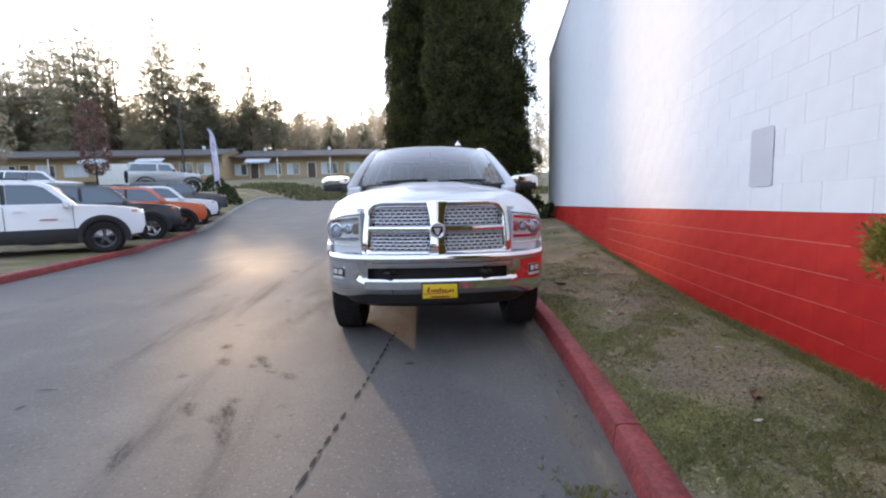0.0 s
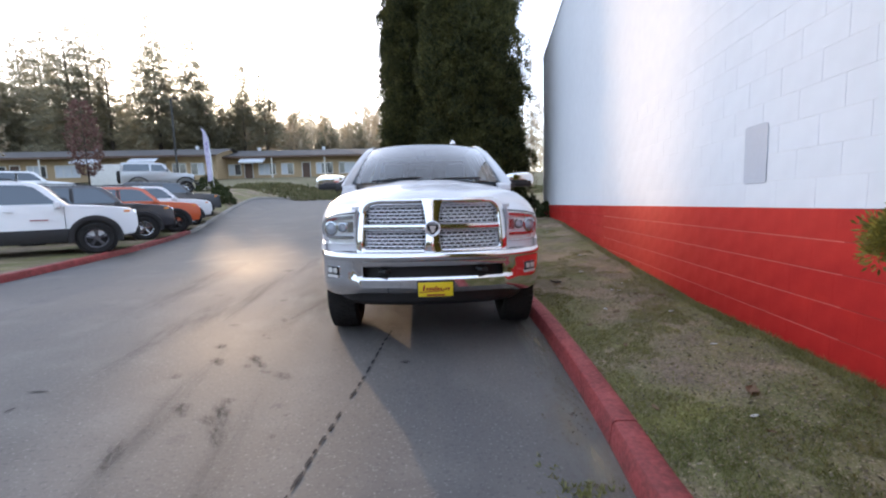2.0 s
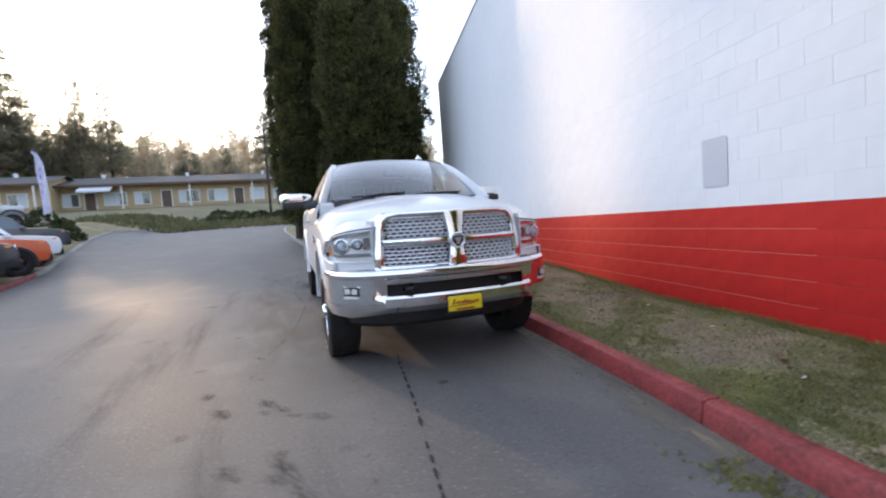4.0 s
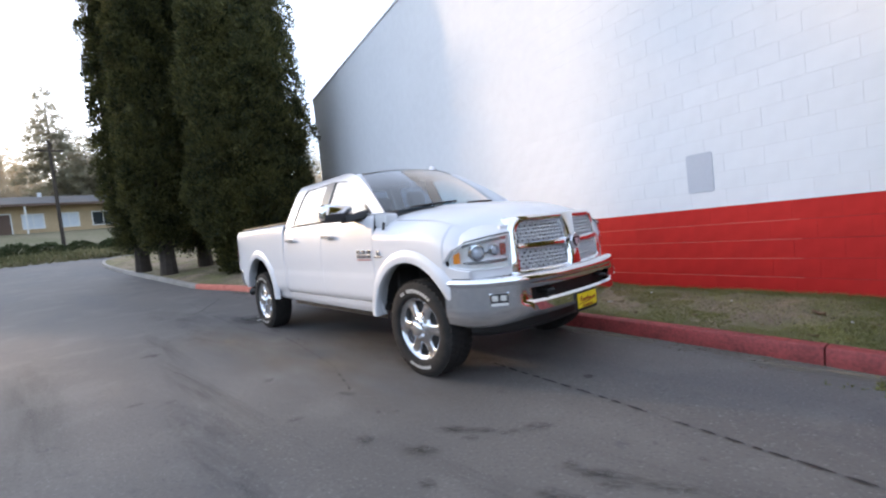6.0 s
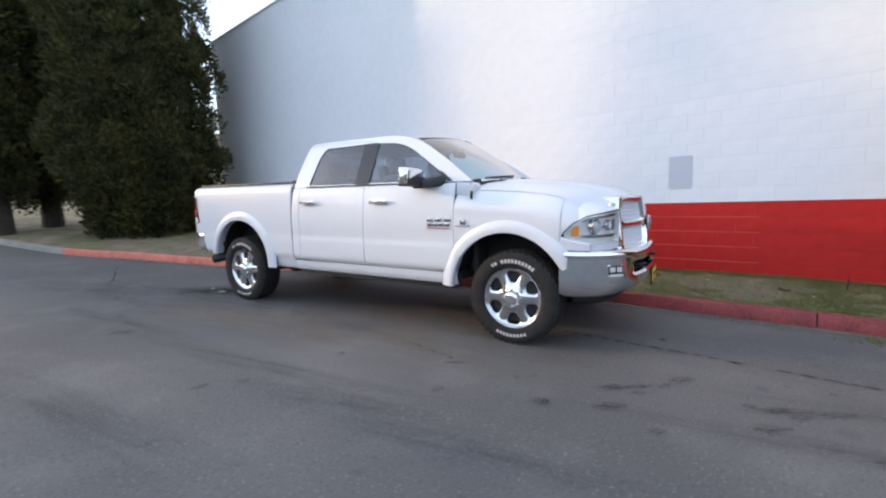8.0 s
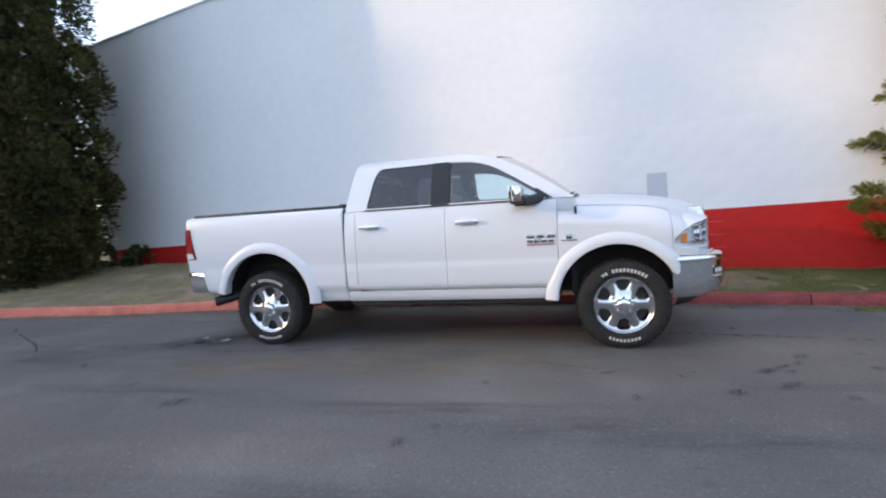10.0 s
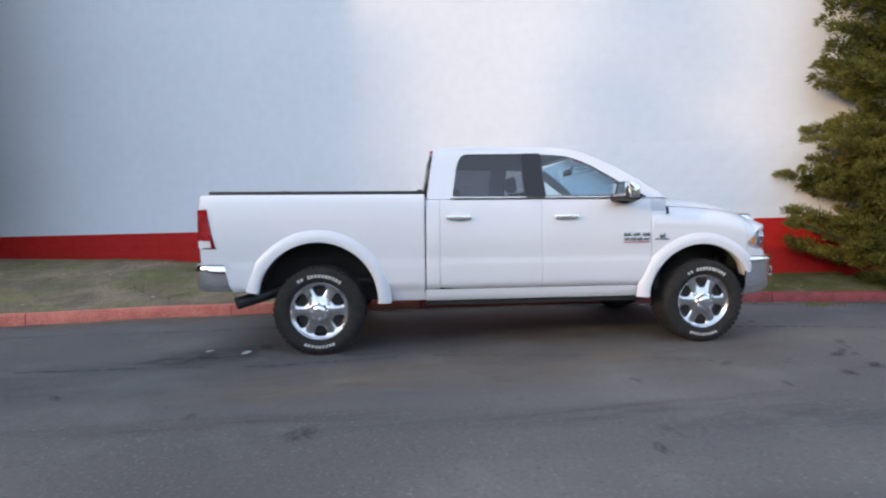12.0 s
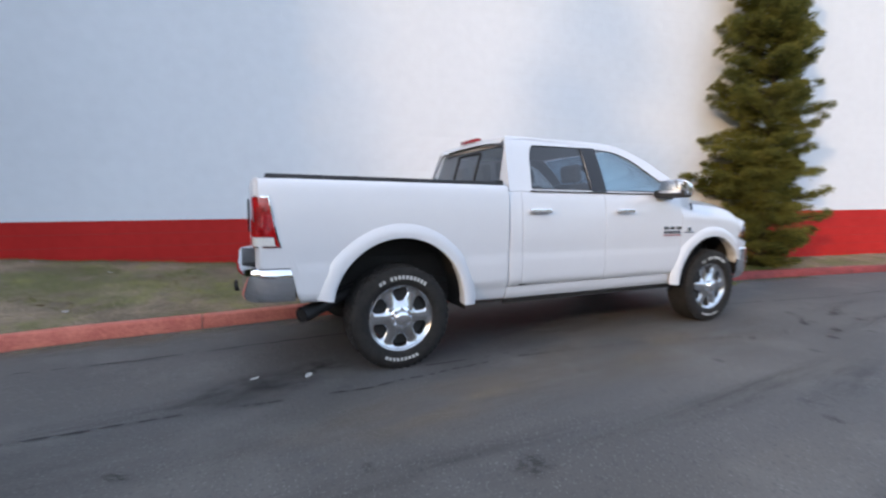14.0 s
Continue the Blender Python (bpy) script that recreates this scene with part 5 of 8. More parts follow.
# wheels
def wheel_parts(parent, s):
    """One wheel with its hub at the parent's origin; s: the side that it faces."""
    bm = bmesh.new()
    prof = [(0.262, -0.095), (0.272, -0.118), (0.31, -0.140), (0.36, -0.142), (0.395, -0.128), (0.414, -0.108), (0.420, -0.06), (0.421, 0.0), (0.420, 0.06), (0.414, 0.108), (0.395, 0.128), (0.36, 0.142), (0.31, 0.140), (0.285, 0.130), (0.272, 0.118), (0.262, 0.095)]
    lathe(bm, [(r, h * s) for r, h in prof], 72)
    tyre = part("tyre", bm, RUBBER, parent, "black all-terrain tyre with white sidewall marks", smooth=40)
    bm = bmesh.new()
    for k in range(46):
        for row, (off, wdt, r, sh) in enumerate(((-0.098, 0.042, 0.4125, 0), (-0.048, 0.036, 0.418, 0.5), (0.0, 0.036, 0.4185, 0.15), (0.048, 0.036, 0.418, 0.65), (0.098, 0.042, 0.4125, 0.3))):
            a = math.tau * (k + sh) / 46
            rot = Matrix.Rotation(a, 3, "X") @ Matrix.Rotation(radians(18 if row % 2 else -18), 3, "Z")
            c = Matrix.Rotation(a, 3, "X") @ Vector((off, 0, r))
            m = Matrix.Translation(c) @ rot.to_4x4() @ Matrix.Diagonal((wdt, 0.040, 0.014, 1))
            bmesh.ops.create_cube(bm, size=1.0, matrix=m)
    part("tread", bm, RUBBER, tyre, smooth=0)
    # sidewall marks: plain bars on two arcs
    bm = bmesh.new()
    def mark(a, w, r0, r1):
        rws = []
        for r in (r0, r1):
            rws.append([Vector((s * lerp([(0.30, 0.1415), (0.36, 0.1435), (0.395, 0.131)], r), r * math.sin(a + w * q), r * math.cos(a + w * q))) for q in (-0.5, 0, 0.5)])
        grid(bm, rws)
    for k in range(10):
        mark(-0.62 + k * 0.098, 0.066, 0.318, 0.350)
    part("sidewall_mark", bm, TYRE_WHITE, tyre)
    bm = bmesh.new()
    for k in range(2):
        mark(0.46 + k * 0.098, 0.062, 0.322, 0.348)
    part("sidewall_mark", bm, TYRE_WHITE, tyre)
    bm = bmesh.new()
    for k in range(9):
        mark(math.pi - 0.40 + k * 0.098, 0.062, 0.322, 0.348)
    part("sidewall_mark", bm, TYRE_WHITE, tyre)
    # rim
    bm = bmesh.new()
    lathe(bm, [(0.225, s * -0.10), (0.23, s * 0.05), (0.25, s * 0.085), (0.258, s * 0.108), (0.269, s * 0.118), (0.274, s * 0.112), (0.27, s * 0.10)], 60)
    rim = part("rim", bm, ALLOY, parent, "polished six-spoke wheel", smooth=40)
    bm = bmesh.new()
    def face_x(r):
        return ease([(0.05, 0.120), (0.09, 0.111), (0.13, 0.100), (0.19, 0.093), (0.235, 0.096), (0.255, 0.104)], r)
    for k in range(6):
        a0 = math.tau * (k + 0.5) / 6
        N = 40
        def edge_outer(t):
            # round the sector: out along one side, over the rim, back in
            u = t * 4
            h = math.pi / 6
            if u < 1:
                return (0.255, -h + 2 * h * u)
            if u < 2:
                return (0.255 - 0.177 * (u - 1), h)
            if u < 3:
                return (0.078, h - 2 * h * (u - 2))
            return (0.078 + 0.177 * (u - 3), -h)
        hole = rounded([(0.238, -0.046), (0.238, 0.046), (0.206, 0.064), (0.142, 0.026), (0.142, -0.026), (0.206, -0.064)], [0.02, 0.02, 0.032, 0.020, 0.020, 0.032], 5)
        hv = [Vector(p) for p in hole]
        def on_hole(ang):
            # the outline's point in the direction ang, as seen from the hole's middle
            c = Vector((0.190, 0.0))
            d = Vector((math.cos(ang), math.sin(ang)))
            best = None
            for i in range(len(hv)):
                p, q = hv[i] - c, hv[(i + 1) % len(hv)] - c
                e = q - p
                den = d.x * e.y - d.y * e.x
                if abs(den) < 1e-9:
                    continue
                tt = (p.x * e.y - p.y * e.x) / den
                uu = (p.x * d.y - p.y * d.x) / den
                if tt > 0 and -1e-6 <= uu <= 1 + 1e-6:
                    best = tt if best is None else max(best, tt)
            return c + d * (best or 0.02)
        ro, ri = [], []
        for i in range(N):
            r, a = edge_outer(i / N)
            P = Vector((r * math.cos(a), r * math.sin(a)))
            ang = math.atan2(P.y, P.x - 0.190)
            ro.append(P)
            ri.append(on_hole(ang))
        rows = []
        for f, dx in ((0.0, 0.007), (0.3, 0.007), (0.6, 0.006), (0.82, 0.003), (0.94, -0.003), (1.0, -0.012), (1.0, -0.05)):
            row = []
            for P, Q in zip(ro, ri):
                p = P.lerp(Q, f)
                r = p.length
                crown = 0.005 * (1 - (1 - min(1, abs(math.atan2(p.y, p.x)) / (math.pi / 6))) ** 2)
                x = face_x(r) + dx - 0.006 + crown * smooth01((0.25 - r) / 0.06)
                pr = Matrix.Rotation(a0, 2) @ p
                row.append(Vector((s * x, pr.x, pr.y)))
            rows.append(row)
        grid(bm, rows, closed=True)
    bmesh.ops.remove_doubles(bm, verts=bm.verts, dist=0.0008)
    part("spokes", bm, ALLOY, rim, smooth=35)
    bm = bmesh.new()
    lathe(bm, [(0.095, s * 0.08), (0.093, s * 0.118), (0.086, s * 0.124), (0.066, s * 0.126), (0.060, s * 0.150), (0.050, s * 0.158), (0.030, s * 0.162), (0.0, s * 0.163)], 32)
    for k in range(8):
        a = math.tau * k / 8
        tube(bm, [(s * 0.105, 0.077 * math.cos(a), 0.077 * math.sin(a)), (s * 0.143, 0.077 * math.cos(a), 0.077 * math.sin(a))], 0.0115, 6)
    part("hub_cap", bm, CHROME, rim, "chrome centre cap and nuts", smooth=40)
    bm = bmesh.new()
    lathe(bm, [(0.0, s * 0.0), (0.226, s * 0.03), (0.226, s * 0.052), (0.17, s * 0.056), (0.09, s * 0.06), (0.0, s * 0.04)], 30)
    part("brake_disc", bm, UNDERBODY, rim)


for s in (-1, 1):
    for y in (0.0, 3.797):
        w = thing("wheel", Matrix.Translation((s * 0.865, y, 0.418)))
        w.parent = truck
        wheel_parts(w, s)

# cabin: seats, dash, wheel
bm = bmesh.new()
box(bm, (0, 0.72, 1.36), (1.66, 0.42, 0.22), bevel=0.05)
box(bm, (-0.40, 0.78, 1.47), (0.36, 0.20, 0.05), bevel=0.02)
part("dashboard", bm, DASH, truck)
bm = bmesh.new()
rows = []
c = Vector((0.42, 1.10, 1.37))
q = Euler((radians(-62), 0, 0)).to_matrix()
ring = [c + q @ Vector((0.185 * math.cos(t), 0.185 * math.sin(t), 0)) for t in [math.tau * i / 20 for i in range(21)]]
tube(bm, ring, 0.015, 6, caps=False)
box(bm, c, (0.34, 0.05, 0.03), rot=q, bevel=0.01)
tube(bm, [c, (0.42, 0.85, 1.28)], 0.03, 8)
part("steering_wheel", bm, DASH, truck)
for y, rows_x in ((1.50, (-0.42, 0.42)), (2.38, (-0.48, 0.0, 0.48))):
    for x in rows_x:
        bm = bmesh.new()
        wd_ = 0.50 if y < 2 else 0.46
        box(bm, (x, y - 0.26, 1.0), (wd_, 0.50, 0.18), bevel=0.05)
        box(bm, (x, y + 0.06, 1.27), (wd_, 0.15, 0.62), rot=Euler((radians(-12), 0, 0)).to_matrix(), bevel=0.06, seg=3)
        box(bm, (x, y + 0.14, 1.68), (0.26, 0.10, 0.19), rot=Euler((radians(-8), 0, 0)).to_matrix(), bevel=0.04, seg=3)
        tube(bm, [(x - 0.06, y + 0.12, 1.52), (x - 0.06, y + 0.14, 1.64)], 0.008, 6)
        tube(bm, [(x + 0.06, y + 0.12, 1.52), (x + 0.06, y + 0.14, 1.64)], 0.008, 6)
        part("seat", bm, SEAT_CLOTH, truck, "grey cloth seat with headrest", smooth=50)
bm = bmesh.new()
box(bm, (0, 1.95, 1.945), (1.22, 1.45, 0.02), bevel=0.008)
part("headliner", bm, HEADLINER, truck)
bm = bmesh.new()
box(bm, (0, 1.05, 1.80), (0.25, 0.03, 0.07), bevel=0.02)
tube(bm, [(0, 1.03, 1.82), (0, 0.98, 1.89)], 0.012, 6)
part("cabin_mirror", bm, DASH, truck)

# ---- trees ----
BARK = material("bark", (0.060, 0.046, 0.035), 0.95, var=0.5, scale=5, bump=0.8, bump_scale=25)
CEDAR = leafy("cedar_foliage", (0.013, 0.020, 0.008), (0.145, 0.138, 0.045), 1.3, 0.30)
# FIR and BROWNWOOD: raised base colours and see-through share stand in for haze
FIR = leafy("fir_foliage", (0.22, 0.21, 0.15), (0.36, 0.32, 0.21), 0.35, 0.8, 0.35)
SPRUCE = leafy("wall_conifer_foliage", (0.045, 0.060, 0.016), (0.34, 0.31, 0.075), 1.6, 0.45)
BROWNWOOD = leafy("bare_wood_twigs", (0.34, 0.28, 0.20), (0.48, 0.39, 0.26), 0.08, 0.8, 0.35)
MAROON = leafy("maroon_leaves", (0.13, 0.065, 0.055), (0.26, 0.16, 0.13), 1.0, 0.3)
HEDGE = leafy("hedge_leaves", (0.035, 0.050, 0.018), (0.10, 0.11, 0.045), 1.0, 0.2)


def sprigs(verts, faces, p, d, n, size, rng, droop=0.0, spread=0.9, slim=0.45):
    """n small leaf blades at p, leaning along d; adds to the lists."""
    for _ in range(n):
        v = Vector((d.x + rng.uniform(-spread, spread), d.y + rng.uniform(-spread, spread), d.z + rng.uniform(-spread, spread) - droop))
        if v.length < 1e-3:
            continue
        v.normalize()
        w = v.orthogonal().normalized()
        w.rotate(Matrix.Rotation(rng.uniform(0, math.tau), 3, v))
        l = size * rng.uniform(0.6, 1.3)
        a = l * slim * rng.uniform(0.7, 1.2)
        i = len(verts)
        verts += [p, p + v * l * 0.45 + w * a * 0.5, p + v * l, p + v * l * 0.45 - w * a * 0.5]
        faces.append((i, i + 1, i + 2, i + 3))


def leaf_mesh(name, verts, faces, mat):
    me = bpy.data.meshes.new(name)
    me.from_pydata([tuple(v) for v in verts], [], faces)
    me.materials.append(mat)
    return me


def trunk_mesh(h, r, rng, limbs=0, lean=0.0, spread=1.0, start=0.25):
    bm = bmesh.new()
    pts = [Vector((lean * t * t * h + 0.06 * r * rng.uniform(-1, 1), 0.06 * r * rng.uniform(-1, 1), h * t)) for t in frange(0, 1, 8)]
    tube(bm, pts, [r * (1.25 if i == 0 else 1) * (1 - 0.9 * i / 8) + 0.004 for i in range(9)], 9)
    for k in range(limbs):
        t = start + (0.95 - start) * (k + rng.random()) / limbs
        b = Vector((lean * t * t * h, 0, h * t))
        a = rng.uniform(0, math.tau)
        l = spread * (1.15 - t) * rng.uniform(0.7, 1.1)
        e = b + Vector((math.cos(a) * l, math.sin(a) * l, l * rng.uniform(-0.05, 0.5)))
        tube(bm, [b, b.lerp(e, 0.5) + Vector((0, 0, 0.05 * l)), e], [r * 0.28 * (1.1 - t) + 0.01, r * 0.18 * (1.1 - t) + 0.008, 0.006], 5)
    return bm


def columnar_tree(name, x, y, z, h, r, seed, label, n=700, bare=1.1, slim=0.5):
    """A dense column of upswept puffs; slim: how far it narrows towards its top."""
    rng = random.Random(seed)
    t = thing(name, Matrix.Translation((x, y, z)), label, "tree", "tall evergreens")
    part("trunk", trunk_mesh(h * 0.96, 0.10 * r + 0.14, rng, 14, 0, r * 0.9, 0.06), BARK, t)
    verts, faces = [], []

    def radius(a, zz):
        u = (zz - bare) / (h - bare)
        prof = min(1, 0.62 + 2.6 * max(u, 0)) * (1 - slim * max(0, u - 0.22) ** 1.3) * (1 - max(0, (u - 0.62) / 0.38) ** 2.0 * 0.92)
        return r * prof * (1 + 0.20 * noise.noise(Vector((math.cos(a) * 1.6, math.sin(a) * 1.6, zz * 0.55 + seed))) + 0.09 * noise.noise(Vector((math.cos(a) * 4, math.sin(a) * 4, zz * 1.5 + seed))))

    # the dense dark inside, ragged and full of holes
    na, nz = 40, int((h - bare) / 0.22)
    for i in range(nz):
        zz = bare + 0.25 + (h - bare - 0.3) * i / nz
        for j in range(na):
            if rng.random() < 0.10:
                continue
            k = len(verts)
            for da, dz in ((0, 0), (1.2, 0), (1.2, 1.3), (0, 1.3)):
                aa = math.tau * (j + da) / na
                q = radius(aa, zz) * rng.uniform(0.55, 0.74)
                verts.append(Vector((math.cos(aa) * q, math.sin(aa) * q, zz + 0.22 * dz + rng.uniform(-0.05, 0.05))))
            faces.append((k, k + 1, k + 2, k + 3))
    # rounded upswept puffs of short sprays, full at their tips and deep between
    for k in range(n):
        u = rng.random() ** 1.2
        zz = bare + (h - bare) * u
        a = rng.uniform(0, math.tau)
        puff = rng.uniform(0.30, 0.60) * (0.72 + 0.14 * r)
        rr = radius(a, zz) * rng.uniform(0.74, 1.03) - 0.3 * puff
        p = Vector((math.cos(a) * rr, math.sin(a) * rr, zz))
        for _ in range(int(70 + 420 * puff * puff)):
            v = Vector((rng.gauss(0, 1) + math.cos(a) * 0.8, rng.gauss(0, 1) + math.sin(a) * 0.8, rng.gauss(0, 1) + 0.7)).normalized()
            q = p + Vector((v.x * 0.85, v.y * 0.85, v.z * 1.05)) * puff * rng.uniform(0.55, 1.0)
            sprigs(verts, faces, q, v + Vector((0, 0, 0.4)), 1, 0.115, rng, 0.0, 0.45, 0.42)
    ob = new("crown", leaf_mesh("crown", verts, faces, CEDAR))
    ob.parent = t
    return t


def isl(x, y):
    return verge_z(x, y) - 0.03


columnar_tree("columnar_evergreen", 2.25, 12.95, isl(2.25, 12.95), 13.2, 2.02, 11, "tall dense dark green columnar evergreen beside the wall end", 1050, 0.15, 0.55)
columnar_tree("columnar_evergreen", 1.2, 16.9, isl(1.2, 16.9), 13.4, 1.05, 12, "tall dense dark green columnar evergreen on the grass island", 560, 0.8, 0.2)
columnar_tree("columnar_evergreen", -0.25, 16.0, isl(-0.25, 16.0), 13.8, 0.98, 13, "slim dark columnar evergreen with a bare trunk foot", 620, 1.0, 0.2)
columnar_tree("columnar_evergreen", -0.72, 18.6, isl(-0.72, 18.6), 14.4, 0.98, 14, "slim dark columnar evergreen at the island's tip", 600, 0.9, 0.3)
# extra tree hidden behind the wide one, added only to block sun from the wall
columnar_tree("columnar_evergreen", 3.1, 17.6, isl(3.1, 17.6), 13.0, 0.95, 15, "unseen slim evergreen added to shade the wall end", 520, 0.9, 0.2)


def layered_conifer(name, x, y, z, h, r, seed, label, levels, mat, blade, per, category="tree", group="", droop=0.25, start=0.02, sparse=0.0, power=0.85, foot=1.0, keep=None):
    rng = random.Random(seed)
    t = thing(name, Matrix.Translation((x, y, z)), label, category, group)
    part("trunk", trunk_mesh(h * 0.98, 0.012 * h + 0.03, rng), BARK, t)
    verts, faces = [], []
    for k in range(levels):
        f = start + (1 - start) * (k + rng.random() * 0.6) / levels
        zz = h * f
        reach = r * (1 - f) ** power * min(1, foot + f * 6) + 0.12 * r * (1 - f)
        small = 0.55 + 0.45 * min(1, 2.2 * (1 - f))
        for b in range(4 + int(4 * min(1, 4 * (1 - f))) + rng.randrange(3)):
            if rng.random() < sparse:
                continue
            a = rng.uniform(0, math.tau)
            l = reach * rng.uniform(0.55, 1.12)
            d = Vector((math.cos(a), math.sin(a), rng.uniform(-0.1, 0.25)))
            m = max(2, int(l / blade * 1.6))
            for i in range(m):
                s = (i + 0.6) / m
                p = Vector((0, 0, zz)) + d * (l * s) + Vector((0, 0, -droop * l * s * s + 0.1 * l * s))
                if keep and not keep(p.x + x, p.y + y, p.z + z):
                    continue
                side = Vector((-d.y, d.x, 0)) * rng.uniform(-1, 1) * blade * 1.1 * (1.1 - s)
                sprigs(verts, faces, p + side, d + Vector((0, 0, 0.15)), per, blade * small, rng, droop * 0.5, 0.8, 0.17)
    ob = new("crown", leaf_mesh("crown", verts, faces, mat))
    ob.parent = t
    return t


def clear_of_wall_and_view(x, y, z):
    # flat against the wall and kerb; boughs inside the opening camera view are cut away
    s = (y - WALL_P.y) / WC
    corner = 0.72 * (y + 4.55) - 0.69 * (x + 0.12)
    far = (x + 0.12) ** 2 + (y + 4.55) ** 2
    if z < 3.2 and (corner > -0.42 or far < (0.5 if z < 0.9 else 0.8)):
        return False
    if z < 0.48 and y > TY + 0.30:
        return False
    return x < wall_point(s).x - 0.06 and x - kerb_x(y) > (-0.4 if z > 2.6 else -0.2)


TX, TY = 1.22, -4.84
CROWN_R = [(-180, 0.92), (-135, 1.05), (-90, 1.05), (-45, 1.0), (0, 0.95), (40, 1.50), (60, 1.68), (78, 1.64), (95, 1.50), (115, 1.28), (135, 1.12), (160, 0.95), (180, 0.92)]
CROWN_Z = [(0.0, 0.55), (0.35, 0.82), (0.9, 0.98), (1.8, 1.0), (2.6, 0.96), (3.4, 0.83), (4.2, 0.72), (5.2, 0.66), (6.4, 0.52), (7.8, 0.30), (8.8, 0.06)]


def plumed_conifer(name, x, y, z, h, seed, label, mat, keep):
    """Upswept boughs in uneven layers, each one carrying plump tufts of fine sprays, with gaps between the layers."""
    rng = random.Random(seed)
    t = thing(name, Matrix.Translation((x, y, z)), label, "tree")
    trunk = trunk_mesh(h * 0.98, 0.085, rng)
    branches = bmesh.new()
    verts, faces = [], []

    def tuft(p, d, size, count):
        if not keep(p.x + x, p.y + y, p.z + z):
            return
        for _ in range(count):
            v = Vector((rng.gauss(0, 1) + d.x, rng.gauss(0, 1) + d.y, rng.gauss(0, 0.8) + 0.25)).normalized()
            q = p + Vector((v.x, v.y, v.z * 0.62)) * size * rng.uniform(0.3, 1.0)
            sprigs(verts, faces, q, v + d * 0.5 + Vector((0, 0, 0.25)), 1, 0.060, rng, 0.0, 0.4, 0.32)

    level = 0.10
    while level < h * 0.99:
        a0 = rng.uniform(0, 360)
        count = 9 if level < 6 else 6
        for b in range(count):
            a = (a0 + 360 * b / count + rng.uniform(-16, 16) + 180) % 360 - 180
            f = rng.uniform(0.70, 1.0) if rng.random() < 0.78 else rng.uniform(0.4, 0.65)
            zz = level + rng.uniform(-0.10, 0.10)
            l = ease(CROWN_R, a) * ease(CROWN_Z, zz + 0.15) * f
            ca, sa = math.cos(radians(a)), math.sin(radians(a))
            lift = rng.uniform(0.02, 0.34) * l + 0.02
            foot, tip = Vector((0, 0, max(0.05, zz - 0.10))), Vector((ca * l, sa * l, zz + lift))
            knee = foot.lerp(tip, 0.55) - Vector((0, 0, 0.22 * lift))
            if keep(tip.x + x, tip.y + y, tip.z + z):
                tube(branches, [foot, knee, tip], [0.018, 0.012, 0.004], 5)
            m = max(2, int(l / 0.11))
            for i in range(m):
                s = 0.22 + 0.80 * (i + rng.random() * 0.5) / m
                p = foot.lerp(knee, s / 0.55) if s < 0.55 else knee.lerp(tip, (s - 0.55) / 0.45)
                side = rng.uniform(-0.26, 0.26) * (1.25 - s) * min(1.0, l)
                size = rng.uniform(0.14, 0.25) * (1.12 - 0.35 * s)
                tuft(p + Vector((-sa * side, ca * side, rng.uniform(-0.02, 0.05))), Vector((ca, sa, 0.3)), size, int(60 + 3300 * size * size))
        level += rng.uniform(0.18, 0.30)
    # one long low bough that reaches forward along the wall and ends in a dense tuft
    foot, tip = Vector((0, 0, 0.55)), Vector((1.425, -3.215, 1.165)) - Vector((x, y, z))
    tube(branches, [foot, foot.lerp(tip, 0.5) - Vector((0, 0, 0.06)), tip], [0.018, 0.012, 0.005], 5)
    for k in range(40):
        q = foot.lerp(tip, rng.uniform(0.75, 1.0)) if k < 12 else tip
        q = q + Vector((rng.gauss(0.035, 0.035), rng.gauss(-0.02, 0.045), rng.gauss(-0.005, 0.045)))
        for _ in range(170):
            v = Vector((rng.gauss(0, 1), rng.gauss(0.2, 1), rng.gauss(0.1, 0.9))).normalized()
            sprigs(verts, faces, q + v * 0.052 * rng.uniform(0.2, 1.0), v + Vector((0, 0.2, 0.2)), 1, 0.024, rng, 0.0, 0.4, 0.34)
    part("trunk", trunk, BARK, t)
    tagged(part("branchwork", branches, BARK, t), kind="stuff")
    ob = new("crown", leaf_mesh("crown", verts, faces, mat))
    ob.parent = t
    return t


plumed_conifer("wall_conifer", TX, TY, verge_z(TX, TY) - 0.03, 8.8, 21, "young green conifer with layered fluffy branches against the wall", SPRUCE, clear_of_wall_and_view)

# tall firs behind the far buildings
def far_z(x, y):
    return zg(x, y) - 0.1


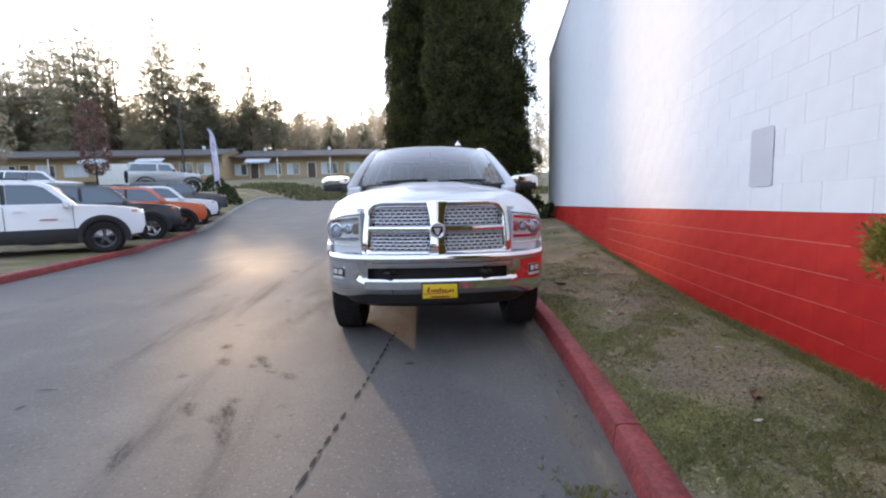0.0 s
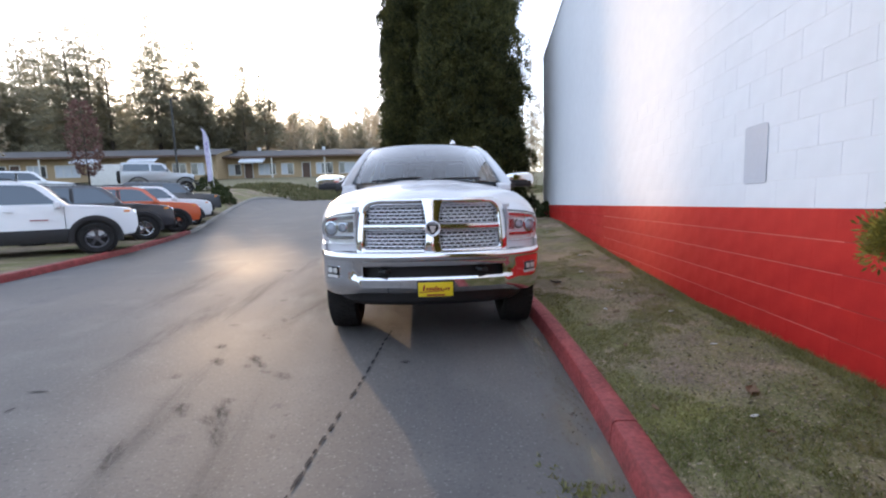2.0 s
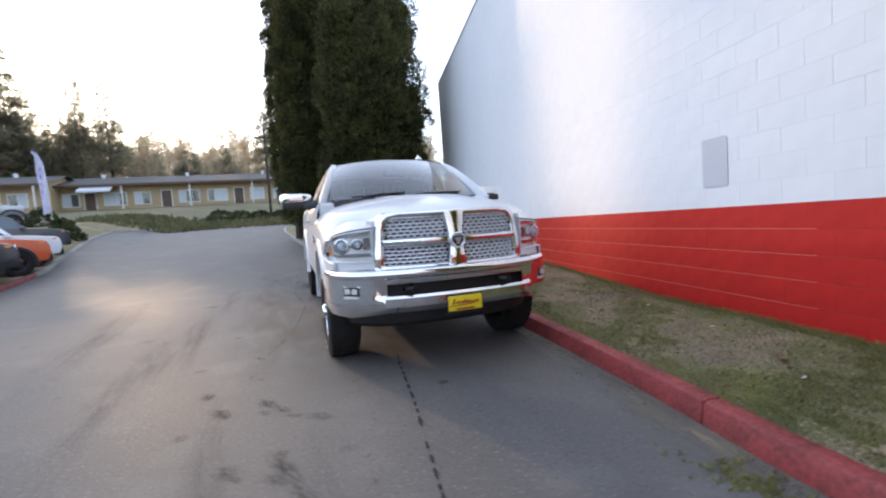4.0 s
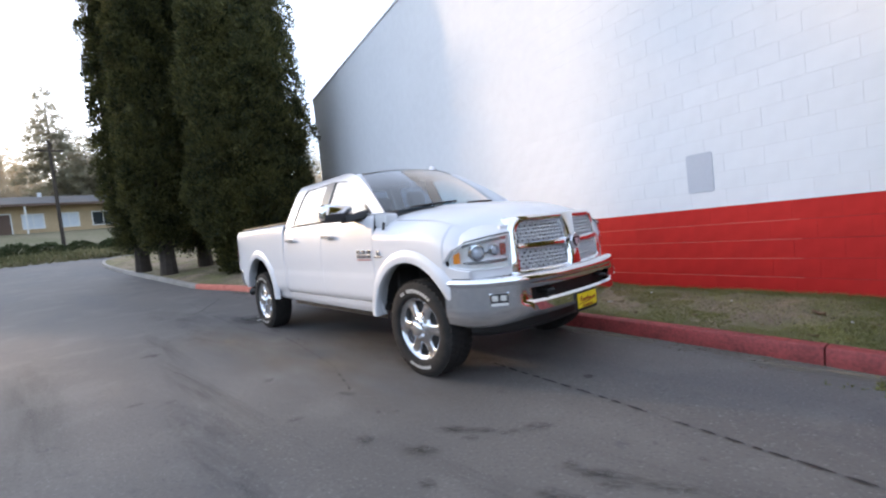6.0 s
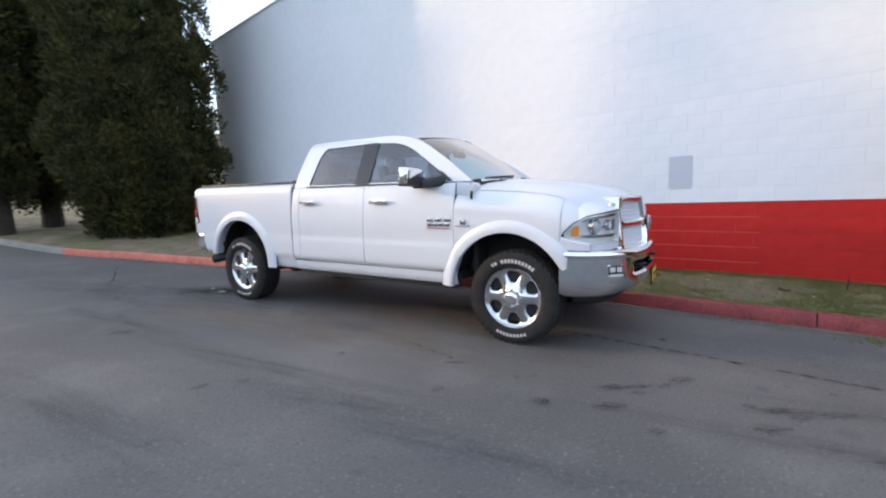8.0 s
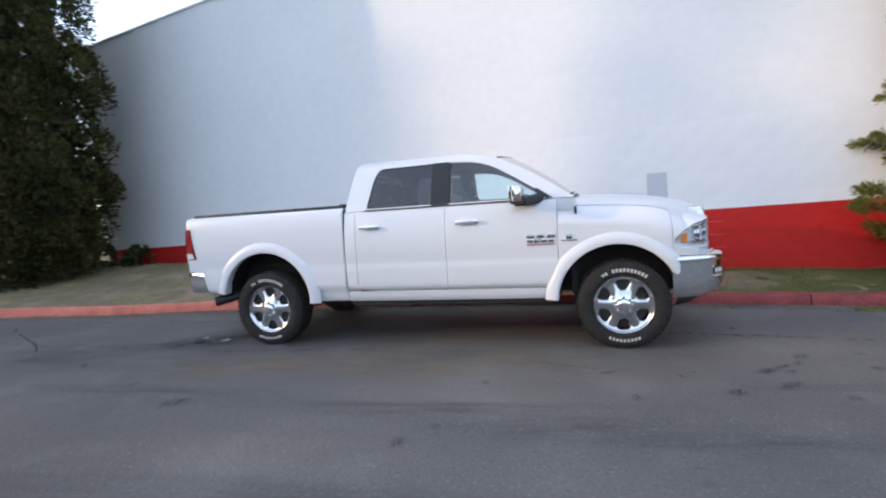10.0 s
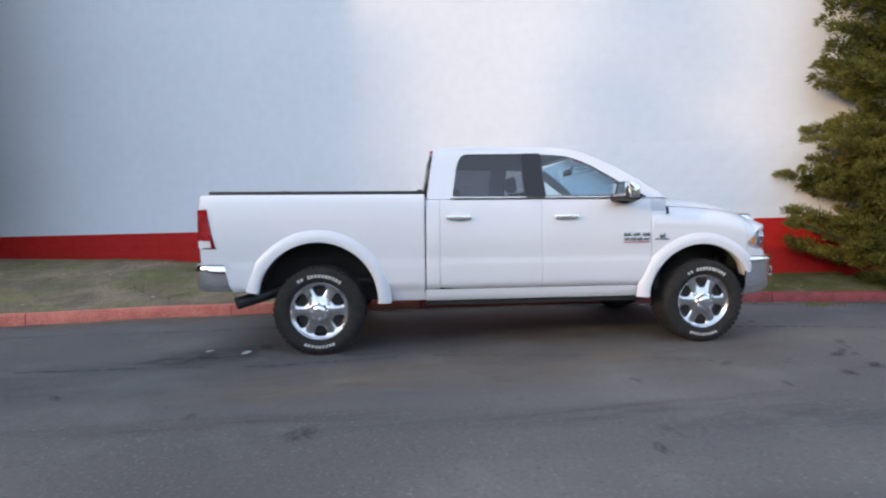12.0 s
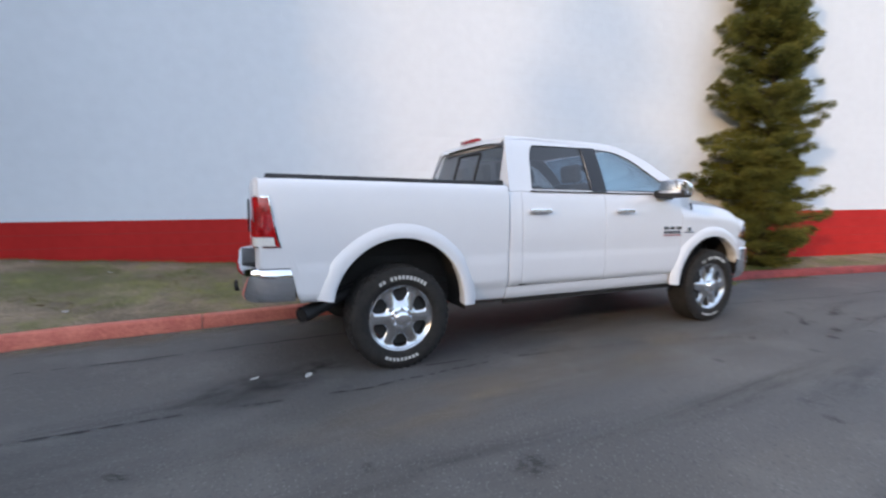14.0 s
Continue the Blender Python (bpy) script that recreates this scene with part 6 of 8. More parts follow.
FIRS = [(-64.9, 70, 17.3, 3.1, 0.1, 0.05), (-67.9, 78, 27.0, 3.0, 0.12, 0.1), (-61.3, 74, 26.0, 4.0, 0.1, 0.08), (-52.8, 68, 25.1, 3.7, 0.08, 0.06), (-52.5, 72, 27.2, 2.6, 0.15, 0.15), (-48.4, 70, 24.4, 1.3, 0.2, 0.45), (-41.0, 70, 26.1, 4.4, 0.22, 0.08), (-38.1, 76, 24.7, 3.2, 0.38, 0.15), (-25.5, 74, 20.1, 2.3, 0.3, 0.42), (-29.2, 74, 21.0, 1.4, 0.45, 0.5), (-37.6, 75, 14.2, 1.9, 0.1, 0.2), (-35.2, 74, 13.4, 1.7, 0.1, 0.2), (-32.7, 75, 13.2, 1.9, 0.1, 0.2), (-30.7, 74, 14.4, 1.4, 0.1, 0.25), (-53.4, 82, 16.9, 3.2, 0.1, 0.1), (-33.4, 86, 18.1, 2.5, 0.2, 0.25), (-38.1, 84, 16.7, 2.6, 0.15, 0.2), (-25.4, 92, 14.3, 2.9, 0.1, 0.1), (-18.0, 90, 13.0, 2.6, 0.1, 0.1), (-11.9, 88, 11.9, 2.7, 0.1, 0.1), (-44.2, 80, 17.8, 2.5, 0.15, 0.2), (-77.3, 84, 25.2, 3.3, 0.1, 0.1), (-2.5, 72, 19.0, 3.0, 0.08, 0.08), (0.9, 74, 13.5, 2.8, 0.06, 0.08)]
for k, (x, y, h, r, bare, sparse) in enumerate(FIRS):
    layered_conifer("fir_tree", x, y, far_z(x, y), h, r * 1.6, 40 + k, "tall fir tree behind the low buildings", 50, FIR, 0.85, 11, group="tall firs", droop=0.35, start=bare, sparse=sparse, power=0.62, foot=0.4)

# far woods: bare brown trees and low conifers, joined
rng = random.Random(5)
verts, faces = [], []
for k in range(330):
    x = rng.uniform(-190, 70)
    y = rng.uniform(74, 130)
    h = rng.uniform(10, 17) * (1.0 if x < -10 else 0.9)
    base = zg(x, y)
    r = h * rng.uniform(0.14, 0.24)
    for c in range(60):
        u = rng.random()
        a = rng.uniform(0, math.tau)
        rr = r * math.sin(math.pi * min(0.98, 0.15 + 0.8 * u)) * rng.uniform(0.4, 1.0)
        p = Vector((x + math.cos(a) * rr, y + math.sin(a) * rr, base + h * (0.12 + 0.86 * u)))
        sprigs(verts, faces, p, Vector((0, 0, 0.8)), 5, 2.0, rng, 0, 0.8, 0.07)
for k in range(260):
    x, y = rng.uniform(-95, -5), rng.uniform(118, 160)
    h = rng.uniform(13, 19) * (1.0 + 0.15 * math.sin(x * 0.35))
    base, r = zg(x, y), rng.uniform(1.4, 2.4)
    for c in range(52):
        u = rng.random() ** 0.8
        a = rng.uniform(0, math.tau)
        rr = r * (1.05 - u) ** 0.7 * rng.uniform(0.3, 1.0)
        sprigs(verts, faces, Vector((x + math.cos(a) * rr, y + math.sin(a) * rr, base + h * u)), Vector((0, 0, 0.6)), 5, 1.7, rng, 0, 0.9, 0.16)
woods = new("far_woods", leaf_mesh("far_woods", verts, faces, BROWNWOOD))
tagged(woods, "bare brown winter woods on the far hillside", "woods", kind="stuff")
verts, faces = [], []
for k in range(120):
    x = rng.uniform(-160, 70)
    y = rng.uniform(100, 165)
    h = rng.uniform(14, 23)
    base = zg(x, y)
    for c in range(40):
        u = rng.random() ** 1.3
        a = rng.uniform(0, math.tau)
        rr = h * 0.17 * (1 - u) * rng.uniform(0.5, 1.0)
        p = Vector((x + math.cos(a) * rr, y + math.sin(a) * rr, base + h * (0.05 + 0.93 * u)))
        sprigs(verts, faces, p, Vector((math.cos(a) * 0.6, math.sin(a) * 0.6, 0.2)), 7, 1.4, rng, 0.3, 0.7, 0.2)
# unseen woods added south and west, to darken what the chrome reflects
for k in range(420):
    if k < 240:
        x, y = rng.uniform(-80, 40), rng.uniform(-75, -52)
    else:
        x, y = rng.uniform(-105, -80), rng.uniform(-60, 66)
    h = rng.uniform(8, 14)
    base = zg(x, y)
    for c in range(26):
        u = rng.random()
        a = rng.uniform(0, math.tau)
        rr = h * 0.2 * math.sin(math.pi * min(0.98, 0.15 + 0.8 * u)) * rng.uniform(0.4, 1.0)
        sprigs(verts, faces, Vector((x + math.cos(a) * rr, y + math.sin(a) * rr, base + h * u * 0.95)), Vector((0, 0, 0.5)), 5, 1.8, rng, 0, 0.9, 0.4)
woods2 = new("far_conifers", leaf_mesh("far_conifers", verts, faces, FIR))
tagged(woods2, "far hillside conifers, with unseen woods added all round to darken reflections", "woods", kind="stuff")


def leafy_small_tree(name, x, y, z, h, r, z0, seed, mat, label, n=900, blade=0.22, slim=0.55):
    rng = random.Random(seed)
    t = thing(name, Matrix.Translation((x, y, z)), label, "tree")
    part("trunk", trunk_mesh(h * 0.9, 0.07, rng, 9, 0, r * 1.1, 0.3), BARK, t)
    verts, faces = [], []
    for k in range(n):
        u = rng.random()
        a = rng.uniform(0, math.tau)
        rr = r * math.sin(math.pi * (0.08 + 0.86 * u)) ** 0.6 * rng.uniform(0.5, 1.05) * (1 + 0.2 * noise.noise(Vector((math.cos(a) * 2, math.sin(a) * 2, u * 5 + seed))))
        p = Vector((math.cos(a) * rr, math.sin(a) * rr, z0 + (h - z0) * u))
        sprigs(verts, faces, p, Vector((math.cos(a) * 0.5, math.sin(a) * 0.5, 0.4)), 4, blade, rng, 0, 0.9, slim)
    ob = new("crown", leaf_mesh("crown", verts, faces, mat))
    ob.parent = t


leafy_small_tree("maroon_tree", -30.5, 38.5, zg(-30.5, 38.5) - 0.05, 8.2, 1.35, 1.5, 71, MAROON, "young tree with dull maroon leaves before the buildings")
leafy_small_tree("bare_tree", 4.5, 14.3, verge_z(4.5, 14.3) - 0.05, 7.0, 0.62, 0.2, 73, BROWNWOOD, "slender bare brown sapling at the wall end", 620, 0.34, 0.10)
leafy_small_tree("bare_tree", -41.5, 40, zg(-41.5, 40) - 0.05, 8.5, 2.4, 2.6, 72, BROWNWOOD, "bare brown young tree before the buildings", 420, 0.3)


def bush(x, y, r, h, seed, label="clipped low green bush on the verge"):
    rng = random.Random(seed)
    verts, faces = [], []
    for k in range(int(420 * r)):
        a, u = rng.uniform(0, math.tau), rng.random()
        rr = r * math.sqrt(max(0, 1 - u * u)) * rng.uniform(0.75, 1.05)
        sprigs(verts, faces, Vector((math.cos(a) * rr, math.sin(a) * rr, h * u * rng.uniform(0.85, 1.05))), Vector((math.cos(a) * 0.6, math.sin(a) * 0.6, 0.5)), 5, 0.16, rng, 0, 0.9, 0.55)
    ob = new("bush", leaf_mesh("bush", verts, faces, HEDGE))
    ob.location = (x, y, zg(x, y) - 0.05)
    tagged(ob, label, "bush", "low bushes")


for k, (x, y, r, h) in enumerate(((-12.1, 23.3, 0.75, 0.8), (-13.1, 25.6, 0.55, 0.8), (-15.2, 28.5, 0.8, 1.2), (-5.6, 41.5, 1.3, 1.1), (-3.9, 42.0, 1.2, 1.0), (-7.4, 42.3, 1.3, 1.2), (-1.9, 42.2, 1.2, 0.9), (0.2, 42.6, 1.1, 0.9), (5.2, 12.2, 0.7, 1.0), (4.4, 13.4, 0.7, 1.2))):
    bush(x, y, r, h, 90 + k)

# rough grass and low scrub on the bank before the buildings
rng = random.Random(8)
verts, faces = [], []
for k in range(7500):
    y = 31.6 + 14 * rng.random()
    x = rng.uniform(-17, 14)
    h = rng.uniform(0.12, 0.38) * (1.5 if noise.noise(Vector((x * 0.4, y * 0.4, 1))) > 0.15 else 1)
    sprigs(verts, faces, Vector((x, y, zg(x, y) - 0.03)), Vector((0, 0, 1)), 5, h, rng, 0, 0.8, 0.3)
scrub = new("bank_scrub", leaf_mesh("bank_scrub", verts, faces, leafy("bank_grass", (0.085, 0.09, 0.035), (0.22, 0.19, 0.10), 0.3, 0.3)))
tagged(scrub, "rough dull grass and scrub on the bank", "grass", kind="stuff")

# ---- parked cars on the other side of the road ----
SUV_WHITE = material("suv_white_paint", (0.78, 0.79, 0.80), 0.3, coat=1.0, var=0.02)
SUV_BLACK = material("suv_black_paint", (0.022, 0.022, 0.028), 0.3, coat=1.0)
SUV_ORANGE = material("suv_orange_paint", (0.62, 0.10, 0.022), 0.3, coat=1.0)
SUV_SILVER = material("suv_silver_paint", (0.44, 0.45, 0.47), 0.32, metal=0.4, coat=1.0)
SUV_GREY = material("suv_dark_grey_paint", (0.05, 0.055, 0.06), 0.3, coat=1.0)


def extrude_side(bm, outline, w, inset=0.035, mat=0, tuck=None):
    """A solid from a side outline in (y, z), rounded at its two sides; tuck(z) narrows it with height."""
    c = Vector((sum(p[0] for p in outline) / len(outline), sum(p[1] for p in outline) / len(outline)))
    rows = []
    for x, f in ((-w, 1 - inset * 1.5), (-w + 0.012, 1 - inset * 0.4), (-w + 0.05, 1.0), (w - 0.05, 1.0), (w - 0.012, 1 - inset * 0.4), (w, 1 - inset * 1.5)):
        row = []
        for p in outline:
            q = c + (Vector(p) - c) * f
            k = tuck(q.y) if tuck else 1.0
            row.append(Vector((x * k, q.x, q.y)))
        rows.append(row)
    vs = grid(bm, rows, closed=True, mat=mat)
    for r in (vs[0][::-1], vs[-1]):
        bm.faces.new(r).material_index = mat


def suv_wheel(parent, x, y, r, s, rim_mat, tyre_w=0.21):
    h = tyre_w / 2
    bm = bmesh.new()
    lathe(bm, [(r * 0.62, -s * h * 0.7), (r * 0.75, -s * h), (r * 0.95, -s * h), (r, -s * h * 0.7), (r, s * h * 0.7), (r * 0.95, s * h), (r * 0.75, s * h), (r * 0.64, s * h * 0.8)], 30, "x", (x, y, r))
    tyre = part("tyre", bm, RUBBER, parent)
    bm = bmesh.new()
    lathe(bm, [(r * 0.66, s * h * 0.8), (r * 0.64, s * h * 0.95), (r * 0.58, s * h * 0.75), (r * 0.55, -s * h * 0.3)], 30, "x", (x, y, r))
    lathe(bm, [(0.0, s * h * 0.75), (r * 0.16, s * h * 0.72), (r * 0.2, s * h * 0.4)], 16, "x", (x, y, r))
    for k in range(5):
        for d in (-0.13, 0.13):
            a = math.tau * k / 5 + d + 0.3
            p0 = Vector((x + s * h * 0.62, y + r * 0.15 * math.cos(a), r + r * 0.15 * math.sin(a)))
            p1 = Vector((x + s * h * 0.74, y + r * 0.62 * math.cos(a), r + r * 0.62 * math.sin(a)))
            tube(bm, [p0, p1], [r * 0.05, r * 0.045], 5)
    part("rim", bm, rim_mat, tyre, "spoked wheel rim")
    bm = bmesh.new()
    lathe(bm, [(0.0, 0.0), (r * 0.56, 0.0)], 20, "x", (x, y, r))
    part("wheel_back", bm, UNDERBODY, tyre)


def compact_suv(m, paint, label, rim_mat=CHROME_DULL, roof=None, group="row of parked suvs"):
    """Boxy small SUV that faces its own -y, front axle at the origin."""
    t = thing("compact_suv", m, label, "suv", group)
    bm = bmesh.new()
    low = rounded([(-0.78, 0.42), (-0.82, 0.62), (-0.81, 0.88), (-0.70, 1.02), (-0.1, 1.10), (0.48, 1.13), (3.25, 1.13), (3.36, 1.05), (3.38, 0.50), (3.30, 0.40), (0.4, 0.36), (-0.4, 0.36)], [0.05, 0.06, 0.16, 0.22, 0.3, 0.1, 0.1, 0.06, 0.06, 0.06, 0.05, 0.05], 4)
    extrude_side(bm, low, 0.895, 0.02, tuck=lambda z: 1.0 - 0.05 * max(0, z - 0.85) / 0.3)
    part("body", bm, paint, t, smooth=40)
    bm = bmesh.new()
    top = rounded([(0.42, 1.10), (0.88, 1.585), (1.10, 1.65), (2.9, 1.665), (3.12, 1.62), (3.30, 1.10)], [0.02, 0.12, 0.2, 0.2, 0.1, 0.02], 5)
    extrude_side(bm, top, 0.835, 0.02, tuck=lambda z: 1.0 - 0.13 * max(0, z - 1.1) / 0.55)
    part("cabin", bm, roof or paint, t, smooth=40)
    side = lambda s, z: s * (0.842 - 0.835 * 0.13 * max(0, z - 1.1) / 0.55)
    for s in (-1, 1):
        for nm, loop in (("front_window", [(0.62, 1.15), (0.98, 1.51), (1.14, 1.565), (1.60, 1.575), (1.60, 1.15)]), ("rear_door_window", [(1.70, 1.15), (1.70, 1.57), (2.42, 1.575), (2.52, 1.15)]), ("quarter_window", [(2.62, 1.20), (2.56, 1.56), (2.86, 1.55), (2.98, 1.20)])):
            bm = fill2d([rounded(loop, 0.03, 3)], lambda y, z: Vector((side(s, z), y, z)), (), (1.25, 1.4))
            part(nm, bm, SUV_GLASS, t)
        for ya, yb in ((1.612, 1.688), (2.50, 2.60)):
            bm = bmesh.new()
            grid(bm, [[Vector((side(s, z) + s * 0.001, y + (0.06 * (1.56 - z) / 0.4 if ya > 2 else 0), z)) for y in (ya, yb)] for z in (1.15, 1.36, 1.565)])
            part("pillar_trim", bm, BLACK_PLASTIC, t, "black pillar trim")
        for c in (0.0, 2.57):
            bm = bmesh.new()
            rows = []
            for k in range(25):
                a = radians(-12 + 204 * k / 24)
                rows.append([Vector((s * x, c + r * math.cos(a), 0.36 + r * math.sin(a))) for r, x in ((0.40, 0.80), (0.395, 0.945), (0.42, 0.955), (0.50, 0.945), (0.515, 0.89))])
            grid(bm, rows)
            part("arch_cladding", bm, BLACK_PLASTIC, t, "black plastic arch cladding")
            # no opening is cut: a flat dark disc paints the shade of the wheel well
            bm = bmesh.new()
            lathe(bm, [(0.0, s * 0.885), (0.41, s * 0.899)], 24, "x", (0, c, 0.36))
            part("wheel_well", bm, UNDERBODY, t)
            suv_wheel(t, s * 0.86, c, 0.345, s, rim_mat)
        bm = bmesh.new()
        box(bm, (s * 0.893, 1.28, 0.44), (0.05, 1.78, 0.30), bevel=0.02)
        part("sill_cladding", bm, BLACK_PLASTIC, t)
        bm = bmesh.new()
        box(bm, (s * 0.985, 0.62, 1.13), (0.20, 0.11, 0.15), bevel=0.035, seg=3)
        box(bm, (s * 0.88, 0.66, 1.10), (0.1, 0.06, 0.05), bevel=0.015)
        part("side_mirror", bm, paint, t)
        for y in (1.42, 2.32):
            bm = bmesh.new()
            box(bm, (s * 0.897, y, 1.0), (0.025, 0.17, 0.03), bevel=0.01)
            part("door_handle", bm, paint, t)
        for y in (0.52, 1.66, 2.50):
            bm = bmesh.new()
            box(bm, (s * 0.8955, y, 0.80), (0.006, 0.010, 0.58))
            part("door_gap", bm, BLACK_PLASTIC, t)
        bm = bmesh.new()
        box(bm, (s * 0.9, 0.95, 0.80), (0.008, 0.30, 0.022))
        part("door_badge", bm, BADGE_RED, t)
        bm = bmesh.new()
        tube(bm, [(s * 0.66, 1.25, 1.66), (s * 0.66, 1.35, 1.70), (s * 0.66, 2.85, 1.71), (s * 0.66, 2.95, 1.66)], 0.016, 6)
        part("roof_rail", bm, BLACK_PLASTIC, t)
        bm = bmesh.new()
        lathe(bm, [(0.0, -0.02), (0.085, -0.018), (0.105, -0.004), (0.11, 0.02)], 20, "y", (s * 0.60, -0.795, 0.87))
        part("headlight", bm, CHROME, t, "round headlight")
        bm = bmesh.new()
        box(bm, (s * 0.872, -0.62, 0.95), (0.03, 0.12, 0.055), bevel=0.012)
        part("amber_marker", bm, AMBER_LENS, t)
    bm = fill2d([rounded([(-0.68, 0), (-0.62, 1), (0.62, 1), (0.68, 0)], 0.04, 3)], lambda x, v: Vector((x, 0.452 + 0.43 * v, 1.155 + 0.42 * v)))
    part("windscreen", bm, SUV_GLASS, t)
    bm = bmesh.new()
    for k in range(7):
        box(bm, (-0.33 + 0.11 * k, -0.815, 0.87), (0.06, 0.03, 0.17), bevel=0.012)
    part("grille_slots", bm, BLACK_PLASTIC, t)
    bm = bmesh.new()
    box(bm, (0, -0.70, 0.49), (1.78, 0.30, 0.25), bevel=0.09, seg=4)
    part("front_bumper", bm, BLACK_PLASTIC, t, "black plastic lower bumper")
    bm = bmesh.new()
    box(bm, (0, -0.86, 0.45), (1.0, 0.06, 0.05), bevel=0.015)
    part("bumper_trim", bm, CHROME_DULL, t)
    bm = bmesh.new()
    box(bm, (0, 1.3, 0.42), (1.5, 3.6, 0.2))
    part("underbody", bm, UNDERBODY, t)
    return t


def facing(x, y, rz, z=None, lift=0.0):
    return Matrix.Translation((x, y, (zg(x, y) if z is None else z) + lift)) @ Matrix.Rotation(radians(rz), 4, "Z")


# raised strip with its red kerb
LK = [(-30, -5.0), (-8, -6.2), (0, -6.72), (2.8, -6.9), (6.5, -7.35), (10, -8.15), (12, -8.6), (14.1, -9.1), (16.5, -9.8), (18.5, -10.3), (20.5, -10.7), (23, -11.2), (26, -11.6), (28.5, -11.8), (30, -11.5), (33, -10.0), (35, -6.5)]
lkx = lambda y: ease(LK, y)
kerb_run(lambda t: (lkx(t), t), [-30, -20, -12, -6, -2, 1.5, 4.5, 7.5, 10.5, 12.6], "kerb_left", "", KERB_RED, "red-painted kerb before the parked cars", height=0.13, side=-1)
kerb_run(lambda t: (lkx(t), t), [12.6, 16, 19.5, 22.5, 25, 27, 29, 31, 33], "kerb_left_end", "", KERB_GREY, "bare concrete kerb round the planted corner", height=0.13, side=-1)
bm = bmesh.new()
rows = []
for y in steps([(-30, -4, 4), (-4, 33, 0.5)]):
    x1 = lkx(y) - 0.148
    rows.append([Vector((x1 - d, y, zg(x1 - d, y) + 0.105 + 0.02 * noise.noise(Vector((d * 2, y * 2, 0))))) for d in (0, 0.3, 0.8, 1.4, 2.0, 2.6, 3.2, 3.8, 4.4, 5.0, 5.6, 6.2, 7, 8, 9.5, 11, 13, 15)])
grid(bm, rows)
tagged(part("parking_strip", bm, SOIL, label="thin worn grass strip under the parked cars", smooth=60), category="grass", kind="structure")

ROW = [(-7.6, 6.1, SUV_WHITE, "white boxy suv with black cladding and dark wheels", RIM_GREY, None), (-8.55, 9.5, SUV_BLACK, "black boxy suv parked on the verge", CHROME_DULL, None), (-9.02, 12.2, SUV_ORANGE, "orange boxy suv parked between a black and a white one", BLACK_GLOSS, None), (-9.85, 15.0, SUV_WHITE, "white boxy suv with grey wheels parked in the row", CHROME_DULL, None), (-10.72, 17.9, SUV_GREY, "dark grey boxy suv at the end of the row", CHROME_DULL, None)]
for x, y, paint, label, rim_mat, roof in ROW:
    compact_suv(facing(x - 0.436, y + 0.671, 123, zg(x, y) + 0.118), paint, label, rim_mat, roof)
compact_suv(facing(-20.5, 22.0, 123, zg(-21.2, 21.5) + 0.0), SUV_WHITE, "white suv on the terrace behind the parked row", group="cars on the terrace")


def offroader(m):
    t = thing("offroad_car", m, "silver boxy hard-top off-road car on the terrace", "suv", "cars on the terrace")
    bm = bmesh.new()
    extrude_side(bm, rounded([(-0.45, 0.72), (-0.45, 1.22), (0.65, 1.30), (0.80, 1.34), (3.35, 1.34), (3.38, 0.66), (0.4, 0.60)], 0.05, 3), 0.78, 0.02)
    part("body", bm, SUV_SILVER, t, smooth=40)
    bm = bmesh.new()
    extrude_side(bm, rounded([(0.78, 1.33), (1.12, 1.82), (1.25, 1.88), (3.30, 1.88), (3.36, 1.33)], [0.02, 0.06, 0.06, 0.05, 0.02], 4), 0.74, 0.02, tuck=lambda z: 1 - 0.08 * max(0, z - 1.33) / 0.5)
    part("hard_top", bm, SUV_SILVER, t, smooth=40)
    for s in (-1, 1):
        sd = lambda z: s * (0.748 - 0.74 * 0.08 * max(0, z - 1.33) / 0.5)
        for loop in ([(0.98, 1.38), (1.22, 1.76), (1.78, 1.78), (1.78, 1.38)], [(1.88, 1.38), (1.88, 1.78), (3.15, 1.78), (3.22, 1.38)]):
            part("side_window", fill2d([rounded(loop, 0.03, 3)], lambda y, z: Vector((sd(z), y, z))), SUV_GLASS, t)
        for c in (0.0, 2.46):
            bm = bmesh.new()
            rows = []
            for k in range(13):
                a = radians(15 + 150 * k / 12)
                rows.append([Vector((s * x, c + 0.56 * math.cos(a), 0.50 + 0.54 * math.sin(a))) for x in (0.70, 0.93, 0.94)] + [Vector((s * 0.94, c + 0.50 * math.cos(a), 0.46 + 0.50 * math.sin(a)))])
            grid(bm, rows)
            part("fender_flare", bm, BLACK_PLASTIC, t)
            suv_wheel(t, s * 0.80, c, 0.40, s, CHROME_DULL, 0.25)
        bm = bmesh.new()
        box(bm, (s * 0.90, 0.95, 1.42), (0.16, 0.10, 0.18), bevel=0.03)
        part("side_mirror", bm, BLACK_PLASTIC, t)
        bm = bmesh.new()
        lathe(bm, [(0.0, -0.02), (0.09, -0.015), (0.10, 0.02)], 16, "y", (s * 0.42, -0.46, 1.02))
        part("headlight", bm, CHROME, t)
    bm = bmesh.new()
    box(bm, (0, -0.62, 0.62), (1.5, 0.2, 0.16), bevel=0.04)
    part("front_bumper", bm, BLACK_PLASTIC, t)
    bm = bmesh.new()
    lathe(bm, [(0.0, 0.24), (0.22, 0.24), (0.37, 0.22), (0.39, 0.14), (0.37, 0.03), (0.0, 0.02)], 28, "y", (0, 3.38, 1.05))
    part("spare_wheel", bm, RUBBER, t, "spare wheel on the tail")
    bm = bmesh.new()
    box(bm, (0, 1.4, 0.55), (1.2, 3.4, 0.2))
    part("underbody", bm, UNDERBODY, t)


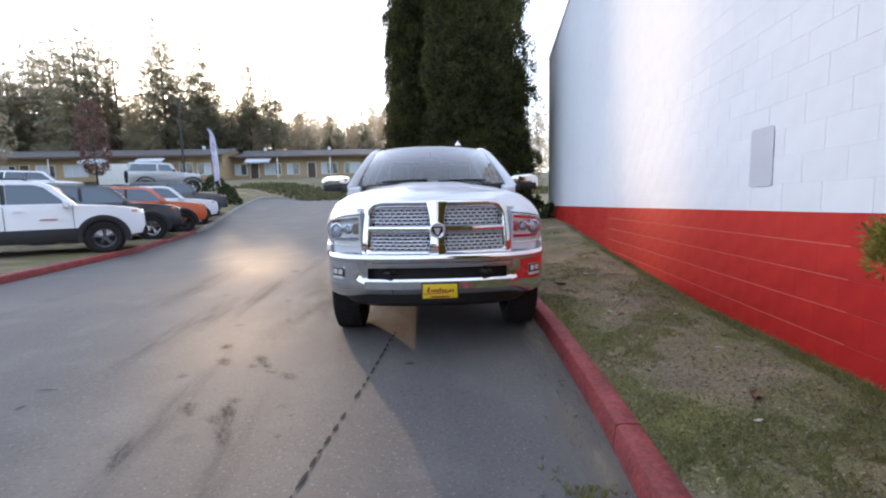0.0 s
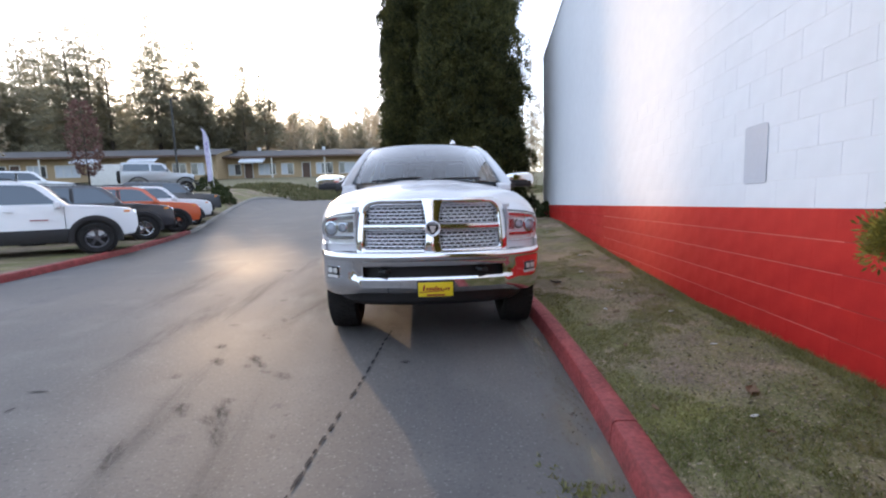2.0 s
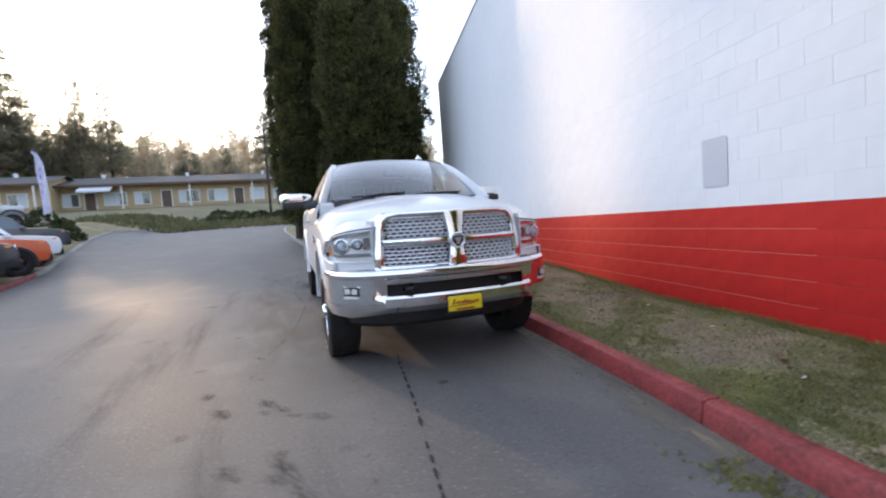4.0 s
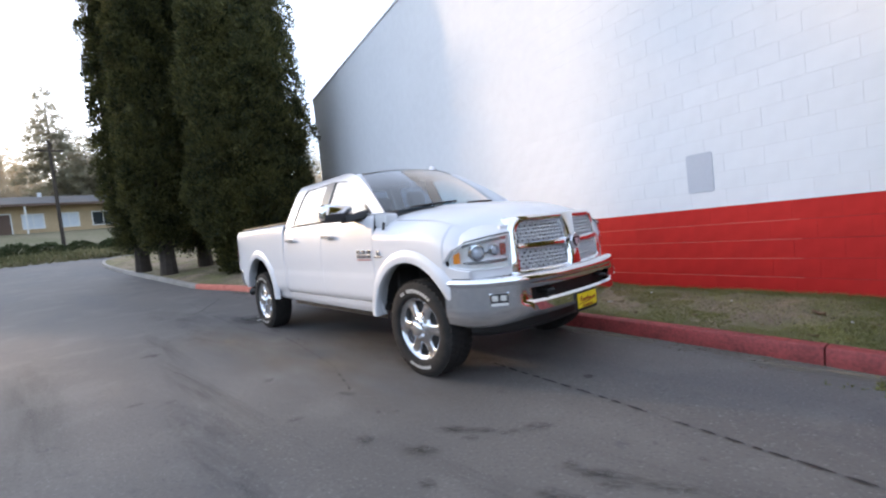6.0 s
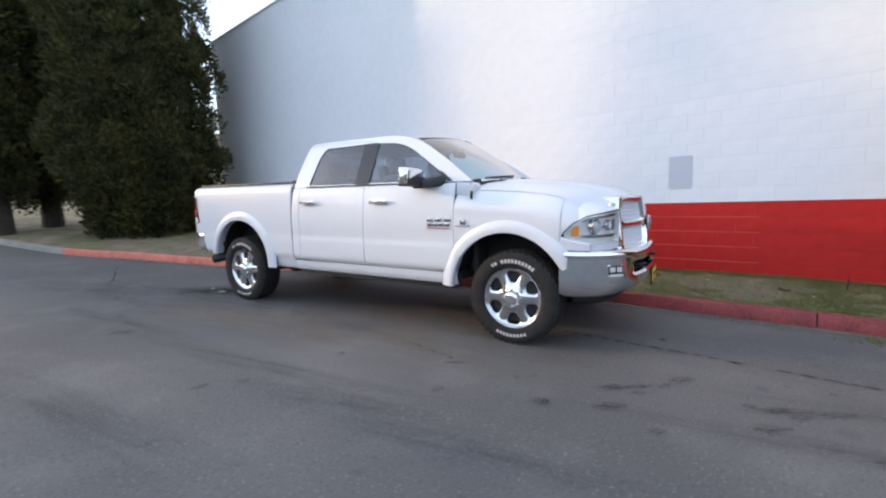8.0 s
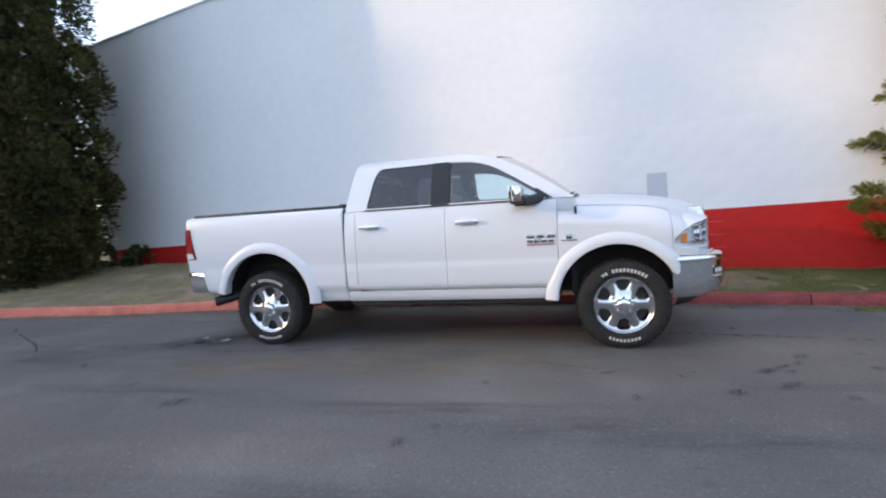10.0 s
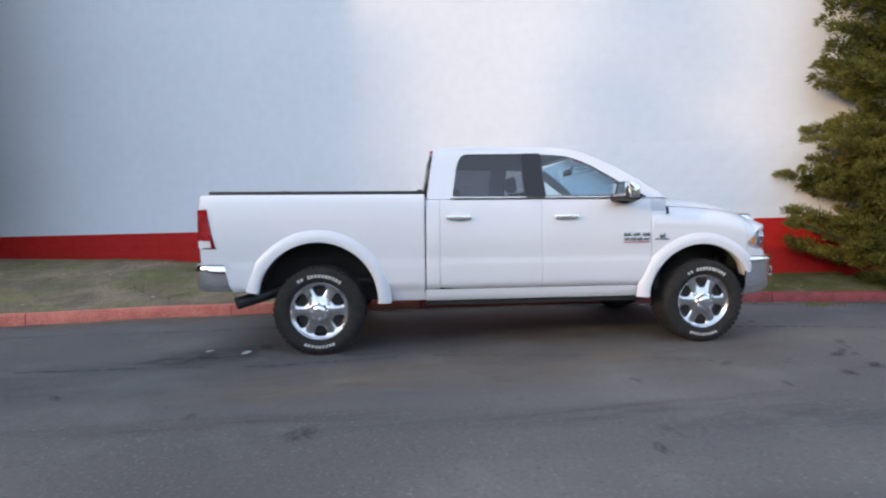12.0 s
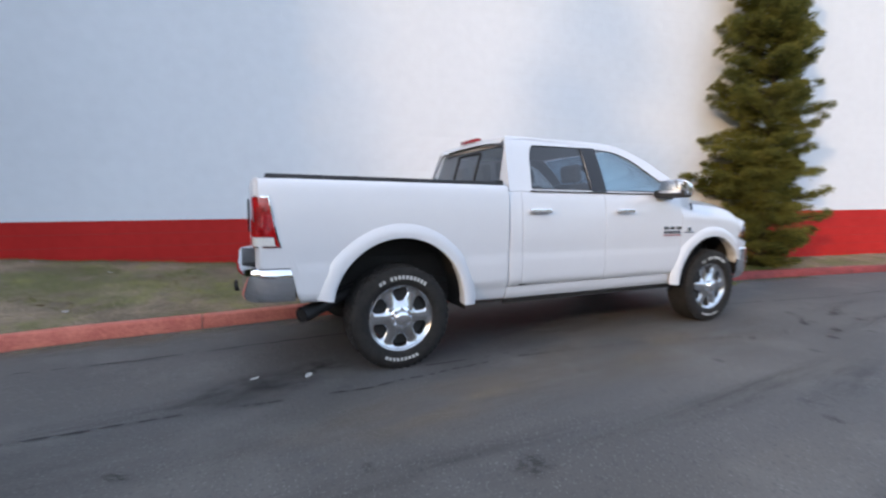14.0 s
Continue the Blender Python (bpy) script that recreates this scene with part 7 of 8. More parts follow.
offroader(facing(-14.9, 24.9, 115, zg(-15.5, 25.2) + 0.105))
bm = bmesh.new()
tube(bm, [(0, 0, 0), (0.02, 0, 2.0), (0.10, 0, 3.4), (0.34, 0, 4.0), (0.62, 0, 4.1)], [0.03, 0.025, 0.018, 0.012, 0.008], 7)
fl = thing("feather_flag", Matrix.Translation((-13.7, 26.0, zg(-13.7, 26.0))) @ Matrix.Rotation(radians(172), 4, "Z") @ Matrix.Scale(1.1, 4), "white feather banner with faded violet bars on a pole", "flag")
part("pole", bm, CHROME_DULL, fl)
FLAG_WHITE = material("flag_cloth", (0.62, 0.60, 0.66), 0.8, var=0.2, scale=3, tint=(0.35, 0.30, 0.48))
FLAG_BAR = material("flag_print", (0.25, 0.20, 0.42), 0.8, var=0.2, scale=4)
bm = bmesh.new()
rows = []
for v in frange(0, 1, 16):
    z = 0.9 + 3.15 * v
    x0 = lerp([(0, 0.0), (2.0, 0.02), (3.4, 0.10), (3.95, 0.32), (4.1, 0.6)], z)
    w = 0.36 * (1 - 0.95 * max(0, (v - 0.72) / 0.28) ** 1.5)
    rows.append([Vector((x0 + w * u, 0.05 * math.sin(4 * u + 3 * v), z - 0.1 * u)) for u in frange(0, 1, 6)])
grid(bm, rows)
thicken(bm, 0.004)
part("banner", bm, FLAG_WHITE, fl)
bm = bmesh.new()
for k in range(6):
    box(bm, (0.20, -0.03, 1.2 + 0.38 * k), (0.20, 0.02, 0.20), bevel=0.01)
part("banner_print", bm, FLAG_BAR, fl)

# ---- low buildings on the bank ----
OCHRE = material("ochre_siding", (0.45, 0.325, 0.19), 0.85, var=0.25, scale=0.8, bump=0.2, bump_scale=15)
ROOF = material("grey_shingle_roof", (0.085, 0.082, 0.080), 0.9, var=0.35, scale=1.2, bump=0.6, bump_scale=12)
TRIM = material("white_trim", (0.66, 0.65, 0.62), 0.7, var=0.15, scale=3)
BROWN_DOOR = material("brown_door", (0.10, 0.055, 0.035), 0.6, var=0.2, scale=4)
WIN_DARK = material("window_pane_dark", (0.03, 0.035, 0.04), 0.08, coat=1.0)
AWNING = material("pale_awning", (0.55, 0.58, 0.62), 0.7, var=0.15, scale=2)


def row_building(x0, x1, y, z, seed, label, yaw=0.0):
    rng = random.Random(seed)
    t = thing("row_building", Matrix.Translation(((x0 + x1) / 2, y, z)) @ Matrix.Rotation(radians(yaw), 4, "Z"), label, "building", "low row buildings")
    L = x1 - x0
    bm = bmesh.new()
    box(bm, (0, 4.5, 1.2), (L, 9, 3.0))
    part("wall", bm, OCHRE, t)
    bm = bmesh.new()
    rows = [[Vector((x, yy, zz)) for x in frange(-L / 2 - 0.6, L / 2 + 0.6, 24)] for yy, zz in ((-1.5, 2.50), (-1.5, 2.66), (4.5, 4.05), (10.5, 2.66), (10.5, 2.5))]
    grid(bm, rows)
    roof = part("roof", bm, ROOF, t, "low grey shingle roof")
    for e in (-1, 1):
        bm = bmesh.new()
        bm.faces.new([bm.verts.new((e * L / 2, yy, zz)) for yy, zz in ((0, 2.6), (9, 2.6), (9, 2.98), (4.5, 4.02), (0, 2.98))])
        thicken(bm, 0.1)
        part("gable", bm, OCHRE, t, smooth=0)
    bm = bmesh.new()
    box(bm, (0, -1.52, 2.58), (L + 1.2, 0.05, 0.22))
    part("fascia", bm, BROWN_DOOR, t)
    for x in frange(-L / 2 + 4, L / 2 - 4, 3):
        bm = bmesh.new()
        box(bm, (x, 4.2, 4.15), (0.35, 0.35, 0.5), bevel=0.03)
        part("roof_vent", bm, AWNING, roof)
    x = -L / 2 + 1.2
    while x < L / 2 - 2.2:
        kind = rng.random()
        if kind < 0.22:
            d = thing("door", Matrix.Translation((x + 0.55, -0.02, 0.0)))
            d.parent = t
            bm = bmesh.new()
            box(bm, (0, 0, 0.75), (1.0, 0.08, 2.1), bevel=0.01)
            part("leaf", bm, BROWN_DOOR, d)
            bm = bmesh.new()
            for dx in (-0.56, 0.56):
                box(bm, (dx, -0.02, 0.78), (0.1, 0.12, 2.2))
            box(bm, (0, -0.02, 1.88), (1.22, 0.12, 0.1))
            part("frame", bm, TRIM, d)
            x += 1.9
        else:
            w = rng.choice((1.6, 2.2, 2.8))
            n = max(2, round(w / 0.8))
            d = thing("window", Matrix.Translation((x + w / 2, -0.02, 1.05)))
            d.parent = t
            bm = bmesh.new()
            for dx in (-w / 2, w / 2):
                box(bm, (dx, -0.02, 0), (0.1, 0.1, 1.5))
            for dz in (-0.72, 0.72):
                box(bm, (0, -0.025, dz), (w + 0.1, 0.1, 0.1))
            for i in range(1, n):
                box(bm, (-w / 2 + w * i / n, -0.02, 0), (0.06, 0.08, 1.4))
            part("frame", bm, TRIM, d)
            for i in range(n):
                bm = bmesh.new()
                box(bm, (-w / 2 + w * (i + 0.5) / n, 0.0, 0), (w / n - 0.06, 0.03, 1.38))
                part("pane", bm, WIN_DARK if rng.random() < 0.5 else AWNING, d)
            x += w + rng.uniform(0.4, 1.2)
    for x in frange(-L / 2 + 0.4, L / 2 - 0.4, max(3, round(L / 7))):
        bm = bmesh.new()
        box(bm, (x, -1.35, 1.0), (0.13, 0.13, 3.1))
        part("post", bm, TRIM, t)
    for k in range(max(1, int(L / 12))):
        ax = rng.uniform(-L / 2 + 3, L / 2 - 3)
        bm = bmesh.new()
        rows = [[Vector((ax + dx, -1.6 - o, h)) for dx in (-1.6, 1.6)] for o, h in ((-0.4, 2.45), (0.7, 1.95), (0.7, 1.75))]
        grid(bm, rows)
        thicken(bm, 0.02)
        part("awning", bm, AWNING, t)
    return t


row_building(-72, -25.4, 53.0, zg(-50, 54) + 0.35, 3, "long low ochre building with white windows and grey roof", 1.5)
row_building(-26.5, 9, 57.0, zg(-8, 57) + 0.1, 4, "low ochre building with white windows and grey roof", 0)
# added box that takes the place of a white bay in the building's front
bm = bmesh.new()
box(bm, (-35.0, 49.0, zg(-35.0, 49) + 1.15), (4.0, 2.2, 2.5), bevel=0.06)
tagged(part("white_bay", bm, TRIM, label="plain white box standing for the low building's white bay"), category="container")

# poles
for name, x, y, h, r, label in (("utility_pole", -2.9, 43.0, 9.0, 0.14, "weathered wooden utility pole by the hedge"), ("street_lamp", -26.1, 45.5, 9.5, 0.12, "dark street lamp post before the woods"), ("street_lamp", 1.4, 47, 7.0, 0.06, "thin grey street lamp behind the hedge"), ("street_lamp", 3.2, 49, 7.0, 0.06, "thin grey street lamp behind the hedge")):
    t = thing(name, Matrix.Translation((x, y, zg(x, y) - 0.1)), label, "pole" if name == "utility_pole" else "street lamp")
    bm = bmesh.new()
    tube(bm, [(0, 0, 0), (0, 0, h * 0.5), (0, 0, h)], [r, r * 0.85, r * 0.7], 8)
    part("post", bm, BARK if name == "utility_pole" else BLACK_PLASTIC, t)
    bm = bmesh.new()
    if name == "utility_pole":
        box(bm, (0, 0, h - 0.8), (1.8, 0.1, 0.12))
        part("crossarm", bm, BARK, t)
    else:
        box(bm, (0.35, 0, h), (0.9, 0.2, 0.12), bevel=0.04)
        part("lamp_head", bm, BLACK_PLASTIC, t)

# ---- ground details ----
TAR = material("tar_seam", (0.034, 0.034, 0.035), 0.85, spec=0.2, var=0.3, scale=8)


def seam(name, pts, w, seed, label, broken=0.0, wild=0.02):
    """A ragged dark seam in the asphalt along plan points."""
    rng = random.Random(seed)
    bm = bmesh.new()
    P = [Vector(p) for p in pts]
    out = []
    for a, b in zip(P, P[1:]):
        n = max(2, int((b - a).length / 0.06))
        out += [a.lerp(b, i / n) for i in range(n)]
    run = []
    def flush():
        if len(run) > 1:
            rows = []
            for i, (p, d) in enumerate(run):
                ww = w * (0.6 + 0.7 * abs(noise.noise(Vector((p.x * 9, p.y * 9, seed))))) * (0.6 if i in (0, len(run) - 1) else 1)
                off = wild * (noise.noise(Vector((p.x * 4, p.y * 4, seed + 7))) + 0.5 * noise.noise(Vector((p.x * 13, p.y * 13, seed + 3))))
                nn = Vector((d.y, -d.x))
                rows.append([Vector((q.x, q.y, zg(q.x, q.y) + 0.0065)) for q in (p + nn * (off - ww), p + nn * (off + ww))])
            grid(bm, rows)
        run.clear()
    gap = 0
    for i, p in enumerate(out[:-1]):
        d = (out[i + 1] - p).normalized()
        if gap > 0:
            gap -= 1
            continue
        run.append((p, d))
        if rng.random() < broken:
            flush()
            gap = rng.randrange(1, 4)
    flush()
    tagged(part(name, bm, TAR, label=label, smooth=0), category="crack", kind="structure")


def dashed_seam(name, pts, w, seed, label, dash=(0.045, 0.15), gap=(0.02, 0.055)):
    """A tar line that has broken into short blots."""
    r2 = random.Random(seed)
    P = [Vector(p) for p in pts]
    cum = [0.0]
    for a, b in zip(P, P[1:]):
        cum.append(cum[-1] + (b - a).length)
    tx, ty = [(l, p.x) for l, p in zip(cum, P)], [(l, p.y) for l, p in zip(cum, P)]
    bm = bmesh.new()
    l = 0.0
    while l < cum[-1] - 0.2:
        n = r2.uniform(*dash)
        rows = []
        for k in range(5):
            q = l + n * k / 4
            p, e = Vector((lerp(tx, q), lerp(ty, q))), Vector((lerp(tx, q + 0.02), lerp(ty, q + 0.02)))
            d = (e - p).normalized()
            nn = Vector((d.y, -d.x))
            ww = w * (0.35, 0.9, 1.0, 0.85, 0.3)[k] * r2.uniform(0.75, 1.25)
            off = 0.012 * noise.noise(Vector((p.x * 4, p.y * 4, seed)))
            rows.append([Vector((c.x, c.y, zg(c.x, c.y) + 0.0065)) for c in (p + nn * (off - ww), p + nn * (off + ww))])
        grid(bm, rows)
        l += n + r2.uniform(*gap) + (r2.uniform(0.1, 0.3) if r2.random() < 0.06 else 0)
    tagged(part(name, bm, TAR, label=label, smooth=0), category="crack", kind="structure")


dashed_seam("seam_near_kerb", [(-0.40, -0.30), (-0.45, -0.61), (-0.57, -1.62), (-0.68, -2.28), (-0.76, -2.9), (-0.86, -4.0), (-1.0, -6.0)], 0.0105, 3, "dotted dark tar seam in the asphalt")
dashed_seam("seam_by_truck", [(-1.05, 9.0), (-1.15, 7.5), (-1.2, 6.17), (-1.2, 5.38), (-1.26, 4.2), (-1.11, 2.83), (-1.21, 1.9), (-1.33, 1.0), (-1.5, 0.45), (-1.62, 0.1)], 0.008, 4, "thin dotted seam along the truck's side", (0.03, 0.16), (0.015, 0.06))
seam("seam_under_truck", [(-1.02, 3.6), (-1.03, 2.6), (-1.2, 1.6), (-1.36, 0.95)], 0.010, 5, "thin dark seam along the truck's side", 0.3)
seam("seam_gutter", [(-0.1, 8.5), (0.09, 6.66), (0.07, 5.75), (0.15, 4.62), (0.2, 3.5)], 0.010, 6, "faint seam near the gutter", 0.1)
seam("crack_lane", [(-3.4, -2.9), (-2.95, -2.2), (-2.78, -1.87), (-2.74, -1.45)], 0.020, 7, "rough crack in the lane", 0.14, 0.09)
seam("crack_lane", [(-2.74, -1.45), (-2.95, -1.42), (-3.3, -1.34), (-3.9, -1.1)], 0.010, 8, "rough crack in the lane", 0.2, 0.07)
seam("crack_far", [(-0.43, 8.72), (-0.75, 8.1), (-1.1, 7.3), (-1.46, 6.68)], 0.012, 9, "short crack across the lane", 0.03)


def stain_material(name, col, soft, most):
    """A dark stain, or a tan patch, that thins out towards its edge."""
    m = bpy.data.materials.new(name)
    m.use_nodes = True
    t = m.node_tree
    b, out = t.nodes["Principled BSDF"], t.nodes["Material Output"]
    b.inputs["Base Color"].default_value = (*col, 1)
    b.inputs["Roughness"].default_value = 0.9
    b.inputs["Specular IOR Level"].default_value = 0.15
    tc, ln, n, mr, mul, tr, mx = (t.nodes.new(k) for k in ("ShaderNodeTexCoord", "ShaderNodeVectorMath", "ShaderNodeTexNoise", "ShaderNodeMapRange", "ShaderNodeMath", "ShaderNodeBsdfTransparent", "ShaderNodeMixShader"))
    ln.operation = "LENGTH"
    mul.operation, mul.use_clamp = "MULTIPLY", True
    n.inputs["Scale"].default_value, n.inputs["Detail"].default_value = 2.4, 6
    mr.inputs["From Min"].default_value, mr.inputs["From Max"].default_value = 1.0, soft
    t.links.new(tc.outputs["Object"], ln.inputs[0])
    t.links.new(tc.outputs["Object"], n.inputs["Vector"])
    t.links.new(ln.outputs["Value"], mr.inputs["Value"])
    n2 = t.nodes.new("ShaderNodeMapRange")
    n2.inputs["From Min"].default_value, n2.inputs["From Max"].default_value, n2.inputs["To Max"].default_value = 0.36, 0.62, most
    t.links.new(n.outputs["Fac"], n2.inputs["Value"])
    t.links.new(mr.outputs[0], mul.inputs[0])
    t.links.new(n2.outputs[0], mul.inputs[1])
    t.links.new(mul.outputs[0], mx.inputs[0])
    t.links.new(tr.outputs[0], mx.inputs[1])
    t.links.new(b.outputs[0], mx.inputs[2])
    t.links.new(mx.outputs[0], out.inputs["Surface"])
    return m


STAIN = stain_material("oil_stain", (0.040, 0.040, 0.041), 0.35, 0.44)
BAND = stain_material("tyre_band", (0.055, 0.055, 0.057), 0.0, 0.26)


def stain(x, y, rx, ry, turn=0.0, mat=None):
    bm = bmesh.new()
    m = Matrix.Translation((x, y, zg(x, y) + 0.0075)) @ Matrix.Rotation(radians(turn), 4, "Z") @ Matrix.Diagonal((rx, ry, 1, 1))
    lie = lambda u, v: zg((m @ Vector((u, v, 0))).x, (m @ Vector((u, v, 0))).y) - zg(x, y)
    rows = [[Vector((r * math.cos(a), r * math.sin(a), lie(r * math.cos(a), r * math.sin(a)))) for a in [math.tau * i / 24 for i in range(24)]] for r in (0.02, 0.25, 0.5, 0.75, 1.0)]
    grid(bm, rows, closed=True)
    ob = part("road_stain_or_sun", bm, mat or STAIN, label="tan dust and painted sunlight on the asphalt" if mat and mat.name.endswith("dust") else "dark oil stain on the asphalt", smooth=0)
    ob.matrix_basis = m
    tagged(ob, category="stain", kind="structure")


for x, y, rx, ry, a in ((-1.50, -0.95, 0.16, 0.07, -55), (-1.40, -1.10, 0.12, 0.05, -50), (-1.30, -1.26, 0.05, 0.04, 0), (-1.16, -1.34, 0.12, 0.07, -40), (-1.93, -0.61, 0.06, 0.04, 20), (-1.79, -0.98, 0.14, 0.07, -50), (-0.25, -1.16, 0.06, 0.04, 10), (-1.37, -1.89, 0.26, 0.07, -65), (-1.29, -2.15, 0.16, 0.06, -60), (-1.62, 0.23, 0.12, 0.05, -60), (-0.95, 4.95, 0.32, 0.55, 15), (-0.72, 4.45, 0.20, 0.35, 8), (-2.53, 3.62, 0.13, 0.15, 0), (-1.61, 2.47, 0.05, 0.04, 0), (-1.79, 5.53, 0.10, 0.05, 60), (-2.2, 4.4, 0.06, 0.05, 0), (-1.9, 1.2, 0.07, 0.05, 30), (-2.9, 1.6, 0.09, 0.06, 0), (-1.75, -2.3, 0.2, 0.06, -70), (-2.1, 0.1, 0.08, 0.05, 0)):
    stain(x, y, rx, ry, a)
DRIP = stain_material("oil_drip", (0.030, 0.030, 0.031), 0.35, 0.42)
for x, y, rx, ry in ((-1.50, -0.95, 0.075, 0.035), (-1.51, -1.11, 0.070, 0.030), (-1.40, -1.12, 0.030, 0.018), (-1.35, -1.23, 0.030, 0.020), (-1.79, -0.96, 0.030, 0.035), (-1.65, -0.30, 0.030, 0.020), (-1.57, -0.41, 0.030, 0.020), (-0.25, -1.15, 0.050, 0.030), (-0.95, -1.96, 0.020, 0.020), (-0.96, -2.20, 0.030, 0.020), (-1.39, -1.72, 0.060, 0.030), (-1.38, -1.87, 0.100, 0.030), (-1.42, -1.97, 0.110, 0.035), (-1.98, -1.26, 0.070, 0.040), (-1.94, -0.58, 0.080, 0.050), (-1.66, -1.79, 0.100, 0.050), (-1.61, -1.88, 0.060, 0.020)):
    stain(x, y, rx, ry * 1.6, -45, DRIP)
# dust strip along the kerb, its sunlit look put into the tan
DUST = stain_material("gutter_dust", (0.26, 0.215, 0.155), 0.0, 0.75)
for y, rx, ry in ((-4.2, 0.20, 1.3), (-2.4, 0.22, 1.2), (-0.6, 0.20, 1.4), (1.5, 0.22, 1.6), (4.0, 0.28, 1.5), (5.6, 0.42, 1.3), (6.9, 0.36, 1.4), (8.8, 0.32, 1.5)):
    stain(kerb_x(y) - 0.10, y, rx, ry, -math.degrees(math.atan(kerb_x(y + 0.5) - kerb_x(y - 0.5))), DUST)
for x, y, rx, ry, a in ((-2.66, -0.4, 0.13, 1.5, 5), (-2.45, 1.6, 0.15, 1.9, 3), (-2.33, 4.2, 0.14, 2.2, 1), (-2.6, 0.6, 0.20, 1.2, 6), (-3.6, 2.5, 0.3, 3.0, 3), (-1.7, 6.8, 0.5, 2.6, 6), (-1.15, -2.6, 0.12, 1.3, 4), (-1.75, -1.9, 0.12, 1.6, 5), (-1.08, 5.6, 0.13, 1.5, 3), (-1.02, 4.9, 0.22, 0.7, 6), (-2.35, 1.6, 0.07, 2.4, 4), (-0.84, 4.75, 0.30, 0.6, 4)):
    stain(x, y, rx, ry, a, BAND)

# warm sunlight on the road beside the truck, painted as soft tan patches
LANE_SUN = stain_material("lane_sun_dust", (0.26, 0.205, 0.145), 0.0, 0.48)
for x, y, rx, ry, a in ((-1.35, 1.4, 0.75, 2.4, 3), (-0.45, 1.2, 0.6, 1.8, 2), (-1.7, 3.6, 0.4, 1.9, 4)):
    stain(x, y, rx, ry, a, LANE_SUN)

# ---- grass, litter ----
rng = random.Random(77)
verts, faces = [], []
for k in range(220000):
    y = -4.6 + 13.5 * rng.random() ** 2.1
    kx, wx = kerb_x(y) + 0.16, wall_point((y - WALL_P.y) / WC).x - 0.02
    x = kx + (wx - kx) * rng.random()
    dens = noise.noise(Vector((x * 1.3, y * 1.3, 9))) + 0.6 * noise.noise(Vector((x * 4.2, y * 4.2, 2))) - 0.30 * smooth01((y - 1.0) / 4)
    edge = (wx - x) < 0.12
    if dens < 0.06 and not edge and rng.random() < 0.84:
        continue
    p = Vector((x, y, verge_z(x, y) - 0.003))
    h = rng.uniform(0.010, 0.034) * (1.9 if edge else 1.0)
    a = rng.uniform(0, math.tau)
    lean = Vector((rng.uniform(-1.1, 1.1), rng.uniform(-1.1, 1.1), 0.9)) * h
    w = Vector((math.cos(a), math.sin(a), 0)) * 0.0024
    i = len(verts)
    verts += [p - w, p + w, p + lean]
    faces.append((i, i + 1, i + 2))
grass = new("grass", leaf_mesh("grass", verts, faces, GRASS))
tagged(grass, "short patchy winter grass on the verge", "grass", kind="stuff")
verts, faces = [], []
for k in range(15000):
    y = -4.6 + 13.5 * rng.random() ** 1.5
    kx, wx = kerb_x(y) + 0.16, wall_point((y - WALL_P.y) / WC).x - 0.02
    x = kx + (wx - kx) * rng.random()
    sprigs(verts, faces, Vector((x, y, verge_z(x, y) + 0.004)), Vector((rng.uniform(-1, 1), rng.uniform(-1, 1), 0.2)), 1, rng.uniform(0.007, 0.024), rng, 0, 0.25, 0.45)
crumbs = new("verge_litter", leaf_mesh("verge_litter", verts, faces, leafy("litter_crumbs", (0.060, 0.045, 0.028), (0.34, 0.29, 0.22), 6.0, 0.1)))
tagged(crumbs, "small dry leaf and twig crumbs on the verge", "litter", kind="stuff")
verts, faces = [], []
for k in range(130):
    wx, wy = 0.60 + rng.gauss(0, 0.075), -2.88 + rng.gauss(0, 0.12)
    sprigs(verts, faces, Vector((wx, wy, zg(wx, wy) - 0.005)), Vector((0, 0, 0.5)), 9, 0.034, rng, 0, 0.9, 0.22)
weed = new("weed", leaf_mesh("weed", verts, faces, GRASS))
tagged(weed, "small green weed in the gutter by the kerb", "weed", kind="stuff")

verts, faces = [], []
for k in range(5200):
    y = -5.2 + 15 * rng.random() ** 1.6
    x = kerb_x(y) - 0.02 - abs(rng.gauss(0, 0.11))
    if noise.noise(Vector((0, y * 1.4, 4))) < -0.1 and rng.random() < 0.7:
        continue
    sprigs(verts, faces, Vector((x, y, zg(x, y) + 0.003)), Vector((rng.uniform(-1, 1), rng.uniform(-1, 1), 0.25)), 1, rng.uniform(0.006, 0.022), rng, 0, 0.3, 0.5)
debris = new("gutter_debris", leaf_mesh("gutter_debris", verts, faces, leafy("dry_debris", (0.045, 0.035, 0.022), (0.16, 0.115, 0.06), 3.0, 0.1)))
tagged(debris, "dry leaf crumbs and grit along the kerb", "debris", kind="stuff")

LEAF = material("dry_leaf", (0.20, 0.12, 0.065), 0.8, var=0.4, scale=40)
PAPER = material("paper_litter", (0.62, 0.61, 0.58), 0.8, var=0.2, scale=30)


def litter(name, x, y, size, seed, mat, label, on_grass):
    r2 = random.Random(seed)
    bm = bmesh.new()
    z = (verge_z(x, y) if on_grass else zg(x, y)) + 0.010
    a0 = r2.uniform(0, math.tau)
    rows = []
    for v in frange(-1, 1, 4):
        wv = (1 - abs(v) ** 1.6) * 0.42 + 0.04
        rows.append([Vector((x + size * (v * math.cos(a0) - u * wv * math.sin(a0)), y + size * (v * math.sin(a0) + u * wv * math.cos(a0)), z + size * 0.25 * (u * u + 0.4 * v * v) * r2.uniform(0.6, 1.2))) for u in (-1, -0.4, 0.4, 1)])
    grid(bm, rows)
    tagged(part(name, bm, mat, label=label), category="litter", group="litter")


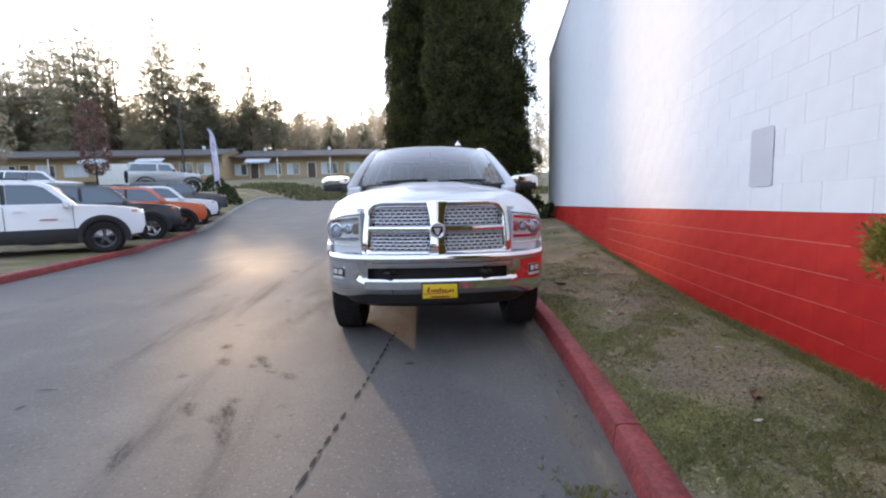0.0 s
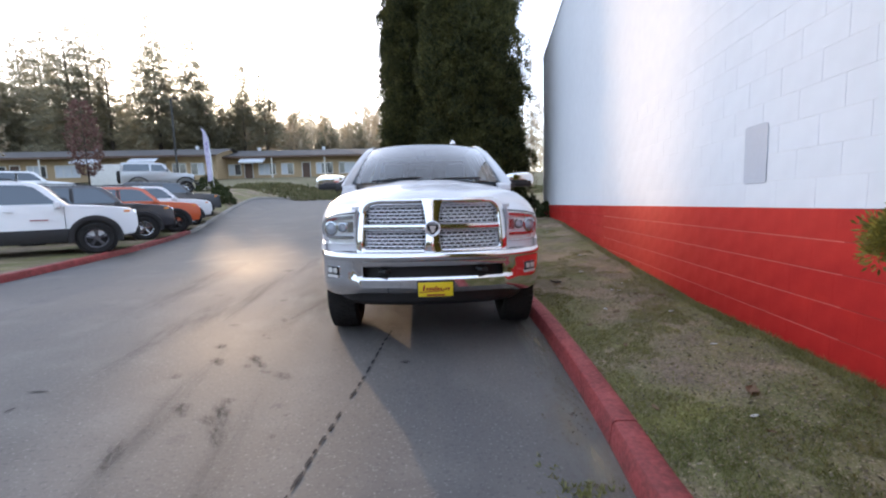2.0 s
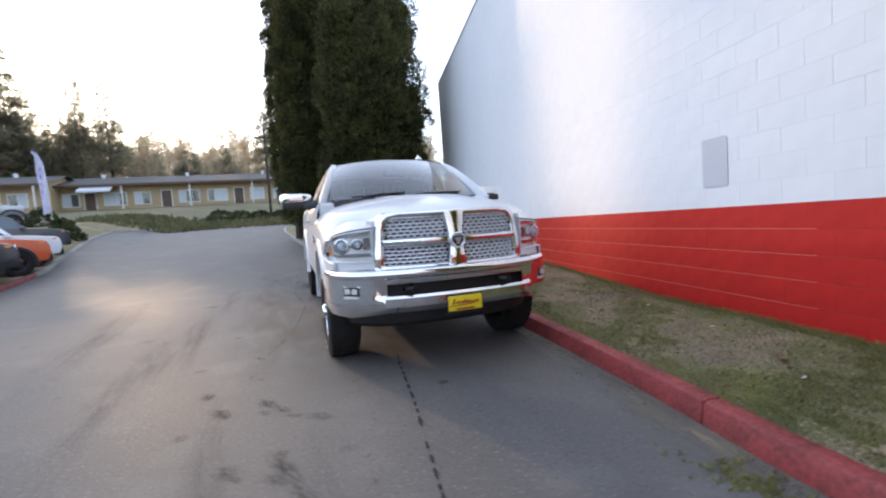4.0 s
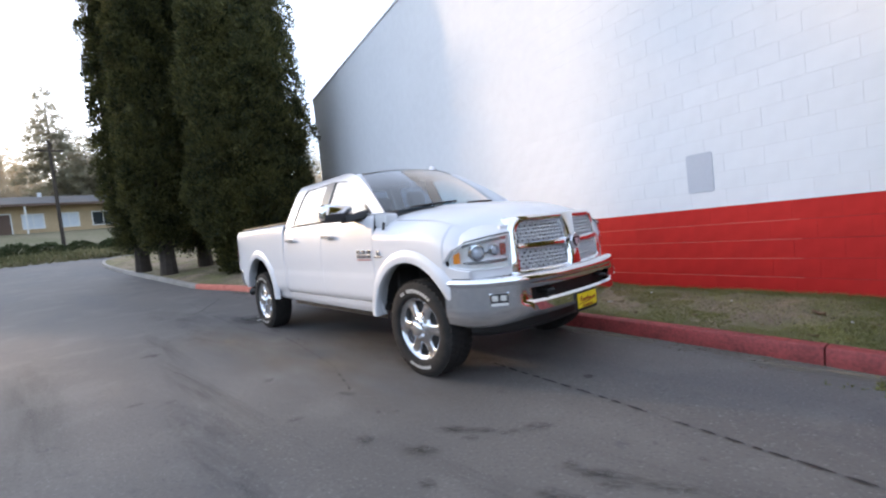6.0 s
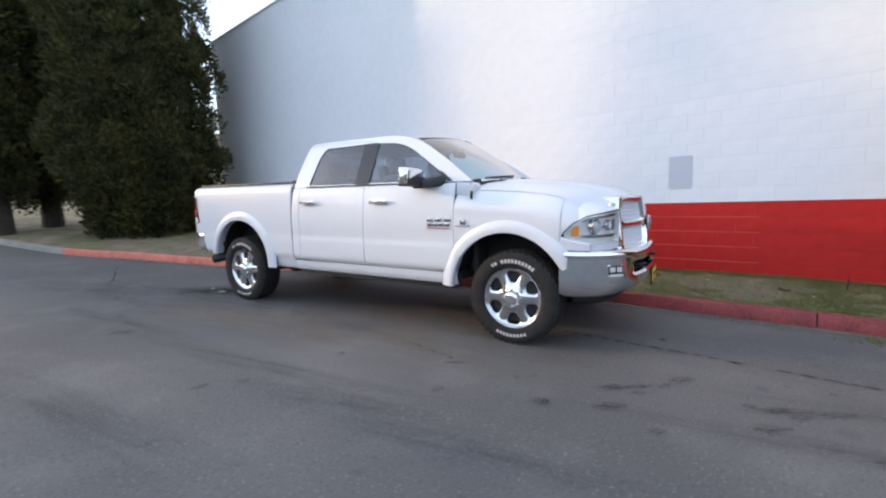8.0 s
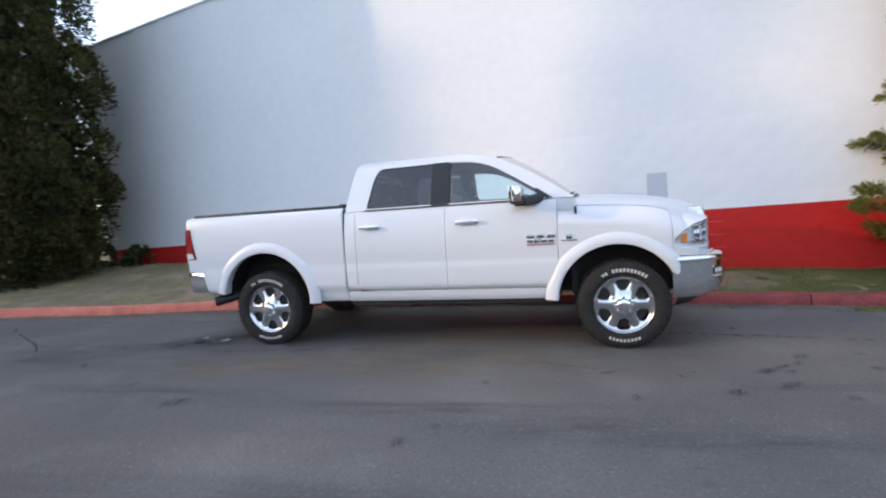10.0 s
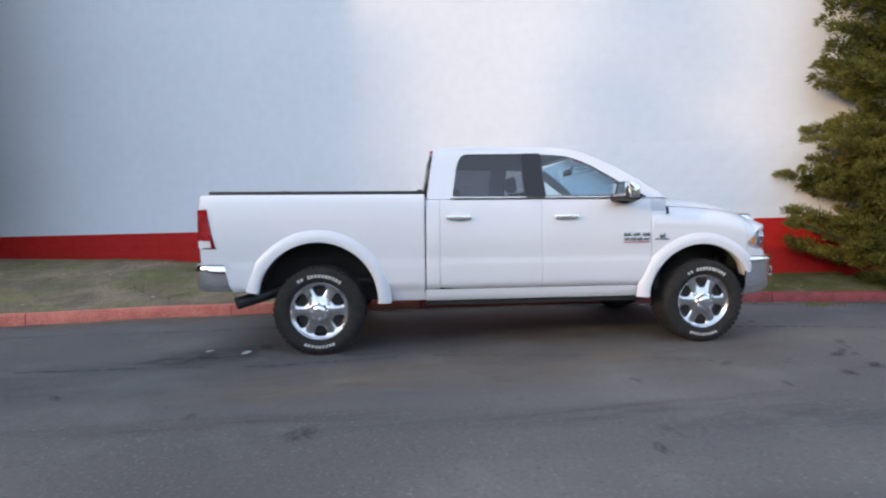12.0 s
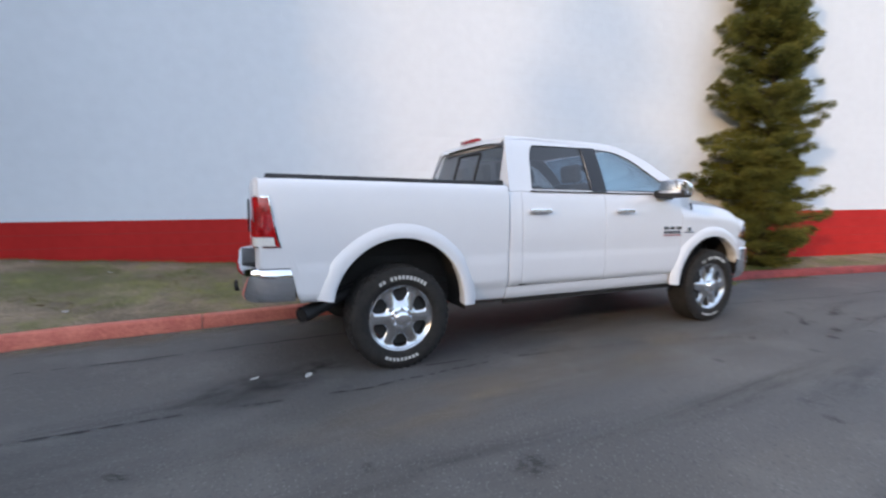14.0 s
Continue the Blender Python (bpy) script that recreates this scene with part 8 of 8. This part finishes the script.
litter("fallen_leaf", 1.76, -2.27, 0.075, 1, LEAF, "curled brown fallen leaf on the grass", True)
for k in range(46):
    y = rng.uniform(-3.6, 9)
    kx, wx = kerb_x(y) + 0.25, wall_point((y - WALL_P.y) / WC).x - 0.15
    litter("fallen_leaf", rng.uniform(kx, wx), y, rng.uniform(0.018, 0.045), 100 + k, LEAF if rng.random() < 0.72 else PAPER, "small dry fallen leaf on the grass", True)
for x, y, s in ((-0.88, 4.51, 0.05), (-0.78, 4.89, 0.035), (1.72, 1.15, 0.09)):
    litter("paper_scrap", x, y, s, int(abs(x * 100)), PAPER if x < 1 else BARK, "crumpled scrap lying on the ground", x > 1)
bm = bmesh.new()
tube(bm, [(1.98, -2.86, verge_z(1.98, -2.86)), (1.985, -2.87, verge_z(1.98, -2.86) + 0.10), (1.97, -2.865, verge_z(1.98, -2.86) + 0.17)], [0.008, 0.006, 0.004], 6)
tagged(part("dead_stem", bm, BARK, label="short dead plant stem in the grass"), category="stem")

# grey patch painted on the wall
bm = bmesh.new()
fill2d([rounded([(-0.30, 1.35), (-0.30, 1.815), (0.005, 1.815), (0.005, 1.35)], 0.03, 4)], lambda a, b: Vector((a, -0.004, b)), bm=bm)
thicken(bm, -0.003)
part("wall_patch", bm, PATCH_GREY, wall, "plain grey painted-over panel")

# ---- the wall's blocks: near ones by themselves, the rest joined ----
BH, BL = 0.203, 0.406
def block_mesh(name, mat, w):
    bm = bmesh.new()
    r = bmesh.ops.create_cube(bm, size=1.0, matrix=Matrix.Translation((w / 2, 0.010, BH / 2)) @ Matrix.Diagonal((w - (0.0012 if mat is WALL_RED else 0.0025), 0.02, BH - (0.0062 if mat is WALL_RED else 0.0025), 1)))
    front = [e for e in bm.edges if all(v.co.y < 0.005 for v in e.verts) and (mat is WALL_WHITE or abs(e.verts[0].co.z - e.verts[1].co.z) < 0.01)]
    bmesh.ops.bevel(bm, geom=front, offset=0.0015 if mat is WALL_RED else 0.0013, segments=1, affect="EDGES")
    return mesh_of(name, bm, mat, 0)


BLK = {True: block_mesh("block", WALL_RED, BL), False: block_mesh("block", WALL_WHITE, BL)}
rv, rf, wv_, wf_ = [], [], [], []
k0, k1 = -6, int((WALL_TOP - RED_TOP) / BH)
for k in range(k0, k1 + 1):
    z = RED_TOP + BH * k
    red = k < 0
    hh = min(BH, WALL_TOP - z)
    if hh < 0.05:
        continue
    x = XL0 - (BL / 2 if k % 2 else 0)
    while x < XL1:
        a, b = max(x, XL0), min(x + BL, XL1)
        if -4.2 < x < 3.0 and z < 2.55 and hh == BH and z > -0.1:
            ob = new("block", BLK[red])
            ob.parent = wall
            ob.location = (x, 0, z)
        else:
            vv, ff = (rv, rf) if red else (wv_, wf_)
            i = len(vv)
            g, gz, c = (0.0, 0.004, 0.0012) if red else (0.0008, 0.0008, 0.0010) if -1.6 < x < 6 else (0.0, 0.0003, 0.0004)
            vv += [(a + g, 0.012, z + gz), (b - g, 0.012, z + gz), (b - g, 0.012, z + hh - gz), (a + g, 0.012, z + hh - gz),
                   (a + g + c * 0.3, 0, z + gz + c), (b - g - c * 0.3, 0, z + gz + c), (b - g - c * 0.3, 0, z + hh - gz - c), (a + g + c * 0.3, 0, z + hh - gz - c)]
            ff += [(i + 4, i + 5, i + 6, i + 7), (i, i + 1, i + 5, i + 4), (i + 1, i + 2, i + 6, i + 5), (i + 2, i + 3, i + 7, i + 6), (i + 3, i, i + 4, i + 7)]
        x += BL
for nm, vv, ff, mat in (("red_blocks", rv, rf, WALL_RED), ("white_blocks", wv_, wf_, WALL_WHITE)):
    me = bpy.data.meshes.new(nm)
    me.from_pydata(vv, [], ff)
    me.materials.append(mat)
    ob = new(nm, me)
    ob.parent = wall
    tagged(ob, kind="stuff")
